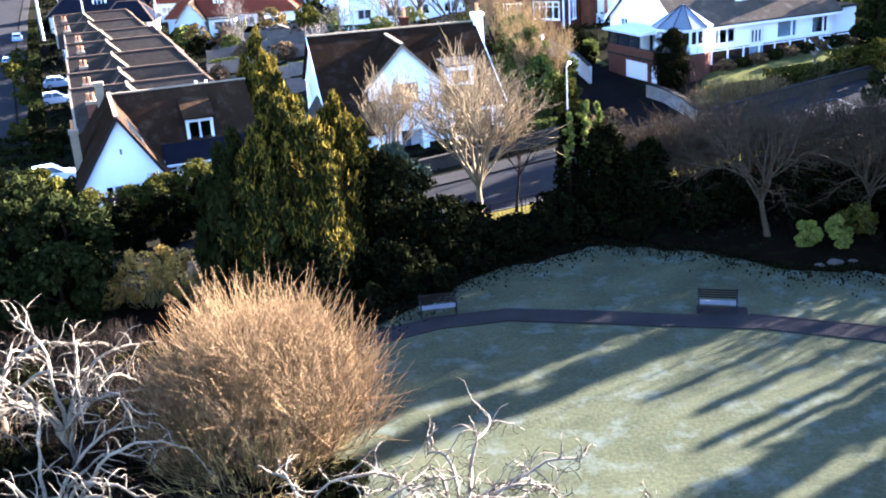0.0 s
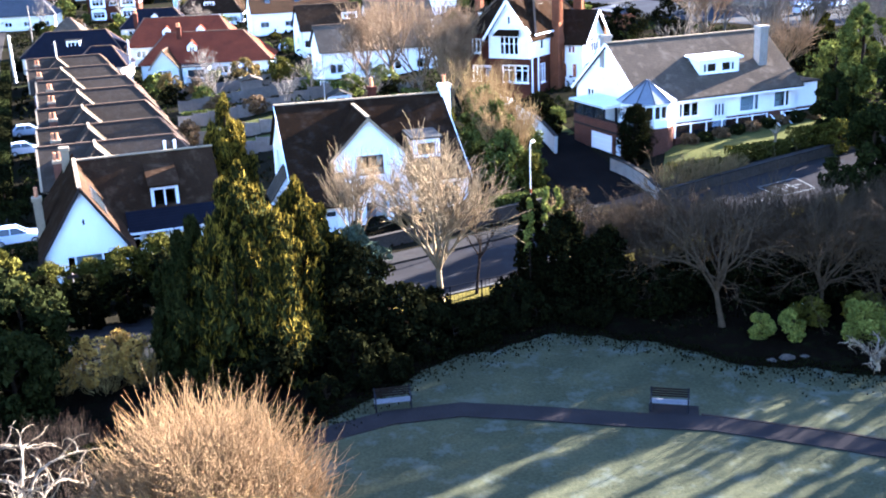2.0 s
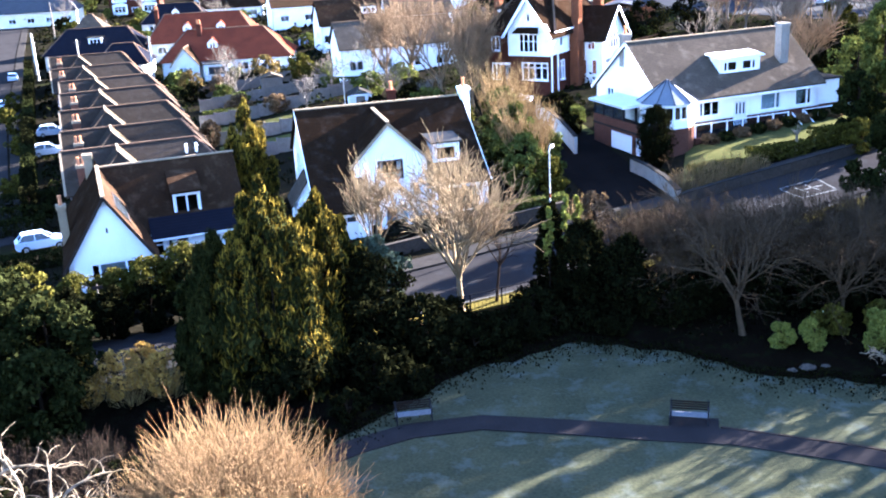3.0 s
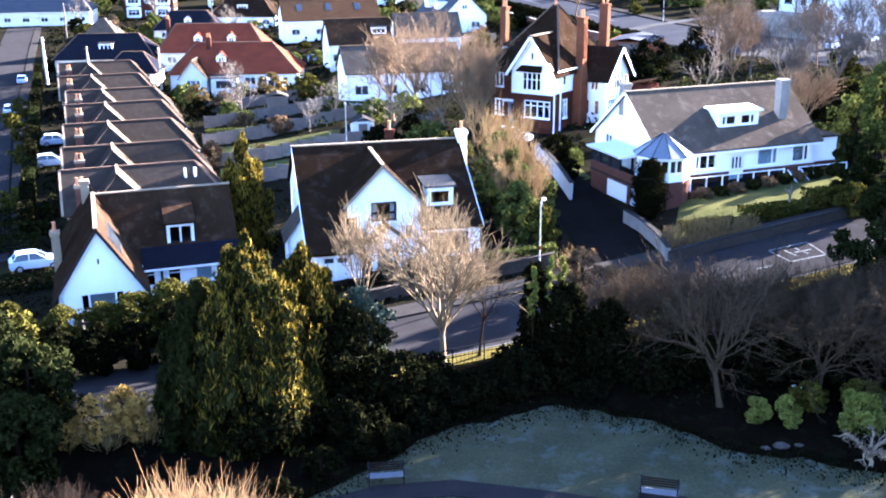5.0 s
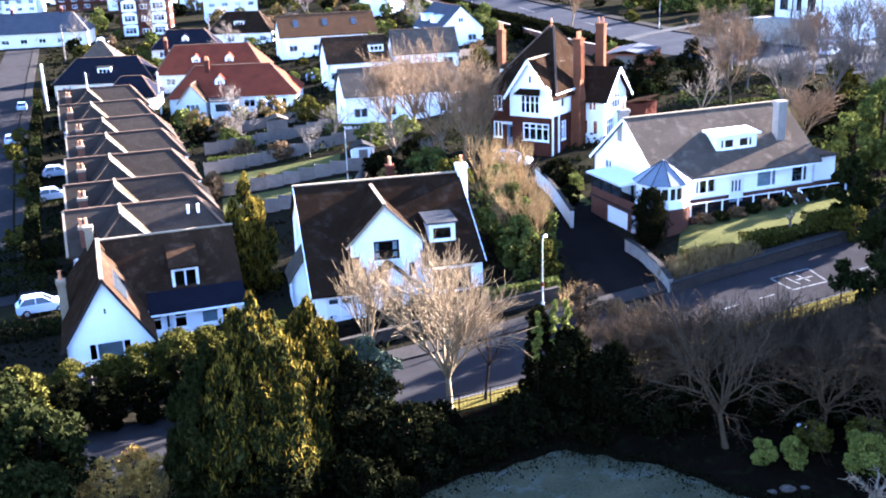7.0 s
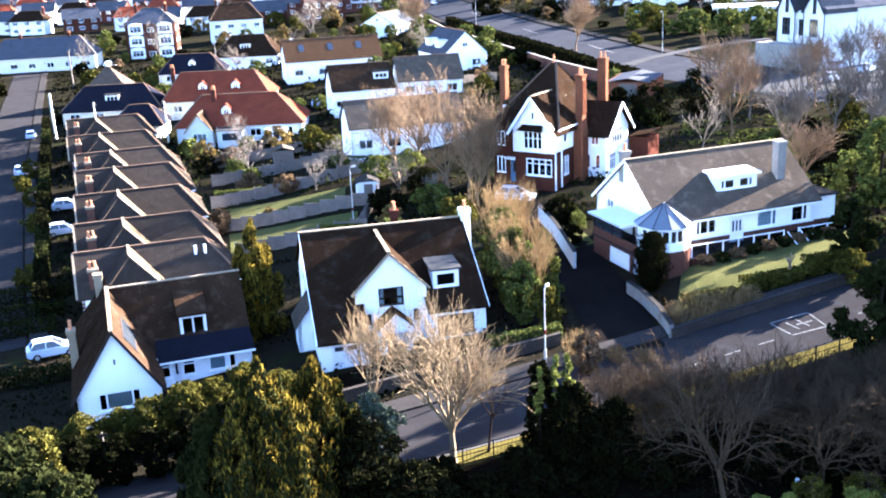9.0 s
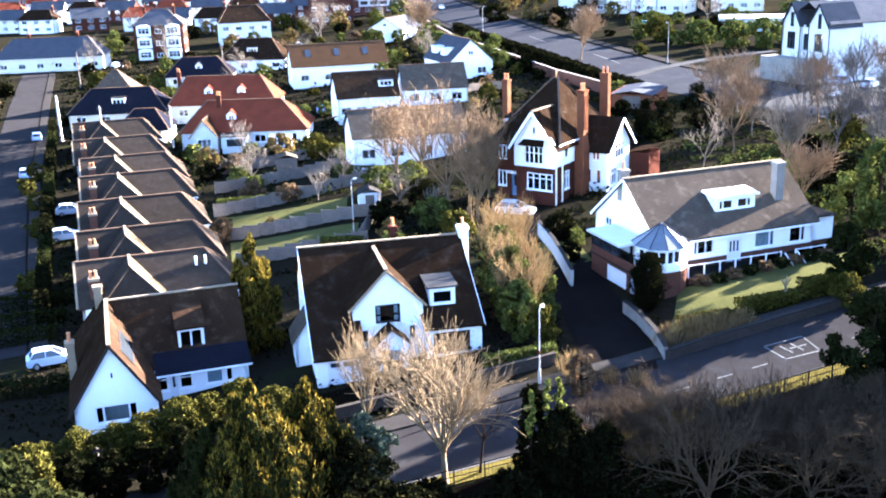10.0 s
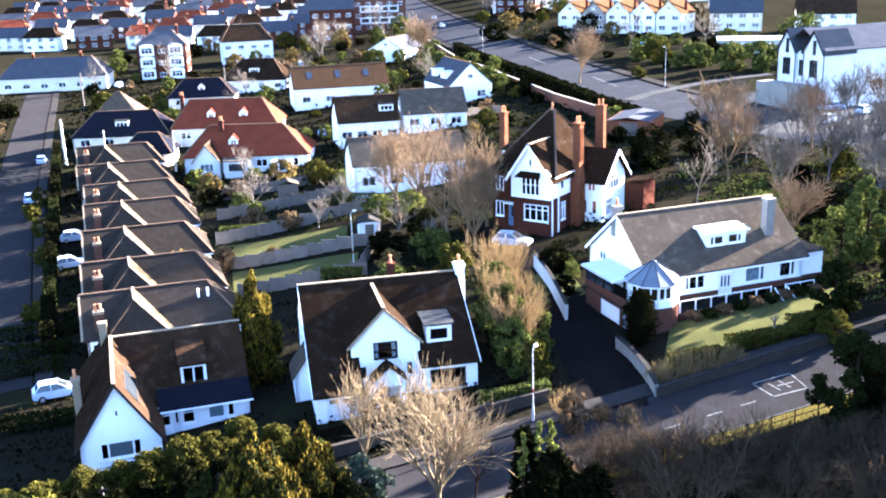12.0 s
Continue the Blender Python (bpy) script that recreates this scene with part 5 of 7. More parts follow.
# ---- the row of bungalows ----
def bungalow(x, y, z, k):
    r = thing("bungalow", x, y, z, 20, "white bungalow with weathered hipped roof and projecting front wing", "bungalow", "row of bungalows")
    P = lambda a, b, z0, z1: [(a, z0), (b, z0), (b, z1), (a, z1)]
    W = RENDER
    walled(r, face(-4.6, 0), P(0, 14.1, -0.6, 2.65), [(0.4, 1.2, 0.9, 2.1, 1), (9.0, 10.6, 0.9, 2.1, 2), (11.6, 13.4, 0.9, 2.1, 2)], W)
    walled(r, face(9.5, 0, 0, 90), P(0, 8.4, -0.6, 2.65), [(1.2, 2.6, 0.9, 2.1, 2), (5.4, 6.8, 0.9, 2.1, 2)], W, doors=[(3.5, 4.4, -0.1, 2.0, DOORW, 1)])
    wall(r, face(9.5, 8.4, 0, 180), P(0, 14.1, -0.6, 2.65), [], W)
    wall(r, face(-4.6, 8.4, 0, -90), [(0, -0.6), (8.4, -0.6), (8.4, 2.65), (4.2, 5.3), (0, 2.65)], [], BRICKB)
    hip_roof(r, -4.6, 9.5, 0, 8.4, 2.6, 5.7, 0.0, 2.8, TILE_BUNG)
    beam("verge_tiles", (-4.97, -0.35, 2.62), (-4.97, 4.2, 5.72), 0.2, 0.1, PALEV, r)
    # front wing, hipped towards the neighbour
    a, b, v0 = -3.2, 3.2, -2.4
    walled(r, face(a, v0), P(0, b - a, -0.6, 2.65), [(0.6, 2.8, 0.9, 2.2, 3), (3.9, 5.4, 0.9, 2.2, 2)], W)
    wall(r, face(b, v0 + 0.28, 0, 90), P(0, 2.2, -0.6, 2.65), [], W)
    wall(r, face(a, 0, 0, -90), P(0, 2.4, -0.6, 2.65), [], W)
    o = 0.35
    t = (0, 0.4, 5.85)
    e = (0, 4.3, 5.85)
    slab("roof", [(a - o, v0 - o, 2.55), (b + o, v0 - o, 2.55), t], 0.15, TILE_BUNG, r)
    slab("roof", [(b + o, v0 - o, 2.55), (b + o, 4.2, 2.55), e, t], 0.15, TILE_LIT, r, "wing slope with sunlight put into its cream tiles")
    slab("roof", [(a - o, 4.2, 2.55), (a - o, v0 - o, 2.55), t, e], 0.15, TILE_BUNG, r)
    # Sunny-side hip and wing ridge take a pale tone for sunlight
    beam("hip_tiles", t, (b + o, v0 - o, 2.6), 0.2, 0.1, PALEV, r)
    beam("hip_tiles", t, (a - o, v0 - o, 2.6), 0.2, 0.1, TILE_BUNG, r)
    beam("ridge_tiles", t, e, 0.24, 0.1, PALEV, r)
    chimney(r, -3.3, 0.7, 0.85, 0.6, 2.8, 5.0, BRICKB, 2, PALEV)
    boxes("gutter", [(3.6, 9.7, -0.47, -0.36, 2.4, 2.52)], UPVC, r)
    boxes("downpipe", [(9.38, 9.46, -0.1, -0.02, -0.6, 2.4)], UPVC, r)
    return r


APEX = [(-28.1, 89.8), (-32.4, 101.6), (-37.4, 115.4), (-42.6, 129.9), (-47.3, 142.7), (-54.3, 158.4), (-61.0, 176.0)]
first = bungalow(*APEX[0], -2.4, 0)
for k, (x, y) in enumerate(APEX[1:], 1):
    copy_thing(first, pose(x, y, -2.6 - 0.2 * k, 0, 0, 20))
for u in (6.0, 6.9):
    lathe("vent_pipe", [(0.13, 4.2), (0.13, 5.35), (0.16, 5.4)], UPVC, first, u, 2.6, 8, "white roof vent pipe")


# ---- further houses ----
FOOT = []


def villa(x, y, yaw, w, d, eave, rise, wm, rm, label, axis='u', hips=None, wins=4, storeys=1, dormers=0, stacks=((0.85, 0.5),), z=None, name="house", group="", side_wins=2, verge=None, dm=None, fm=None, flat_dormer=False, skylights=0, dorm_at=()):
    """A plain pitched house; its front corner stands at x, y."""
    a = radians(yaw)
    cx, cy = x + math.cos(a) * w / 2 - math.sin(a) * d / 2, y + math.sin(a) * w / 2 + math.cos(a) * d / 2
    r = thing(name, x, y, ground_z(cx, cy) + 0.05 if z is None else z, yaw, label, "house", group)
    zr = eave + rise
    FOOT.append((cx, cy, math.hypot(w, d) / 2))
    one = y > 225

    def openings(width, n):
        rows = []
        for s in range(storeys):
            z0 = 0.9 + s * (eave / storeys)
            for i in range(n):
                c = width * (i + 0.5) / n
                q = min(1.0, width / n * 0.36)
                rows.append((c - q, c + q, z0, min(z0 + 1.4, eave - 0.15), 2))
        return rows
    P = [(0, -0.8), (w, -0.8), (w, eave), (0, eave)]
    Q = [(0, -0.8), (d, -0.8), (d, eave), (0, eave)]
    gP = [(0, -0.8), (w, -0.8), (w, eave), (w / 2, zr - 0.15), (0, eave)]
    gQ = [(0, -0.8), (d, -0.8), (d, eave), (d / 2, zr - 0.15), (0, eave)]
    fw = openings(w, wins)
    if axis == 'v' and hips is None:
        fw = fw + [(w / 2 - 0.6, w / 2 + 0.6, eave + rise * 0.25, eave + rise * 0.25 + 1.0, 2)]
    walled(r, face(0, 0), gP if axis == 'v' and hips is None else P, fw, wm, fm=fm, one=one)
    walled(r, face(w, 0, 0, 90), gQ if axis == 'u' and hips is None else Q, openings(d, side_wins), wm, fm=fm, one=one)
    wall(r, face(w, d, 0, 180), gP if axis == 'v' and hips is None else P, [], wm)
    walled(r, face(0, d, 0, -90), gQ if axis == 'u' and hips is None else Q, openings(d, 1) if side_wins else [], wm, fm=fm, one=one)
    if hips is None:
        gable_roof(r, 0, w, 0, d, eave, zr, rm, axis, verge=verge)
    else:
        hip_roof(r, 0, w, 0, d, eave - 0.1, zr, hips[0], hips[1], rm)
    for i in range(dormers):
        c = dorm_at[i] if dorm_at else w * (i + 0.5) / dormers
        v = d * 0.17
        z0 = eave + rise * 0.34
        m = face(c - 0.8, v)
        if flat_dormer:
            walled(r, face(c - 1.3, v), [(0, z0 - 0.4), (2.6, z0 - 0.4), (2.6, z0 + 1.1), (0, z0 + 1.1)], [(0.15, 2.45, z0, z0 + 0.95, 3)], UPVC, th=0.12)
            slab("dormer_roof", [(c - 1.5, v - 0.2, z0 + 1.25), (c + 1.5, v - 0.2, z0 + 1.25), (c + 1.5, d * 0.45, z0 + 1.4), (c - 1.5, d * 0.45, z0 + 1.4)], 0.13, dm or PAVE, r)
            for e in (-1.3, 1.18):
                boxes("dormer_cheek", [(c + e, c + e + 0.12, v + 0.1, d * 0.42, z0 - 0.3, z0 + 1.15)], UPVC, r)
        else:
            walled(r, m, [(0, z0 - 0.4), (1.6, z0 - 0.4), (1.6, z0 + 0.9), (0.8, z0 + 1.6), (0, z0 + 0.9)], [(0.3, 1.3, z0, z0 + 0.85, 2)], UPVC, th=0.12)
            for s in (-1, 1):
                slab("dormer_roof", [(c, v - 0.2, z0 + 1.75), (c + s * 1.0, v - 0.2, z0 + 0.85), (c + s * 1.0, d * 0.4, z0 + 0.85), (c, d * 0.48, z0 + 1.75)], 0.1, rm, r)
    for i in range(skylights):
        c = w * (i + 0.6) / (skylights + 0.3)
        kk = rise / (d / 2)
        v0, v1 = d * 0.2, d * 0.36
        slab("skylight", [(c - 0.6, v0, eave + kk * v0 + 0.06), (c + 0.6, v0, eave + kk * v0 + 0.06), (c + 0.6, v1, eave + kk * v1 + 0.06), (c - 0.6, v1, eave + kk * v1 + 0.06)], 0.08, CARGLASS, r)
    for fu, fv in stacks:
        chimney(r, w * fu, d * fv, 0.75, 0.6, eave, zr + 0.9, BRICK, 2)
    return r


villa(-13.2, 140.0, 15, 16, 8.6, 4.1, 3.0, RENDER, TILE_GREY, "white house with brown tiled gable roof", wins=4, stacks=())
villa(-20.8, 183.0, 15, 11, 10, 4.1, 3.8, RENDER, TILE_BROWN, "white house with dark roof and box dormer", wins=4, stacks=(), dormers=1, flat_dormer=True, dorm_at=[9.0])
villa(-9.3, 185.5, 10, 11.5, 10, 3.3, 3.6, RENDER, TILE_GREY, "white house with grey-brown tiled roof", wins=3, stacks=())
villa(-38.0, 236.5, 15, 22, 12, 4.4, 4.2, RENDER, TILE_ORANGE, "white house with orange-brown roof and skylights", wins=4, stacks=(), skylights=3)
gh = villa(-1.8, 213.2, 22, 9.6, 15, 3.6, 4.4, RENDER, SLATE, "white gable-fronted house with slate roof and white dormers", axis='v', wins=2, stacks=())
for v in (4.0, 9.5):
    boxes("dormer", [(0.5, 2.6, v, v + 2.2, 4.6, 5.9)], UPVC, gh, "white box dormer")
    boxes("dormer_roof", [(0.3, 3.0, v - 0.15, v + 2.35, 5.9, 6.05)], PALER, gh)
rh = villa(-46.0, 171.5, 3, 21, 11, 3.0, 4.4, PALER, TILE_RED, "grey rendered house with red tiled hipped roof", hips=(4, 5), dormers=1, wins=4, stacks=((0.28, 0.4),), dorm_at=[8.2])
villa(-57, 203, 3, 21, 12, 3.2, 4.8, CREAM, TILE_RED, "cream house with red tiled roof and gabled dormers", hips=(3, 4), dormers=2, wins=4, stacks=((0.05, 0.5),), dorm_at=[7.5, 14])
gable_roof(rh, 2.0, 6.4, -2.4, 5.0, 2.7, 5.3, TILE_BROWN, 'v', verge=PALEV)
walled(rh, face(2.0, -2.4), [(0, -0.8), (4.4, -0.8), (4.4, 2.7), (2.2, 5.1), (0, 2.7)], [(1.0, 3.4, 0.8, 2.2, 3)], PALER)
wall(rh, face(6.4, -2.12, 0, 90), [(0, -0.8), (2.1, -0.8), (2.1, 2.7), (0, 2.7)], [], PALER)
boxes("extension", [(7.2, 11.4, -3.0, -0.02, -0.8, 2.5)], PALER, rh, "flat-roofed grey extension")
boxes("extension_roof", [(7.0, 11.6, -3.2, -0.02, 2.5, 2.66)], CARPARK, rh)
boxes("bay_glass", [(8.0, 10.6, -3.06, -3.01, 0.9, 2.1)], CARGLASS, rh)
boxes("conservatory_front", [(15.0, 18.6, -2.6, -0.02, -0.8, 2.3)], UPVC, rh, "white conservatory")
for u in (15.2, 16.4, 17.5):
    boxes("conservatory_pane", [(u, u + 0.95, -2.66, -2.61, 0.7, 2.1)], CARGLASS, rh)
villa(-77, 202, 6, 19, 11, 2.9, 4.2, CREAM, NAVY, "bungalow with dark slate roof and white dormer", hips=(4, 4), dormers=1, wins=4, stacks=(), flat_dormer=True)
villa(-61, 183, 6, 9, 8, 2.7, 3.2, CREAM, NAVY, "low extension house with dark roof", hips=(3, 3), wins=2, stacks=())
villa(-72, 252, 8, 16, 10, 2.9, 4.0, CREAM, NAVY, "dark-roofed bungalow with small dormer", hips=(4, 4), dormers=1, wins=3, stacks=())
villa(-64.5, 277, 2, 17, 12, 3.2, 5.0, RENDER, TILE_DARK, "white bungalow with dark hipped roof and dormer", hips=(5, 4), dormers=1, flat_dormer=True, wins=4, stacks=())
villa(-81.5, 226, 6, 10, 10, 3.0, 5.0, CREAM, TILE_GREY, "small house with steep pyramid roof", hips=(4.9, 4.9), wins=2, stacks=())
villa(-133, 293, 10, 30, 13, 4.0, 5.0, CREAM, SLATE, "long pale bungalow with slate hipped roof", hips=(5, 5), wins=6, stacks=((0.3, 0.5), (0.75, 0.5)))
bv = villa(-98, 311, 10, 14.5, 13, 10.6, 4.0, BRICK, SLATE, "three-storey red brick villa with white bay windows", hips=(5, 5), wins=3, storeys=3, stacks=((0.2, 0.5), (0.8, 0.5)))
for u in (1.0, 9.4):
    for k in range(3):
        z = 0.4 + 3.5 * k
        m = face(u, -0.7)
        walled(bv, m, [(0, z), (4.1, z), (4.1, z + 2.9), (2.9, z + 3.3), (1.2, z + 3.3), (0, z + 2.9)], [(0.4, 3.7, z + 0.6, z + 2.4, 3, 0.6)], RENDER, th=0.5, name="bay")
villa(-81, 347, 16, 17, 12, 7.4, 5.0, RENDER, TILE_BROWN, "white two-storey house with balcony", hips=(4, 4), wins=4, storeys=2, stacks=((0.15, 0.5),))
villa(-29, 318, -22, 12, 14, 3.4, 3.4, RENDER, SLATE, "small white gable-fronted house", axis='v', wins=2, stacks=())
villa(-60, 405, 8, 17, 14, 12.5, 5.5, BRICK, SLATE, "tall red brick terrace house", wins=4, storeys=3, stacks=((0.1, 0.5), (0.9, 0.5)))
tb_house = villa(-47, 436, 8, 22, 14, 14.0, 5.5, BRICKB, SLATE, "tall brick house with glazed bay front", wins=5, storeys=3, stacks=((0.5, 0.5),))
for z in (3.0, 7.6):
    boxes("bay_front", [(3, 19, -1.6, -0.02, z, z + 2.6)], PALER, tb_house, "glazed white bay front")
    for u in (3.6, 7.6, 11.6, 15.4):
        boxes("bay_glass", [(u, u + 3.0, -1.66, -1.61, z + 0.7, z + 2.2)], CARGLASS, tb_house)
for i in range(5):
    villa(30 + 6.9 * i, 334 - 4.4 * i, -32, 8.0, 11, 6.0, 3.6, (CREAM, STONE, CREAM, RENDER, CREAM)[i], TILE_ORANGE, "gable-fronted pale terrace house with tan tiled roof", axis='v', wins=2, storeys=2, stacks=((0.9, 0.5),), group="terrace beyond the main road")
villa(12, 425, -14, 16, 10, 5.6, 3.6, BRICK, TILE_BROWN, "brick house beyond the main road", wins=4, storeys=2)
villa(64, 262, -10, 18, 9, 3.2, 0.5, GREYR, BLIND, "low flat-roofed grey block", wins=4, stacks=())

villa(74, 318, -12, 15, 10, 5.4, 3.6, CREAM, SLATE, "pale house among hedges beyond the junction", wins=4, storeys=2)
villa(96, 306, -14, 16, 10, 5.4, 3.6, RENDER, TILE_BROWN, "white house among hedges beyond the junction", wins=4, storeys=2)
villa(60, 392, -8, 15, 10, 5.4, 3.6, BRICK, SLATE, "brick house beyond the terrace", wins=4, storeys=2)
villa(92, 400, -8, 16, 10, 5.4, 3.6, CREAM, TILE_DARK, "pale house on the far slope", wins=4, storeys=2)


def chapel():
    """White hall with two pointed front gables."""
    r = thing("hall", 62.4, 177.4, 5.2, -65, "white chapel-like hall with twin pointed gables and slate roof", "hall")
    P = lambda a, b, z0, z1: [(a, z0), (b, z0), (b, z1), (a, z1)]
    H = [[(0, -1), (4.4, -1), (4.4, 9.8), (2.2, 13.2), (0, 9.8)], [(6.4, -1), (11.2, -1), (11.2, 9.8), (8.8, 13.2), (6.4, 9.8)]]
    F = face(-11.2, 0, 0, 0)
    for poly, c in zip(H, (2.2, 8.8)):
        walled(r, F, poly, [(c - 1.0, c + 1.0, 5.5, 8.4, 3, 0.5), (c - 0.45, c + 0.45, 9.3, 11.7, 2, 0.5)], PALER, fm=SLATE)
    walled(r, face(-6.8, 0.4), P(0, 2.0, -1, 9.6), [(0.4, 1.6, 5.5, 8.2, 2, 0.5)], PALER, fm=SLATE)
    for a, b, c in ((0, 4.4, 2.2), (6.4, 11.2, 8.8)):
        for s, e in ((-1, a - 0.3), (1, b + 0.3)):
            lo = 13.4 - 3.5 / ((b - a) / 2) * abs(e - c)
            slab("roof", [(c - 11.2, -0.4, 13.4), (e - 11.2, -0.4, lo), (e - 11.2, 7, lo), (c - 11.2, 7, 13.4)], 0.14, SLATE, r)
            beam("bargeboard", (c - 11.2, -0.42, 13.3), (e - 11.2, -0.42, lo - 0.1), 0.06, 0.22, BLACKP, r)
    wall(r, face(0, 0, 0, 90), P(0.3, 19, -1, 10.2), [(12, 13.2, 2.4, 5.0)], PALER)
    window(r, face(0, 0, 0, 90), 12, 13.2, 2.4, 5.0, 2)
    wall(r, face(0, 19, 0, 180), P(0, 11.2, -1, 10.2), [], PALER)
    wall(r, face(-11.2, 19, 0, -90), P(0, 19, -1, 10.2), [], PALER)
    slab("roof", [(0.3, 0.2, 10.1), (0.3, 19.3, 10.1), (-5.6, 19.3, 13.6), (-5.6, 0.2, 13.6)], 0.16, SLATE, r)
    slab("roof", [(-11.5, 19.3, 10.1), (-11.5, 0.5, 10.1), (-5.6, 0.5, 13.6), (-5.6, 19.3, 13.6)], 0.16, SLATE, r)
    boxes("plinth", [(-12.5, -0.2, -3.5, -0.4, -2.5, 4.2)], STONE, r)
    for u in (0.06, -4.78, -6.86, -11.25):
        boxes("downpipe", [(u - 0.06, u + 0.06, -0.12, -0.01, -1, 10)], BLACKP, r)
    return r


chapel()

# the town going on into the distance
FAR = []
for (wm, rm) in ((CREAM, SLATE), (RENDER, TILE_DARK), (BRICK, SLATE), (RENDER, TILE_RED)):
    FAR.append((wm, rm))
srcs = {}
for i in range(120):
    row = i // 20
    x = -270 + (i % 20) * 19 + rnd(-4, 4)
    y = 390 + row * 44 + rnd(-8, 8) + 0.15 * abs(x)
    if abs(x - (-12 - (y - 420) * 0.13)) < 22 or y < 430 and x > -70:
        continue
    q = i % 4
    if q not in srcs:
        srcs[q] = villa(x, y, 8, 14, 9, 5.4, 3.6, FAR[q][0], FAR[q][1], "distant two-storey house with pitched roof", wins=3, storeys=2, hips=(3, 3) if q % 2 else None, group="distant town houses", side_wins=0, stacks=((0.9, 0.5),))
    else:
        FOOT.append((x + 6, y + 5, 9))
        copy_thing(srcs[q], pose(x, y, ground_z(x, y), 0, 0, rnd(-12, 20)))

# ---- street and park furniture ----
def bench(x, y, yaw):
    r = thing("park_bench", x, y, ground_z(x, y) + 0.02, yaw, "dark timber park bench on the frosted lawn edge", "bench", "park benches")
    for i in range(4):
        boxes("seat_slat", [(-0.85, 0.85, -0.23 + 0.12 * i, -0.13 + 0.12 * i, 0.42, 0.455)], FROSTW, r, bevel=0.006)
    for i in range(4):
        z = 0.53 + 0.1 * i
        boxes("back_slat", [(-0.85, 0.85, 0.27 + 0.03 * i, 0.3 + 0.03 * i, z, z + 0.08)], BENCHW, r, bevel=0.006)
    for u in (-0.8, 0.8):
        bm = bmesh.new()
        box(bm, u - 0.03, u + 0.03, -0.25, -0.17, 0, 0.66)
        box(bm, u - 0.03, u + 0.03, 0.22, 0.3, 0, 0.5)
        beam_bm(bm, (u, 0.26, 0.45), (u, 0.39, 0.95), 0.06, 0.07)
        box(bm, u - 0.035, u + 0.035, -0.28, 0.3, 0.64, 0.69)
        box(bm, u - 0.028, u + 0.028, -0.2, 0.25, 0.34, 0.4)
        part("end_frame", bm, BLACKP, r)
    return r


b1 = bench(11.15, 41.95, -14)
copy_thing(b1, pose(-1.05, 43.3, ground_z(-1, 43.3) + 0.02, 0, 0, 8))
strip("path_edging", [(12.4, 41.35), (15.2, 40.2), (17.6, 39.2), (21, 37.4), (30, 32.8)], 0.12, 0.1, DARKWOOD, "thin dark edging board along the park path", "edging", step=0.8, thick=0.14)
patch("bench_pad", [(10.1, 41.3), (12.2, 40.8), (12.5, 42.2), (10.4, 42.7)], 0.05, PATHM, "bare earth and slab under the bench", "paving", n=6)


def street_lamp(x, y, h, arm_yaw, label, m=None):
    r = thing("street_lamp", x, y, ground_z(x, y), arm_yaw, label, "street lamp")
    lathe("post", [(0.1, 0), (0.1, 1.1), (0.055, 1.2), (0.04, h - 0.2)], m or POSTW, r, n=10)
    bm = bmesh.new()
    for a, b in (((0, 0, h - 0.25), (0.12, 0, h - 0.05)), ((0.12, 0, h - 0.05), (0.35, 0, h + 0.02))):
        beam_bm(bm, a, b, 0.06, 0.06)
    part("arm", bm, m or POSTW, r)
    lathe("band", [(0.075, 2.3), (0.075, 2.6)], TILE_RED, r, n=10, label="red band round the post")
    bm = bmesh.new()
    vs = box(bm, 0.2, 0.62, -0.1, 0.1, h - 0.03, h + 0.1)
    for v in vs[4:]:
        v.co.y *= 0.6
    part("lantern", bm, m or POSTW, r)
    boxes("lens", [(0.25, 0.58, -0.08, 0.08, h - 0.07, h - 0.03)], LAMPC, r)
    return r


def notice_board(x, y, yaw):
    r = thing("notice_board", x, y, ground_z(x, y), yaw, "teal notice board on two posts beside the main road", "sign")
    for u in (-1.2, 1.2):
        boxes("post", [(u - 0.07, u + 0.07, -0.07, 0.07, 0, 3.4)], METALG, r)
    boxes("board", [(-1.7, 1.7, -0.13, -0.07, 1.4, 3.5)], TEAL, r)
    boxes("rim", [(-1.78, 1.78, -0.15, -0.05, 3.5, 3.6), (-1.78, 1.78, -0.15, -0.05, 1.3, 1.4)], UPVC, r)


notice_board(46.5, 262, -8)
street_lamp(7.65, 68.2, 5.75, 60, "pale steel street lamp at the pavement edge")
street_lamp(-9.6, 106.0, 7.0, 10, "slim street lamp beyond the cottage roof")
street_lamp(5.7, 278, 9.0, 0, "tall street lamp beside the main road")
street_lamp(42, 211, 8.0, 180, "tall street lamp at the junction")


def pole(x, y, h, r0, label, m=None, bars=1):
    r = thing("utility_pole", x, y, ground_z(x, y), 20, label, "pole")
    lathe("shaft", [(r0, 0), (r0 * 0.7, h)], m or POSTW, r, n=8)
    for k in range(bars):
        boxes("crossarm", [(-0.5, 0.5, -0.05, 0.05, h - 0.5 - 0.4 * k, h - 0.4 - 0.4 * k)], TIMBER, r)
    return r


pole(-74.5, 191, 8.6, 0.3, "pale sunlit utility pole beside the side street", bars=0)
pole(-62.5, 180, 8.0, 0.17, "pale pole among the bungalow gardens")
pole(-49.5, 178, 7.5, 0.17, "pale pole behind the bungalows")
pole(-68, 214, 8, 0.15, "timber utility pole among roofs", TIMBER)
pole(-97, 262, 9, 0.18, "timber utility pole beside the street", TIMBER)
pole(-60, 262, 9, 0.18, "timber utility pole among houses", TIMBER)


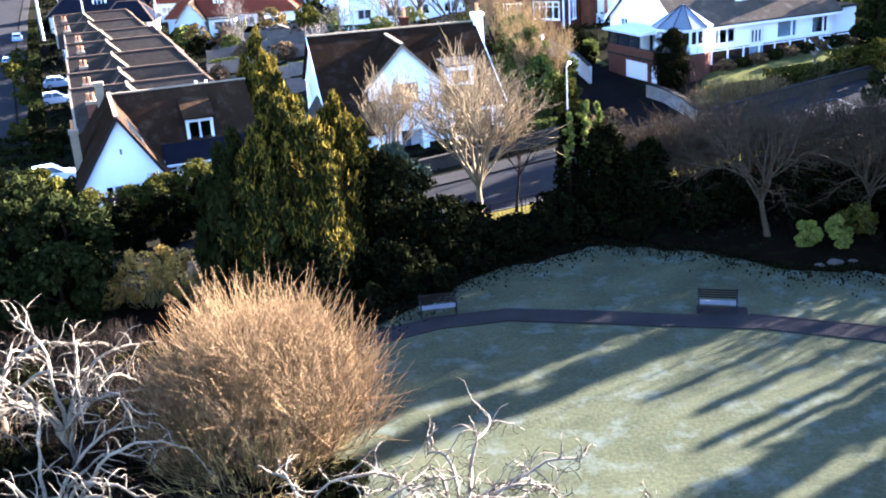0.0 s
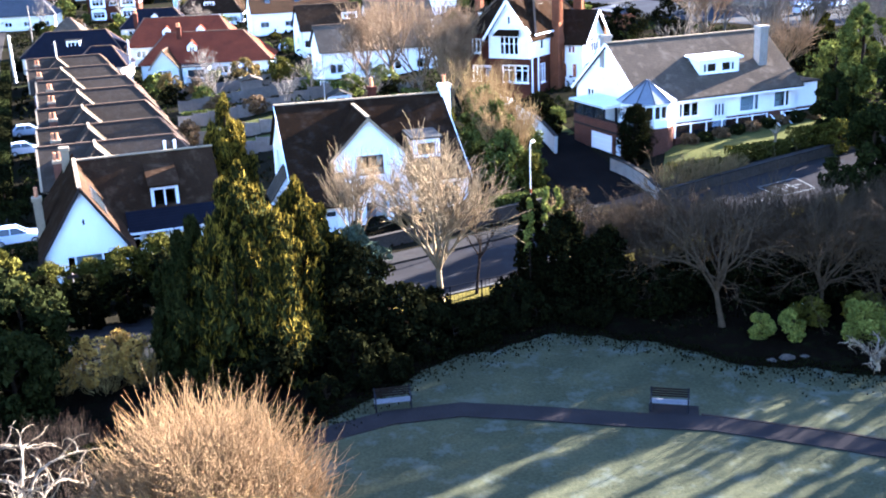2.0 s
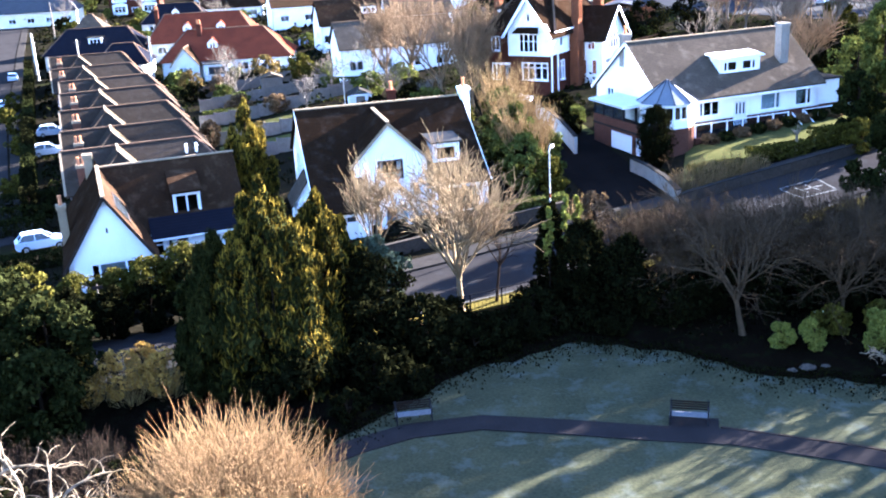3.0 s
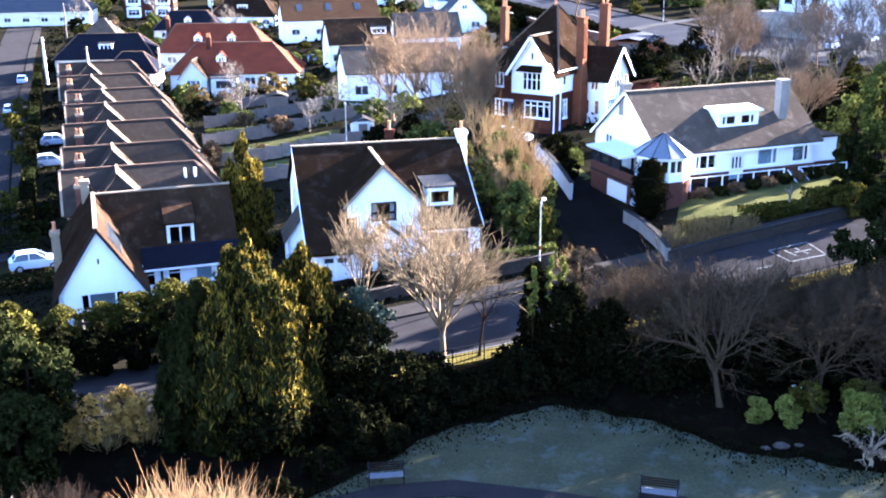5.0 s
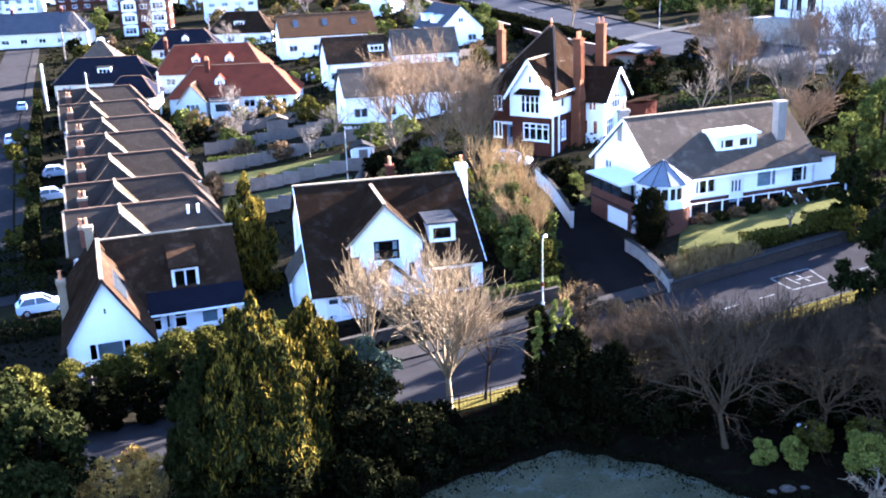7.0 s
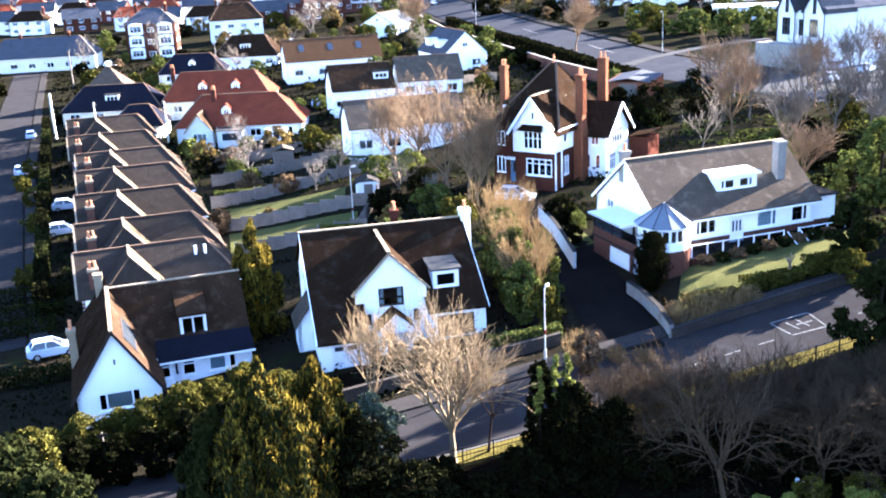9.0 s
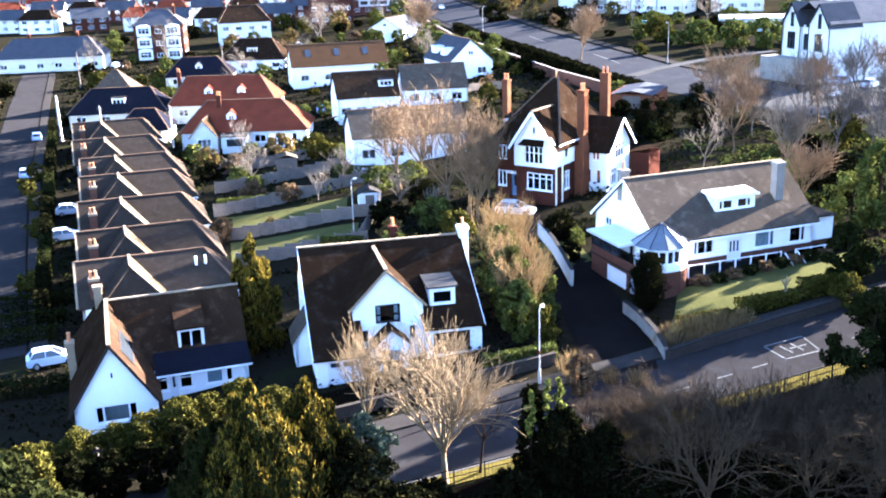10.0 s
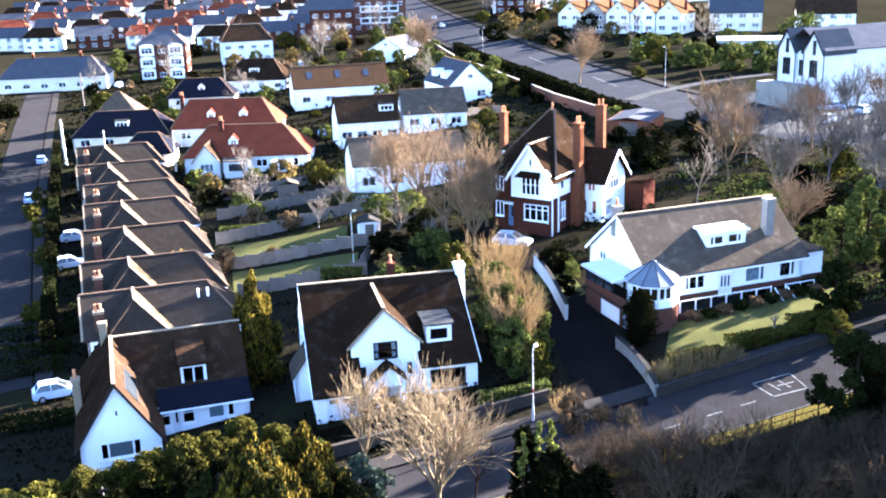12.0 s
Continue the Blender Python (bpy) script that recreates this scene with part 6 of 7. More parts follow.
def signpost(x, y):
    r = thing("street_sign", x, y, ground_z(x, y), 22, "thin dark post with a small plate", "sign")
    lathe("post", [(0.05, 0), (0.04, 3.4)], TIMBER, r, n=8)
    boxes("plate", [(-0.3, 0.3, -0.07, -0.05, 3.1, 3.3)], DARKWOOD, r)


def name_plate(x, y):
    r = thing("street_sign", x, y, ground_z(x, y), 22, "low pale name plate on two short legs", "sign")
    for u in (-0.35, 0.35):
        boxes("leg", [(u - 0.04, u + 0.04, -0.04, 0.04, 0, 0.9)], TIMBER, r)
    boxes("plate", [(-0.5, 0.5, -0.07, -0.045, 0.6, 0.9)], PALEV, r)


name_plate(-18.7, 51.2)
signpost(-19.2, 55.8)


def fence():
    r = thing("railing_fence", 0, 0, 0, 0, "low black post and rail fence beside the street", "fence")
    ss = np.arange(-18, 58, 2.0)
    for a in ss:
        x, y = street_pt(a, 50.65)
        z = ground_z(x, y)
        boxes("post", [(x - 0.04, x + 0.04, y - 0.04, y + 0.04, z - 0.1, z + 1.15)], BLACKP, r)
    for h in (1.08, 0.6):
        for a in ss[:-1]:
            (x, y), (u, v) = street_pt(a, 50.65), street_pt(a + 2, 50.65)
            beam("rail", (x, y, ground_z(x, y) + h), (u, v, ground_z(u, v) + h), 0.035, 0.05, BLACKP, r)
    bm = bmesh.new()
    for a in np.arange(-18, 56, 0.25):
        x, y = street_pt(a, 50.65)
        z = ground_z(x, y)
        box(bm, x - 0.009, x + 0.009, y - 0.009, y + 0.009, z + 0.08, z + 1.08)
    o = part("infill", bm, BLACKP, r)
    tagged(o, kind="stuff")
    return r


fence()


def low_wall(name, pts, h, th, material, label, cap=None):
    r = thing(name, 0, 0, 0, 0, label, "wall")
    bm, bc = bmesh.new(), bmesh.new()
    for (x, y), (u, v) in zip(pts, pts[1:]):
        n = max(1, int(math.hypot(u - x, v - y) / 2.5))
        for i in range(n):
            p = Vector((x + (u - x) * i / n, y + (v - y) * i / n, 0))
            q = Vector((x + (u - x) * (i + 1) / n, y + (v - y) * (i + 1) / n, 0))
            p.z, q.z = ground_z(p.x, p.y), ground_z(q.x, q.y)
            beam_bm(bm, p + Vector((0, 0, h / 2 - 0.2)), q + Vector((0, 0, h / 2 - 0.2)), th, h + 0.4)
            beam_bm(bc, p + Vector((0, 0, h + 0.04)), q + Vector((0, 0, h + 0.04)), th + 0.08, 0.08)
    part("wall_body", bm, material, r)
    part("coping", bc, cap or material, r)
    return r


low_wall("garden_wall", [(16.9, 70.8), (16.6, 74), (15.9, 77.5), (15.2, 80)], 1.0, 0.3, STONE, "curved pale stone wall beside the drive", PAVE)
low_wall("garden_wall", [(16.9, 70.8), (24, 74.0), (34, 78.5), (48, 85)], 0.7, 0.3, DARKWALL, "low stone front garden wall along the pavement", PAVE)
low_wall("garden_wall", [(9.6, 101), (10.6, 95), (11.2, 90), (11.6, 86.5)], 1.5, 0.25, GREYR, "grey rendered wall beside the drive", PAVE)
low_wall("garden_wall", [(-14, 61.5), (-6, 65), (4, 69.3), (9, 71.3)], 0.8, 0.25, DARKWALL, "low dark front garden wall before the cottage")
low_wall("garden_wall", [(19, 200), (10, 236), (-2, 285), (-12, 345)], 1.9, 0.4, BRICKB, "long brown wall beside the main road", STONE)
low_wall("garden_wall", [(27, 176), (19, 200)], 1.9, 0.4, BRICKB, "long brown wall beside the main road", STONE)


def panel_fence(pts, h, label):
    r = thing("timber_fence", 0, 0, 0, 0, label, "fence")
    for (x, y), (u, v) in zip(pts, pts[1:]):
        n = max(1, round(math.hypot(u - x, v - y) / 1.85))
        ang = math.degrees(math.atan2(v - y, u - x))
        for i in range(n):
            a, b = x + (u - x) * i / n, y + (v - y) * i / n
            L = math.hypot(u - x, v - y) / n
            z = ground_z(a, b)
            m = pose(a, b, z, 0, 0, ang)
            boxes("panel", [(0.06, L - 0.06, -0.02, 0.02, 0.1, h)], TIMBER, r, m=m)
            boxes("post", [(-0.06, 0.06, -0.06, 0.06, -0.2, h + 0.12)], TIMBER, r, m=m)
    return r


panel_fence([(-30, 127.4), (-11, 134)], 1.7, "weathered grey timber panel fence between gardens")
panel_fence([(-33, 140.5), (-16, 146)], 1.7, "weathered grey timber panel fence between gardens")
panel_fence([(-36, 153), (-22, 157)], 1.7, "weathered grey timber panel fence between gardens")
panel_fence([(-25.5, 115.6), (-9, 116.6)], 1.6, "dark timber panel fence between gardens")
panel_fence([(-22, 104.5), (-8, 105.2)], 1.6, "dark timber panel fence behind the cottage")
panel_fence([(-9, 105.2), (-8.0, 117), (-9, 128)], 1.6, "dark timber panel fence beside the lane")


def shed(x, y, yaw, w, d, h, wm, rm, label):
    r = thing("garden_shed", x, y, ground_z(x, y), yaw, label, "shed")
    boxes("wall", [(0, w, 0, d, -0.2, h)], wm, r)
    for s in (0, 1):
        slab("roof", [(w / 2, -0.15, h + 0.6), (w * s + (0.15 if s else -0.15), -0.15, h - 0.06), (w * s + (0.15 if s else -0.15), d + 0.15, h - 0.06), (w / 2, d + 0.15, h + 0.6)], 0.06, rm, r)
    boxes("door", [(w * 0.3, w * 0.7, -0.04, 0, 0, h * 0.9)], TIMBER, r)


panel_fence([(1.0, 197.2), (8.5, 195.8)], 1.6, "sunlit orange-brown timber fence behind a garden")
shed(-10.5, 119.5, 10, 2.6, 2.4, 2.0, BLIND, PAVE, "small pale garden shed by the lawn")
shed(-10.2, 84.2, 18, 1.8, 2.6, 2.0, UPVC, PAVE, "white garden outhouse behind the cottage")
shed(-26, 150, 14, 3, 2.4, 2.0, TIMBER, TILE_GREY, "timber garden shed behind the bungalows")
shed(24.5, 164, -22, 7, 10, 2.6, BRICKO, SLATE, "long brick outbuilding with blue-grey metal roof")


def car(x, y, yaw, m, label, z=None):
    r = thing("car", x, y, ground_z(x, y) + 0.05 if z is None else z, yaw, label, "car", "parked cars")
    prof = [(-2.05, 0.32), (-2.1, 0.62), (-2.02, 0.92), (-1.85, 0.98), (0.75, 0.98), (1.75, 0.82), (2.08, 0.66), (2.12, 0.4), (2.0, 0.28), (-1.9, 0.26)]
    bm = bmesh.new()
    L = [bm.verts.new((a, -0.84, b)) for a, b in prof]
    R = [bm.verts.new((a, 0.84, b)) for a, b in prof]
    bm.faces.new(L); bm.faces.new(R[::-1])
    for i in range(len(prof)):
        j = (i + 1) % len(prof)
        bm.faces.new((L[j], L[i], R[i], R[j]))
    bmesh.ops.recalc_face_normals(bm, faces=bm.faces[:])
    bmesh.ops.bevel(bm, geom=bm.edges[:], offset=0.06, segments=2, affect='EDGES')
    body = part("body", bm, m, r)
    cab = [(-1.8, 0.97), (-1.45, 1.42), (-0.9, 1.5), (0.1, 1.47), (0.85, 0.97)]
    bm = bmesh.new()
    L = [bm.verts.new((a, -0.78 + (b - 0.97) * 0.35, b)) for a, b in cab]
    R = [bm.verts.new((a, 0.78 - (b - 0.97) * 0.35, b)) for a, b in cab]
    bm.faces.new(L); bm.faces.new(R[::-1])
    for i in range(len(cab)):
        j = (i + 1) % len(cab)
        bm.faces.new((L[j], L[i], R[i], R[j]))
    bmesh.ops.recalc_face_normals(bm, faces=bm.faces[:])
    part("cabin", bm, CARGLASS, r, "dark glazed car cabin")
    slab("car_roof", [(-1.5, -0.6, 1.5), (-1.5, 0.6, 1.5), (-0.9, 0.6, 1.535), (0.12, 0.6, 1.51), (0.12, -0.6, 1.51), (-0.9, -0.6, 1.535)], 0.05, m, r)
    for s in (-1, 1):
        for a, b in (((-1.82, 0.98), (-1.42, 1.46)), ((0.86, 0.98), (0.1, 1.49)), ((-0.5, 0.98), (-0.5, 1.5))):
            beam("pillar", (a[0], s * 0.78, a[1]), (b[0], s * 0.61, b[1]), 0.07, 0.07, m, r)
    for u in (-1.3, 1.3):
        for s in (-0.78, 0.78):
            bm = bmesh.new()
            lathe_bm(bm, [(0.22, -0.1), (0.32, -0.08), (0.32, 0.08), (0.22, 0.1)], n=14)
            bm.transform(pose(u, s, 0.3, 90))
            w = part("wheel", bm, RUBBER, r)
            bm = bmesh.new()
            lathe_bm(bm, [(0.19, -0.115), (0.19, 0.115)], n=10)
            bm.transform(pose(u, s, 0.3, 90))
            part("rim", bm, METALG, w)
    for s in (-0.6, 0.6):
        boxes("headlight", [(1.98, 2.1, s - 0.16, s + 0.16, 0.62, 0.74)], LAMPC, r)
        boxes("tail_light", [(-2.1, -2.02, s - 0.12, s + 0.12, 0.68, 0.88)], POT, r)
    return r


c0 = car(-33.0, 82.0, 25, CAR_WHITE, "pale silver-blue hatchback parked beside the cottage")
car(7.6, 109.2, -20, CAR_SILVER, "silver-blue hatchback parked on the gravel")
c1 = car(-51.8, 136, 20, CAR_SILVER, "pale blue car parked beside a bungalow")
copy_thing(c1, pose(-47.6, 123.2, ground_z(-47.6, 123.2) + 0.05, 0, 0, 25))
copy_thing(c0, pose(-80.0, 193.0, ground_z(-80, 193) + 0.05, 0, 0, 110))
copy_thing(c0, pose(-69.0, 161.5, ground_z(-69, 161) + 0.05, 0, 0, 110))
copy_thing(c0, pose(-26.5, 200, ground_z(-26.5, 200) + 0.05, 0, 0, 100))
for x, y, a in ((-14, 452, 100), (-9, 405, 280), (-70, 318, 20), (-62, 322, 20), (-52, 330, 100), (-100, 300, 60), (60, 165, 40), (68, 172, 40), (76, 168, 30), (64, 176, 200)):
    copy_thing(c1 if x % 2 else c0, pose(x, y, ground_z(x, y) + 0.1, 0, 0, a))


def boulder(x, y, s, label):
    bm = bmesh.new()
    bmesh.ops.create_icosphere(bm, subdivisions=3, radius=1)
    for v in bm.verts:
        v.co *= 1 + 0.28 * noise.noise(v.co * 1.4 + Vector((x, y, 0)))
        v.co = Vector((v.co.x * s, v.co.y * s * 0.7, max(v.co.z, -0.3) * s * 0.5))
    o = obj_from("boulder", bm, DARKWALL)
    o.location = (x, y, ground_z(x, y) + 0.1 * s)
    tagged(o, label, "boulder")


boulder(18.0, 46.9, 0.42, "weathered grey boulder at the border edge")
boulder(18.9, 47.0, 0.24, "small grey stone at the border edge")
boulder(17.2, 46.7, 0.26, "small grey stone at the border edge")

# ---- plants, nearest first ----
twig_bush("coppiced_shrub", -6.9, 31.8, 6.1, 4.3, TWIG, "large coppiced shrub of sunlit russet bare twigs", stems=620, twigs=11, rad=0.025, spread=2.1)
twig_bush("coppiced_shrub", -7.3, 30.6, 3.6, 3.6, TWIGY, "yellow-stemmed lower shoots of a coppiced shrub", stems=260, twigs=6, rad=0.02)


def twisted(x, y, h, r, label, n=9):
    """A weeping contorted tree: pale limbs that rise, arch over and hang, in a tangle of fine twigs."""
    root = thing("contorted_tree", x, y, ground_z(x, y) - 0.05, 0, label, "tree", "contorted trees")
    tb, fine = Tubes(), Tubes()
    tb.add([Vector((0, 0, 0)), Vector((0.08, 0.05, h * 0.15)), Vector((-0.05, 0.1, h * 0.3))], [0.12, 0.1, 0.09], 8)
    for k in range(n):
        w = 2 * math.pi * k / n + rnd(-0.3, 0.3)
        out = Vector((math.cos(w), math.sin(w), 0))
        p, d = Vector((-0.05, 0.1, h * rnd(0.18, 0.3))), (out * 0.55 + Vector((0, 0, 1.3))).normalized()
        pts, rad, m = [p.copy()], [0.082], 13
        reach = r * rnd(1.35, 1.75)
        for i in range(m):
            d = (d + rvec() * 0.34 + out * 0.13 + Vector((0, 0, 0.20 - 0.60 * i / m))).normalized()
            p = p + d * (reach / m) * rnd(0.8, 1.2)
            if p.z > h: p.z = h - 0.05
            pts.append(p.copy()); rad.append(0.082 * (1 - 0.72 * i / m))
        tb.add(pts, rad, 6)
        for j in range(3, m + 1):
            for q in range(1):
                e = (rvec() * 0.9 + out * 0.7 + Vector((0, 0, 0.35))).normalized()
                a, c, rr = pts[j].copy(), [pts[j].copy()], [0.030]
                L = r * rnd(0.22, 0.5)
                for i in range(7):
                    e = (e + rvec() * 0.42 + Vector((0, 0, 0.16 - 0.5 * i / 7))).normalized()
                    a = a + e * (L / 7)
                    c.append(a.copy()); rr.append(0.030 * (1 - 0.72 * (i + 1) / 7))
                tb.add(c, rr, 4)
                for s in range(4):
                    b = c[1 + s]
                    e2 = (rvec() + Vector((0, 0, -0.25))).normalized()
                    t2 = [b]
                    for i in range(4):
                        e2 = (e2 + rvec() * 0.6 + Vector((0, 0, -0.1))).normalized()
                        t2.append(t2[-1] + e2 * L * 0.12)
                    fine.add(t2, [0.013, 0.011, 0.009, 0.007, 0.005], 3)
    tb.make("crown", BARKP, root)
    tagged(fine.make("twig_mass", BRAMBLE, root), kind="stuff")
    return root


twisted(-13.4, 31.0, 5.6, 3.4, "contorted weeping tree with pale sunlit limbs", 11)
twisted(-16.8, 33.5, 5.6, 3.0, "contorted weeping tree with pale sunlit limbs", 10)
twisted(-12.0, 26.0, 3.8, 2.8, "contorted weeping tree with pale sunlit limbs", 9)
twisted(-0.2, 25.0, 2.9, 3.3, "low contorted weeping tree with pale limbs on the lawn", 12)
twisted(-3.6, 23.5, 2.8, 2.6, "low contorted weeping tree with pale limbs", 9)
twisted(5.3, 22.8, 2.2, 1.7, "low contorted weeping tree with pale limbs on the lawn", 8)
twisted(21.6, 45.0, 1.9, 1.3, "small contorted shrub with silvery limbs at the bed edge", 8)
for i, (x, y, h, r) in enumerate(((-10.5, 27.5, 1.6, 1.8), (-15.5, 28, 1.8, 2.2), (-13, 35.5, 2.2, 2.2), (-5.5, 26.5, 1.3, 1.8), (-18, 38, 2.6, 2.4), (-9.8, 37.5, 2.0, 1.8), (-12.6, 31.5, 1.7, 2.6), (-16.5, 32.5, 1.9, 2.6), (-8.0, 27.8, 1.3, 1.8), (-2.6, 26.5, 1.1, 1.6), (-14.5, 39.0, 2.4, 2.2), (-19.5, 35.0, 2.4, 2.4))):
    twig_bush("undergrowth_shrub", x, y, h, r, BARKT if i % 4 == 3 else BRAMBLE, "low brown bramble undergrowth", stems=150, twigs=7, rad=0.015, spread=1.9)
for x, y, h, r in ((-13.6, 28.4, 1.2, 2.0), (-16.8, 30.6, 1.4, 2.0), (-14.4, 33.0, 1.6, 2.0), (-11.0, 31.6, 1.3, 1.6), (-10.4, 25.6, 1.0, 1.8), (-15.0, 30.2, 1.1, 1.8), (-11.4, 29.0, 0.9, 1.6), (-17.5, 36.0, 1.6, 2.0), (-12.5, 37.6, 1.5, 1.8), (-4.4, 29.2, 0.7, 1.3)):
    leafy("undergrowth_shrub", x, y, h, r, LEAF_DARK, "low dark evergreen scrub under bare limbs", n=4500, lumps=36, leaf=0.09, base=0.05, category="shrub", trunk_r=0.05)

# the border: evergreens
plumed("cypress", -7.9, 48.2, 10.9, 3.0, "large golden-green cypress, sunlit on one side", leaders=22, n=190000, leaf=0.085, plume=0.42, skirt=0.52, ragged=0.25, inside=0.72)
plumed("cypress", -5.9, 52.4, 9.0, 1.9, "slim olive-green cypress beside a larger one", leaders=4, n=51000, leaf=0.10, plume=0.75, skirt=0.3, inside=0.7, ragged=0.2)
# Dark cypress added to give the large one its shaded half
plumed("cypress", -10.4, 47.8, 8.4, 2.0, "dark cypress added as the shaded half of the larger one", leaders=6, n=51000, leaf=0.10, plume=0.62, skirt=0.45, inside=0.7, outer=LEAF_PINE, ragged=0.5)
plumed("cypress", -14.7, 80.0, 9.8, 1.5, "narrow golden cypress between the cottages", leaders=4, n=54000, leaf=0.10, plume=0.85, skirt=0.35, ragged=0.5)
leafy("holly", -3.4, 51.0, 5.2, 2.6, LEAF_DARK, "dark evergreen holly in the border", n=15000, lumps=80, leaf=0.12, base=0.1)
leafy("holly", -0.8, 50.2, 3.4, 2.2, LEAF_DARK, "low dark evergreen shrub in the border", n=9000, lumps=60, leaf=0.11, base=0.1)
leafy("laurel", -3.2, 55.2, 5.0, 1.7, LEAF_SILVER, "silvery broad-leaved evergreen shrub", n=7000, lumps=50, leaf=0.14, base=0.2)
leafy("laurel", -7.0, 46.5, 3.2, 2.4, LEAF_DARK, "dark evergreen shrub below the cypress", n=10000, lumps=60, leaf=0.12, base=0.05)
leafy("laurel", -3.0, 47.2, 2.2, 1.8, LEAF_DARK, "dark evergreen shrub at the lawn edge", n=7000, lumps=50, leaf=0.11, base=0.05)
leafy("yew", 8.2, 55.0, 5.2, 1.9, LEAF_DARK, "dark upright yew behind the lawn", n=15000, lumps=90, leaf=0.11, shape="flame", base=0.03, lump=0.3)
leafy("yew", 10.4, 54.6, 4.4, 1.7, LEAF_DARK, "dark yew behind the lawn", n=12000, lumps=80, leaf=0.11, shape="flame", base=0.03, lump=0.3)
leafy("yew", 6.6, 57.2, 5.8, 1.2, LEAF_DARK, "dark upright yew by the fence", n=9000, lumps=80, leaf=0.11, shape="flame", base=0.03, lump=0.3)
# Lime spires added in place of the sunlight on the yew tips
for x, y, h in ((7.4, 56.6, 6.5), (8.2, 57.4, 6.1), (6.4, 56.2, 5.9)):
    leafy("conifer_spire", x, y, h, 0.34, LEAF_LIME, "slim lime spire standing for sunlit yew tips", n=900, lumps=14, leaf=0.1, shape="flame", base=0.5, trunk_r=0.05, lump=0.6)
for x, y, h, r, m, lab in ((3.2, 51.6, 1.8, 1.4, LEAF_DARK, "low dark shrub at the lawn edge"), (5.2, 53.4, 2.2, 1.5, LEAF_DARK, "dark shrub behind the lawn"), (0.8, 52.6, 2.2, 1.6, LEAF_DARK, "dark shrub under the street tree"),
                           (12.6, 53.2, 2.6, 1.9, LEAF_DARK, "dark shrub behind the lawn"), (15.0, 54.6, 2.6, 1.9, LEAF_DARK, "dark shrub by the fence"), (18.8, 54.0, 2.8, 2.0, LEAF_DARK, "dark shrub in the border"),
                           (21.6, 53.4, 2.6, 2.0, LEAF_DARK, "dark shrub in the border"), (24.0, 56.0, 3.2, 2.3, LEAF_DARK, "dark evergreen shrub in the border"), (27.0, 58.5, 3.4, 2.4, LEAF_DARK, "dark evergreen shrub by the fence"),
                           (17.5, 49.6, 1.25, 0.75, LEAF_LIME, "rounded yellow-green shrub at the bed edge"), (19.1, 49.3, 1.45, 0.85, LEAF_LIME, "rounded yellow-green shrub at the bed edge"), (22.2, 48.2, 2.2, 1.25, LEAF_LIME, "sunlit yellow-green shrub at the bed edge"),
                           (24.0, 47.4, 2.4, 1.3, LEAF_SILVER, "sunlit grey-green shrub at the bed edge"), (20.6, 50.8, 1.5, 1.0, LEAF_HEDGE, "olive shrub in the border"), (23.2, 50.4, 1.8, 1.2, LEAF_HEDGE, "olive shrub in the border"),
                           (26.5, 50.5, 2.4, 1.8, LEAF_DARK, "dark shrub in the border"), (29.5, 52.5, 3.0, 2.2, LEAF_DARK, "dark shrub in the border")):
    leafy("shrub", x, y, h, r, m, lab, n=int((9000 if m in (LEAF_LIME, LEAF_SILVER) else 3400) * r), lumps=15 if m in (LEAF_LIME, LEAF_SILVER) else 60, lump=0.4 if m in (LEAF_LIME, LEAF_SILVER) else 0.24, leaf=0.055 if m in (LEAF_LIME, LEAF_SILVER) else 0.1, base=0.05, category="shrub", trunk_r=0.06)
# Dark shrubs added for the shade that swallows the lawn's far edge
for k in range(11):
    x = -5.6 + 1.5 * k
    leafy("edge_shrub", x, lawn_edge(x) + 0.9 + rnd(0, 0.5), rnd(0.8, 1.7), rnd(0.8, 1.25), LEAF_DARK, "low dark shrub added where the lawn edge falls into shade", n=3200, lumps=34, leaf=0.09, base=0.03, category="shrub", group="lawn edge shrubs", trunk_r=0.05)
def plant_tag(x, y, yaw):
    r = thing("plant_label", x, y, ground_z(x, y), yaw, "small white plant label on a stake in the border", "label", "plant labels")
    boxes("stake", [(-0.02, 0.02, -0.01, 0.01, 0, 0.45)], UPVC, r)
    boxes("plate", [(-0.11, 0.11, -0.025, -0.012, 0.38, 0.7)], UPVC, r)
    return r


tag = plant_tag(20.2, 52.3, 5)
copy_thing(tag, pose(20.6, 52.2, ground_z(20.6, 52.2), 0, 0, -20))
copy_thing(tag, pose(22.6, 56.0, ground_z(22.6, 56.0), 0, 0, 10))
# bare thicket behind the lawn
for x, y, h in ((11.0, 57.6, 4.4), (12.4, 56.2, 5.0), (13.8, 58.6, 4.4), (15.2, 56.8, 5.2), (17.2, 58.2, 4.6), (19.0, 56.0, 5.4), (20.6, 58.8, 4.2), (22.6, 57.2, 5.0), (24.6, 59.4, 4.0), (26.6, 57.4, 4.8), (29.0, 60.4, 4.0), (22.0, 54.2, 5.2), (25.6, 53.6, 5.2), (28.8, 55.4, 5.0)):
    bare_tree("bare_shrub_tree", x, y, h, 0.10, BARKM, "dark bare multi-stemmed shrub in the border", kids=(5, 5, 5, 3), stems=3, wild=0.5, up=0.1, spread=0.7, first=0.22, group="bare thicket", rmin=0.009)
for x, y, h, r in ((16.0, 51.0, 8.2, 0.17), (21.4, 51.6, 6.8, 0.13), (26.4, 50.4, 7.0, 0.14)):
    bare_tree("bare_border_tree", x, y, h, r, BARKM, "grey-brown bare tree with forking limbs at the lawn edge", kids=(7, 5, 5, 4), wild=0.62, up=0.05, spread=0.85, first=0.3, lean=(-0.16, 0.05), rmin=0.008)
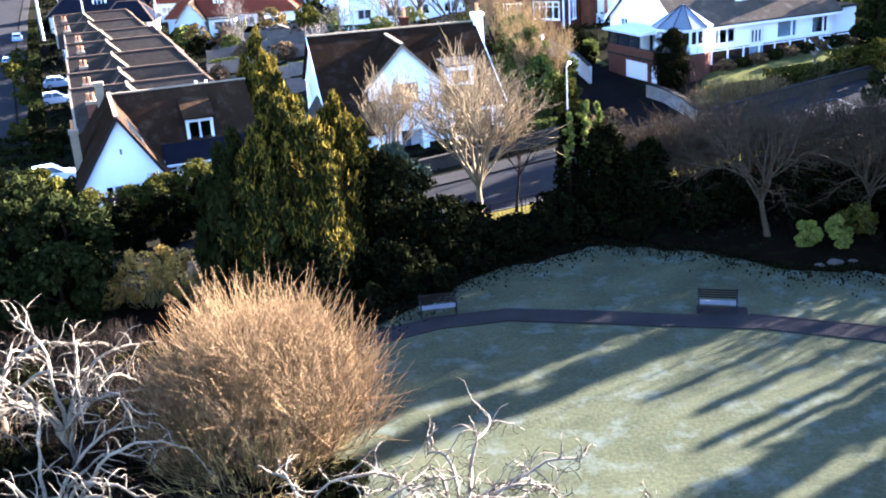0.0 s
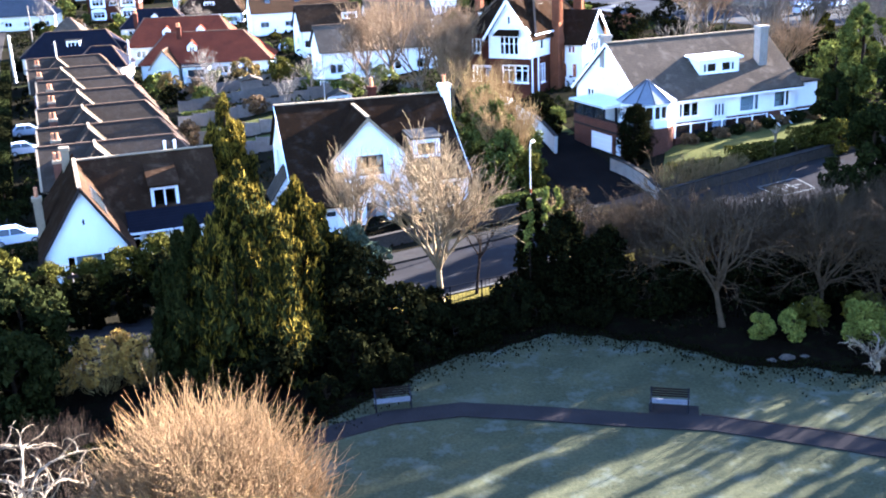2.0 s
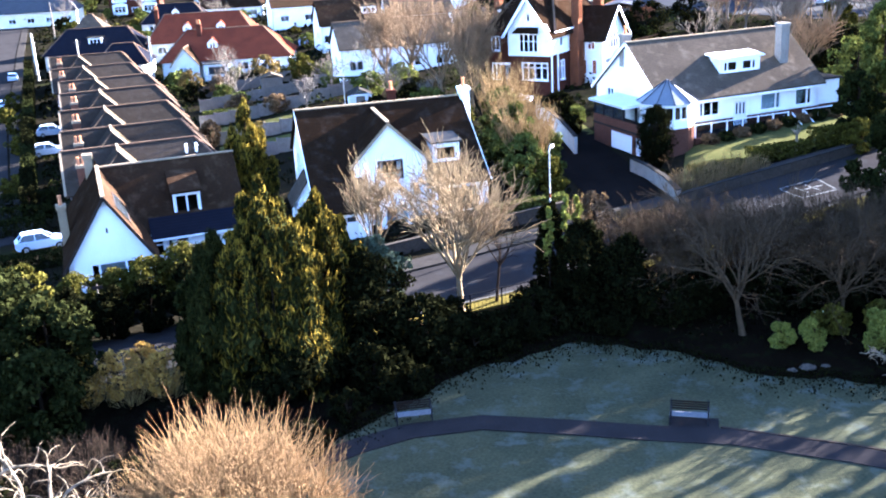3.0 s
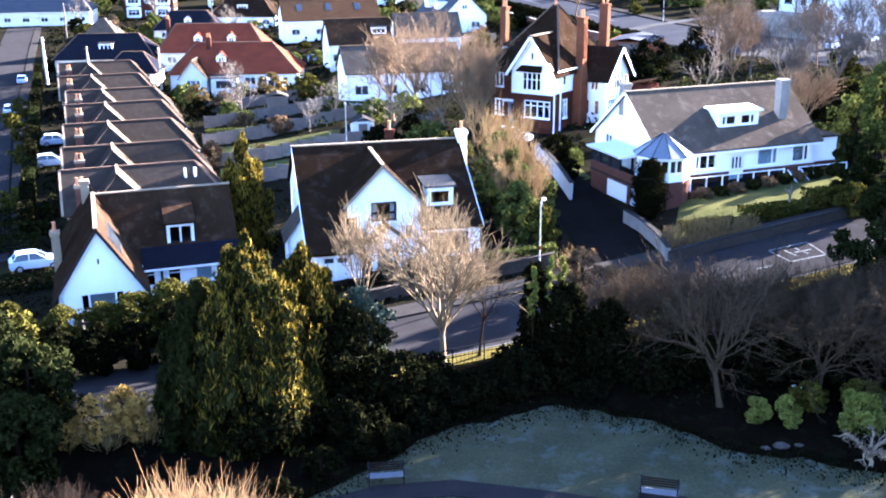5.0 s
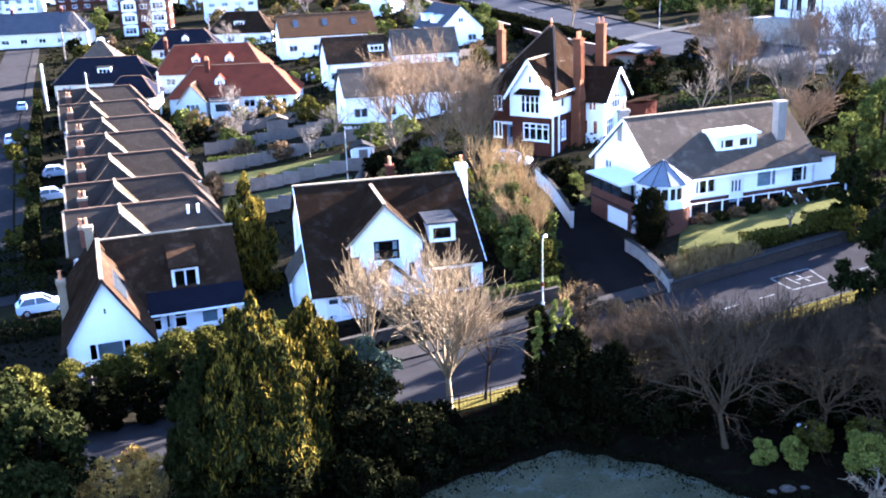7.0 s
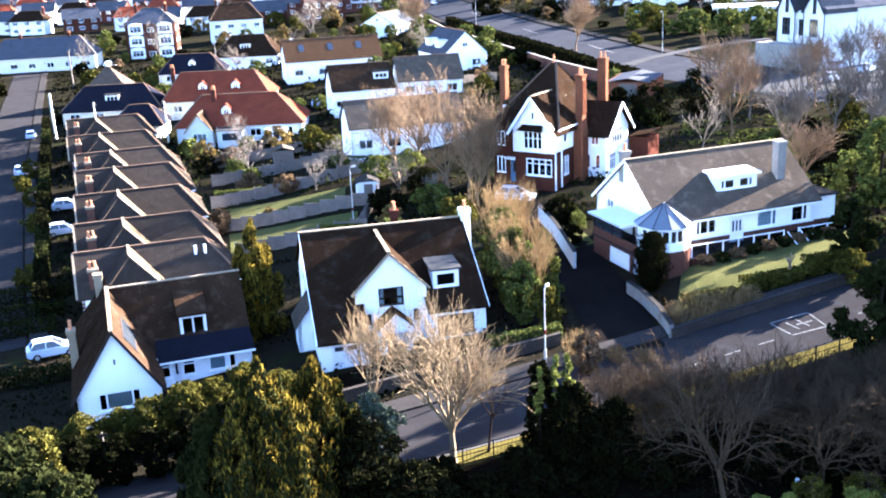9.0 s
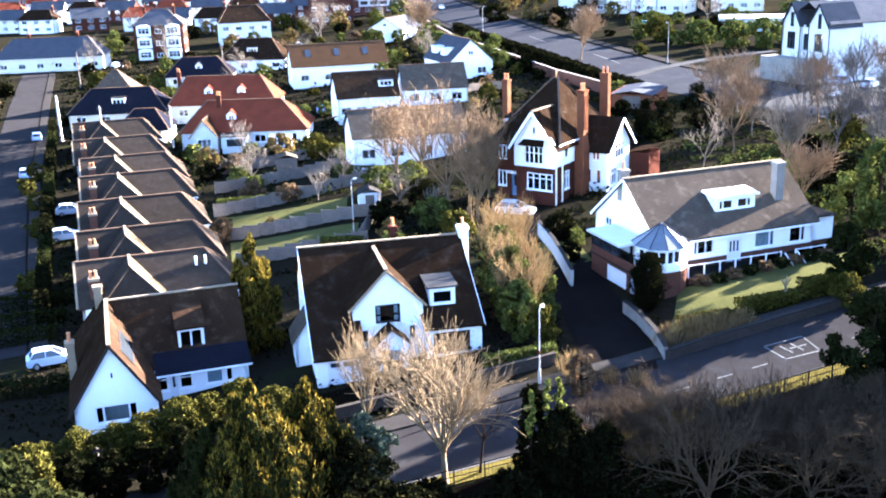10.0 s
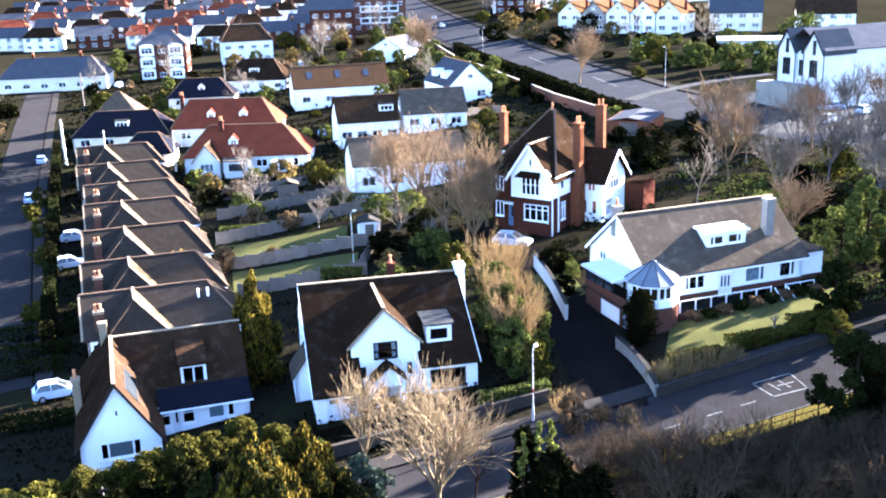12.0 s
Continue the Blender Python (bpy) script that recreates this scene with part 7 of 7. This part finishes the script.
for x, y, h, r in ((17.6, 72.6, 2.2, 1.3), (19.4, 73.2, 2.6, 1.5), (21.4, 74.0, 2.3, 1.4), (23.4, 75.0, 1.7, 1.1), (15.4, 64.5, 0.8, 0.6), (10.0, 69.0, 2.3, 1.3), (9.4, 60.0, 2.2, 1.2), (12.6, 68.2, 1.2, 1.0), (14.4, 67.8, 1.1, 1.0)):
    twig_bush("bare_shrub", x, y, h, r, TWIGO, "pale bare twiggy shrub beside the street", stems=80, twigs=6, rad=0.024, spread=1.5)
leafy("beech_shrub", 10.4, 66.4, 3.0, 1.2, LEAF_BROWN, "shrub with brown winter leaves by the lamp", n=6000, lumps=40, leaf=0.07, base=0.05, category="shrub")
# street trees
bare_tree("street_tree", 1.3, 56.2, 8.1, 0.22, BARKS, "pale sunlit bare street tree by the fence", kids=(9, 6, 5, 4), wild=0.42, up=0.09, spread=0.56, first=0.27, rmin=0.014, lean=(-0.02, 0))
bare_tree("street_tree", 3.4, 57.3, 5.4, 0.09, BARKD, "thin dark bare tree by the fence", kids=(4, 4, 3), first=0.45)
bare_tree("street_tree", -3.8, 61.2, 7.2, 0.13, BARKS, "small pale bare street tree", kids=(6, 5, 5, 4), wild=0.3, up=0.16, spread=0.4, first=0.28, rmin=0.012)
# hedges before the first cottage
for x, y, h, r in ((-17.8, 60.6, 3.4, 1.6), (-15.8, 61.8, 3.6, 1.7), (-19.6, 60.0, 3.0, 1.4), (-14.2, 63.0, 3.2, 1.5), (-24.6, 58.6, 2.4, 1.4), (-26.6, 57.6, 2.4, 1.4), (-12.6, 64.6, 3.4, 1.4), (-21.6, 59.0, 3.2, 1.6), (-23.2, 57.8, 2.8, 1.5), (-10.4, 64.4, 2.8, 1.3)):
    leafy("hedge", x, y, h, r, LEAF_HEDGE, "clipped olive-green hedge before the cottage", n=20000, lumps=110, leaf=0.065, base=0.02, category="hedge", trunk_r=0.07)
for x, y, h, r in ((-18.4, 46.2, 5.6, 2.5), (-21.8, 48.2, 6.4, 3.0), (-17.6, 42.6, 4.4, 2.3), (-21.0, 42.5, 5.0, 2.6)):
    leafy("bay_tree", x, y, h, r, LEAF_PINE, "dense dark evergreen tree at the park edge", n=16000, lumps=90, leaf=0.12, base=0.05)
leafy("bay_tree", -20.8, 50.2, 6.2, 1.4, LEAF_HEDGE, "sunlit yellow-green evergreen at the park edge", n=12000, lumps=80, leaf=0.09, base=0.2)
for x, y, h, r in ((-13.6, 47.2, 2.4, 1.2), (-15.4, 46.6, 2.7, 1.3), (-17.2, 46.6, 2.2, 1.1), (-14.8, 48.6, 2.2, 1.1)):
    leafy("golden_shrub", x, y, h, r, LEAF_GOLD_LIT, "straw-gold winter shrub, low sun put into its leaves", n=4200, lumps=34, leaf=0.06, base=0.15, category="shrub", trunk_r=0.05)
    twig_bush("golden_twigs", x + 0.3, y, h, r, TWIGY, "straw-gold bare twigs in low sun", stems=70, twigs=6, rad=0.012)
# dark shrubs added along the park side of the street to hide its sunlit asphalt
for k in range(12):
    x = -34 + 2.15 * k
    if k in (8, 9, 10):
        continue
    y = (50.0 + 0.398 * x) / 0.917 + rnd(-0.5, 0.5)
    leafy("boundary_shrub", x, y, rnd(2.6, 3.5) + (1.0 if k > 5 else 0), rnd(1.4, 1.8), (LEAF_DARK, LEAF_DARK, LEAF_PINE)[k % 3], "dark evergreen shrub added to hide the bright street", n=7000, lumps=44, leaf=0.11, base=0.04, category="shrub", group="boundary shrubs", trunk_r=0.07)
# More shrubs added across the street to cover and shade the asphalt
for k in range(8):
    x = -22.5 + 2.0 * k
    leafy("boundary_shrub", x, (58.4 + 0.398 * x) / 0.917, rnd(3.0, 3.6), 1.35, LEAF_DARK, "dark evergreen shrub added to hide and shade the street", n=6000, lumps=40, leaf=0.1, base=0.04, category="shrub", group="boundary shrubs", trunk_r=0.06)
# beside the drive
for x, y, h, r, m in ((6.6, 75.6, 4.6, 1.6, LEAF_IVY), (5.8, 79.4, 6.0, 1.9, LEAF_IVY), (5.4, 83.6, 6.4, 2.0, LEAF_IVY), (8.2, 74.0, 3.4, 1.2, LEAF_HEDGE), (8.6, 79, 4.0, 1.4, LEAF_IVY)):
    leafy("ivy_hedge", x, y, h, r, m, "overgrown ivy-clad hedge beside the drive", n=9000, lumps=60, leaf=0.11, base=0.03, category="hedge")
for x, y, h in ((6.4, 80.5, 7.6), (7.0, 77.5, 6.6), (5.2, 85.0, 8.4), (6.0, 88, 7.6)):
    bare_tree("hedge_tree", x, y, h * 0.86, 0.1, TWIGO, "golden-tan bare stems rising from the ivy hedge", kids=(5, 4, 4, 3), stems=3, wild=0.22, up=0.26, spread=0.5, first=0.4)
    leafy("hedge_tree_foliage", x - 0.3, y + 0.5, h * 0.72, 1.5, LEAF_HEDGE, "sunlit golden-green ivy in the hedge", n=8000, lumps=60, leaf=0.11, base=0.1, shape="column", category="tree")
leafy("clipped_bush", 16.9, 79.6, 4.7, 1.45, LEAF_DARK, "tall rounded dark bush before the conservatory", n=40000, lumps=240, leaf=0.05, base=0.08, category="bush", lump=0.3)
leafy("clipped_bush", 11.6, 98.8, 2.6, 1.7, LEAF_DARK, "rounded dark bush beside the drive", n=9000, lumps=60, leaf=0.09, base=0.02, category="bush")
leafy("clipped_bush", 12.0, 92.5, 1.8, 1.0, LEAF_DARK, "small dark bush beside the lawn", n=5000, lumps=40, leaf=0.08, base=0.02, category="bush")
for (x0, y0), (x1, y1), h in (((18.6, 74.6), (23.0, 76.4), 1.0), ((23.4, 76.6), (28.4, 78.7), 1.15), ((28.8, 78.9), (33.6, 80.9), 1.5)):
    hedge_row(x0, y0, x1, y1, h, 1.3, LEAF_HEDGE, "rough olive hedge below the terrace lawn", n=7000, leaf=0.08)
for k in range(9):
    u, v = -4.6 + 1.55 * k, -1.25
    x, y = 25.85 + u * 0.927 - v * 0.375, 85.95 + u * 0.375 + v * 0.927
    leafy("terrace_shrub", x, y, rnd(0.6, 0.95), 0.8, (LEAF_BROWN, LEAF_PINE)[k % 2], "low winter shrub against the terrace wall", n=3000, lumps=36, leaf=0.07, base=0.03, category="shrub", group="terrace planting", trunk_r=0.05)
# evergreens on the sunny side
for x, y, h, r, m in ((28.8, 64.0, 7.4, 2.7, LEAF_PINE), (40.0, 93.5, 8.5, 2.4, LEAF_IVY), (33.6, 67.6, 7.0, 2.7, LEAF_PINE), (36.2, 67.6, 7.0, 2.4, LEAF_PINE), (31.0, 62.6, 5.6, 2.6, LEAF_DARK), (32.8, 80.4, 5.2, 2.0, LEAF_PINE), (40.0, 85.0, 6.0, 2.0, LEAF_PINE)):
    leafy("pine", x, y, h, r, m, "spreading dark pine beside the street", n=20000, lumps=46, leaf=0.12, base=0.14, trunk_r=0.2, lump=0.24)
leafy("shrub", 32.0, 77.6, 2.4, 1.5, LEAF_HEDGE, "sunlit yellow-green shrub beside the street", n=6000, lumps=40, leaf=0.1, base=0.05, category="shrub")
# behind the houses
bare_tree("garden_tree", -3.4, 126.5, 11.5, 0.26, BARKT, "tall bare brown tree with ivied foot", kids=(6, 5, 5, 3), spread=0.6, up=0.16, first=0.32, rmin=0.02)
bare_tree("garden_tree", 0.4, 114.5, 10.5, 0.2, BARKT, "bare brown garden tree beside the lane", kids=(6, 5, 5, 3), spread=0.6, up=0.14, first=0.28, rmin=0.018)
bare_tree("garden_tree", 3.6, 108.5, 8.5, 0.18, BARKT, "bare brown garden tree beside the lane", kids=(6, 5, 5, 3), spread=0.6, up=0.14, first=0.25, rmin=0.018)
bare_tree("garden_tree", 2.6, 112, 10.0, 0.22, BARKT, "bare brown garden tree beside the lane", kids=(6, 5, 4, 4), spread=0.6, up=0.14, first=0.3, rmin=0.02)
bare_tree("garden_tree", -6.2, 127.5, 9.5, 0.2, BARKT, "bare brown tree in a garden", kids=(6, 5, 5, 4), spread=0.6, up=0.16, first=0.34, rmin=0.02)
bare_tree("garden_tree", 5.0, 118, 9.0, 0.2, BARKT, "bare brown garden tree by the tall house", kids=(6, 5, 4, 4), spread=0.65, up=0.12, first=0.3, rmin=0.02)
for x, y, h, r, m, lab in ((-4.6, 125.6, 3.6, 2.0, LEAF_LIME, "sunlit ivy at the foot of bare trees"), (-3.0, 119, 2.6, 2.4, LEAF_DARK, "dark garden shrub by the lane"), (-6.5, 112, 2.4, 2.2, LEAF_DARK, "dark evergreen garden shrub by the lane"),
                           (-1.0, 108, 3.0, 2.4, LEAF_IVY, "garden shrub behind the cottage"), (1.2, 101, 3.2, 2.4, LEAF_HEDGE, "sunlit garden shrub behind the cottage"), (-2.5, 96, 2.6, 2.2, LEAF_DARK, "dark garden shrub behind the cottage"),
                           (27.5, 140, 5.5, 3.2, LEAF_DARK, "dark rounded evergreen near the tall house"), (34.5, 146, 6.0, 2.8, LEAF_DARK, "dark rounded evergreen near the main road"), (21.5, 137, 4, 2.6, LEAF_DARK, "dark evergreen by outbuildings"),
                           (-20.5, 117.0, 1.6, 1.1, LEAF_GOLD, "straw-coloured shrub on the garden lawn"), (-26.0, 115, 3.0, 1.3, LEAF_BROWN, "brown garden shrub by the bungalow"), (-21, 131, 2.2, 1.8, LEAF_BROWN, "tan winter shrub in a garden"),
                           (-26, 133, 2.6, 2.0, LEAF_BROWN, "tan garden shrub by the fence"), (-38, 157, 3.6, 1.8, LEAF_GOLD, "golden conifer before the red-roofed house"), (-36, 150, 2.6, 2.0, LEAF_DARK, "dark evergreen garden shrub by the lane"),
                           (-27, 158, 4.2, 2.4, LEAF_GOLD, "tan bushy tree in a garden"), (-32.5, 152, 3.0, 2.0, LEAF_BROWN, "tan winter shrub in a garden"), (-21.5, 157, 3.6, 2.2, LEAF_HEDGE, "olive-green garden shrub by a house")):
    leafy("garden_shrub", x, y, h, r, m, lab, n=int(2200 * r), lumps=40, leaf=0.13, base=0.05, category="shrub", trunk_r=0.07)
for x0, y0, x1, y1, h in ((-43, 87, -35.5, 89.5, 1.5), (-44, 91.5, -36.5, 94, 1.5), (-45.5, 97, -38, 99.5, 1.5), (-35, 74, -28, 76, 1.3)):
    hedge_row(x0, y0, x1, y1, h, 1.2, LEAF_PINE, "long clipped garden hedge beside the cottage drive")
for x0, y0, x1, y1 in ((-13, 104.6, -8.5, 104.9), (-30, 129, -18, 133), (3.8, 70.0, 9.0, 72.2), (-13, 62.4, -7, 65.1), (12.4, 101, 13.2, 96), (-16, 138.5, -7, 137.5)):
    hedge_row(x0, y0, x1, y1, 1.3, 1.0, LEAF_IVY, "rough garden hedge of dark leaves")
for x, y, h, r in ( (-44, 104, 2.0, 1.8), (-52, 126, 2.2, 1.8), (-58, 140, 2.4, 1.8), (-64, 150, 2.2, 1.6), (-66, 158, 3.0, 1.4)):
    leafy("garden_hedge", x, y, h, r, LEAF_HEDGE, "garden hedge beside the bungalows", n=4200, lumps=40, leaf=0.11, base=0.02, category="hedge", trunk_r=0.06)
# Hedges added along the side street so that their shadows cover it
for k in range(9):
    q = 8 + 12.5 * k
    x, y = -35.6 - 0.385 * q * 0.93, 86 + q * 0.93
    hedge_row(x, y, x - 4.2, y + 10.8, 2.7 + 0.25 * (k % 3), 1.3, (LEAF_DARK, LEAF_PINE, LEAF_DARK)[k % 3], "tall dark hedge added to shade the side street", n=6000, leaf=0.12)
# woods on the sunny side
for i in range(30):
    x, y = 38 + (i % 6) * 7.5 + rnd(-3, 3), 100 + (i // 6) * 13 + rnd(-4, 4) + (i % 6) * 2
    bare_tree("woodland_tree", x, y, rnd(6.4, 9.0), 0.16, BARKT if i % 4 == 0 else BARK, "grey bare woodland tree", kids=(6, 5, 5, 4), spread=0.62, up=0.14, first=0.3, rmin=0.022, group="bare woodland")
for i in range(24):
    x, y = 36 + (i % 6) * 7 + rnd(-3, 3), 92 + (i // 6) * 10 + rnd(-5, 5) + (i % 6) * 2
    if -0.57 * x + 0.82 * y < 56:
        continue
    leafy("woodland_shrub", x, y, rnd(2.6, 5.0), rnd(1.8, 3.0), (LEAF_IVY, LEAF_DARK, LEAF_HEDGE)[i % 3], "ivy-clad evergreen undergrowth among bare trees", n=4200, lumps=40, leaf=0.15, base=0.03, category="shrub", group="woodland undergrowth")
# unseen trees added beyond the lawn to throw the long shadows
for x, y, h, r in ((41.5, 61.5, 16, 1.2), (39.6, 63.2, 16, 1.3), (39.2, 65.4, 16.5, 1.3), (37.0, 65.0, 15, 1.4), (41.0, 69.2, 17, 1.6), (38.8, 69.6, 16, 1.4), (36.5, 70.5, 14, 1.5), (42.0, 72.2, 14, 1.5), (41.0, 50.2, 14, 1.25), (43, 48.5, 14, 0.9), (43.0, 86.8, 13, 1.2), (44.5, 90.4, 13, 1.0)):
    leafy("park_tree", x, y, h, r, LEAF_PINE, "unseen dark evergreen added to throw a long shadow", n=7000, lumps=90, leaf=0.2, base=0.04, lump=0.5, shape="column")
for x, y, h in ((47, 60, 10), (44, 57.2, 9), (38.5, 53.2, 8), (36.5, 55.5, 9), (56, 62, 10), (38, 40, 8), (49, 76, 10)):
    bare_tree("park_tree", x, y, h, 0.16, BARKD, "unseen bare tree added to dapple the sunlight", kids=(5, 4, 4, 3), spread=0.6, up=0.14, first=0.2, rmin=0.022)
# Slim unseen columns of leaves that only cut shadow streaks
for q, x, h, r in ((17.2, 38, 11, 0.3), (19.4, 36, 10, 0.22), (20.2, 40, 12, 0.32), (21.9, 41, 12, 0.34), (23.7, 40, 12, 0.28), (14.2, 38, 9, 0.3), (12.6, 40, 10, 0.25), (10.6, 39, 10, 0.3)):
    leafy("poplar", x, (q + 0.57 * x) / 0.82, h, r, LEAF_PINE, "slim unseen tree added to streak the lawn with shadow", n=2200, lumps=50, leaf=0.14, base=0.1, lump=0.55, shape="column", trunk_r=0.12)
# far green
for (x0, y0), (x1, y1) in (((31.0, 173), (26.0, 192)), ((25.6, 193), (20.4, 216)), ((20.2, 217), (14.0, 243)), ((13.6, 244), (6.4, 274)), ((6.2, 275), (-2, 315))):
    hedge_row(x0, y0, x1, y1, 2.3, 2.4, LEAF_DARK, "tall dark hedge beside the main road", n=9000, leaf=0.2)
# Lime strip added for the yellow-lit top of the dark hedge
hedge_row(21.6, 222, 14.5, 250, 1.0, 1.4, LEAF_LIME, "low lime hedge standing for the sunlit top of the dark hedge", n=3000, leaf=0.14)
bare_tree("pollard", 27.6, 78.8, 2.4, 0.16, BARKP, "small pale pollarded tree on the front lawn", kids=(4, 3), first=0.6, spread=0.8)
bare_tree("roadside_tree", 26, 224, 10, 0.2, BARKT, "bare rounded tree beside the main road", kids=(7, 6, 5, 4), spread=0.6, first=0.3, rmin=0.03)
bare_tree("roadside_tree", -12, 292, 11, 0.2, BARKT, "bare brown tree near the main road", kids=(7, 6, 5, 3), spread=0.6, first=0.3, rmin=0.04)
for x, y, h, r in ((13, 215, 2.6, 3), (9, 228, 2.6, 3), (6, 242, 2.8, 3), (2, 256, 2.8, 3), (-2, 270, 3, 3.2), (-6, 284, 3.2, 3.2), (-26, 305, 5, 4), (-90, 318, 9, 5), (-118, 300, 5, 4), (-92, 262, 3.5, 3), (47, 250, 5, 4), (54, 240, 5, 4), (60, 232, 5.5, 4), (66, 228, 6, 4), (48, 264, 5, 4), (76, 236, 6, 4), (-62, 300, 5, 4), (-44, 300, 4, 3.5), (-112, 250, 3, 3), (10, 330, 5, 5), (40, 330, 6, 5), (70, 330, 7, 6), (90, 280, 7, 6), (-150, 300, 6, 5)):
    leafy("roadside_bush", x, y, h, r, (LEAF_IVY, LEAF_DARK, LEAF_HEDGE)[int(abs(x)) % 3], "dense bushes beside the road", n=3600, lumps=40, leaf=0.3, base=0.02, category="bush", group="roadside bushes")

# shrubs and small trees filling the gardens of the town
PROTO = [leafy("garden_bush", -31.5, 100 + 4 * k, 1.6 + 0.3 * k, 1.3 + 0.12 * k, m, lab, n=1500, lumps=34, leaf=0.17, base=0.03, category="bush", group="town garden planting", trunk_r=0.06)
         for k, (m, lab) in enumerate(((LEAF_DARK, "dark evergreen bush in a town garden"), (LEAF_HEDGE, "olive hedge bush in a town garden"), (LEAF_BROWN, "brown winter bush in a town garden"), (LEAF_IVY, "ivy-green bush in a town garden"), (LEAF_GOLD, "straw-coloured bush in a town garden")))]
PROTO += [bare_tree("garden_tree", -14 + 5 * k, 133 + 4 * k, 5.0 + k, 0.1, BARK, "small bare tree in a town garden", kids=(4, 4, 3, 3), spread=0.7, first=0.3, rmin=0.02, group="town garden planting") for k in range(2)]
count = 0
for i in range(2200):
    x, y = rnd(-120, 75), 95 + 330 * rnd(0, 1) ** 1.3
    ok = all((x - a) ** 2 + (y - b) ** 2 > (c + 0.5) ** 2 for a, b, c in FOOT)
    s = (y - 92) / 11.9
    rx = -29.4 - 4.5 * s
    ok = ok and not (rx - 9 < x < rx + 13 and y < 192)                 # the bungalow row
    side = -40 - 0.385 * (y - 84)
    ok = ok and abs(x - side) > 7                                     # the side street
    mx = 44 - (y - 180) * (0.42 if y < 240 else 0.24) if y < 240 else 20 - (y - 260) * 0.19
    ok = ok and abs(x - mx) > 13 and not (y < 120 and x > 0) and not (x > 30 and y < 200) and not (-27 < x < -9 and 104 < y < 128)
    ok = ok and not (7 < y - 110 < 20 and 2 < x < 26) and not (x > 55 and y < 215)
    if not ok:
        continue
    count += 1
    if count > 340:
        break
    o = copy_thing(PROTO[(0, 1, 2, 3, 0, 5, 0, 3, 1, 0, 6, 3, 4, 0, 3, 1)[i % 16]], pose(x, y, ground_z(x, y) - 0.05, 0, 0, rnd(0, 360)))
    k = rnd(0.7, 1.4) * (1 + max(0, y - 200) / 260)
    o.scale = (k, k, k * rnd(0.8, 1.2))

# low cover over the gardens and the border
def off_roads(x, y):
    n = -0.398 * x + 0.917 * y
    if 50.9 < n < 60.4 and y < 110:
        return False
    dx = 13.5 - max(0, y - 78) * 0.16
    if 68 < y < 119 and abs(x - dx) < 3.4:
        return False
    if abs(x + 40 + 0.385 * (y - 84)) < 6.5 and y > 80:
        return False
    mx = float(np.interp(y, [150, 180, 205, 240, 285, 350, 420], [62, 44, 34, 25, 14, 2, -10]))
    if y > 150 and abs(x - mx) < 13:
        return False
    if any((x - a) ** 2 + (y - b) ** 2 < (c * 0.6) ** 2 for a, b, c in FOOT):
        return False
    if (-27 < x < -9 and 105 < y < 128) or (17.5 < x < 37 and 74.5 < y < 90):
        return False
    return True


def cover(name, material, label, x0, x1, y0, y1, n, leaf, top):
    p = RNG.uniform(0, 1, (n, 2)) * np.array([x1 - x0, y1 - y0]) + np.array([x0, y0])
    d = np.array([noise.noise((a * 0.22, b * 0.22, 5.0)) for a, b in p])
    keep = [i for i in range(n) if d[i] > -0.1 and off_roads(*p[i]) and (p[i][1] > lawn_edge(p[i][0]) + 0.3)]
    q = np.array([(p[i][0], p[i][1], ground_z(*p[i]) + 0.02 + abs(d[i]) * top * RNG.uniform(0, 1)) for i in keep])
    o = leaf_mesh(name, q, leaf, material, None)
    tagged(o, label, "ground cover", kind="stuff")


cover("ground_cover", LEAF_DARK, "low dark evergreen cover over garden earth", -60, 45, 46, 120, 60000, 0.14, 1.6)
cover("leaf_litter", LITTER, "scattered brown leaf litter and dead stems", -60, 45, 40, 120, 45000, 0.07, 0.5)
cover("garden_cover", LEAF_PINE, "rough garden growth between the houses", -50, 80, 95, 190, 60000, 0.2, 2.2)
cover("town_planting", LEAF_DARK, "hedges and rough planting between the town houses", -130, 30, 150, 330, 60000, 0.34, 3.6)
cover("woodland_floor", LEAF_IVY, "ivy and bramble under the bare trees", 30, 85, 85, 138, 36000, 0.16, 2.4)

# dark leaves added in place of shade, thinning out over the lawn's edge
edge = []
for i in range(9000):
    x = float(RNG.uniform(-5.5, 24))
    y = lawn_edge(x) + 0.5 - abs(float(RNG.normal())) * 1.25
    edge.append((x, y, ground_z(x, y) + 0.07 + 0.03 * float(RNG.uniform(0, 1))))
tagged(leaf_mesh("edge_litter", edge, 0.05, LEAF_DARK, None, (0, 0, 2.0)), "dark leaves added to fade the lawn edge into shade", "ground cover", kind="stuff")
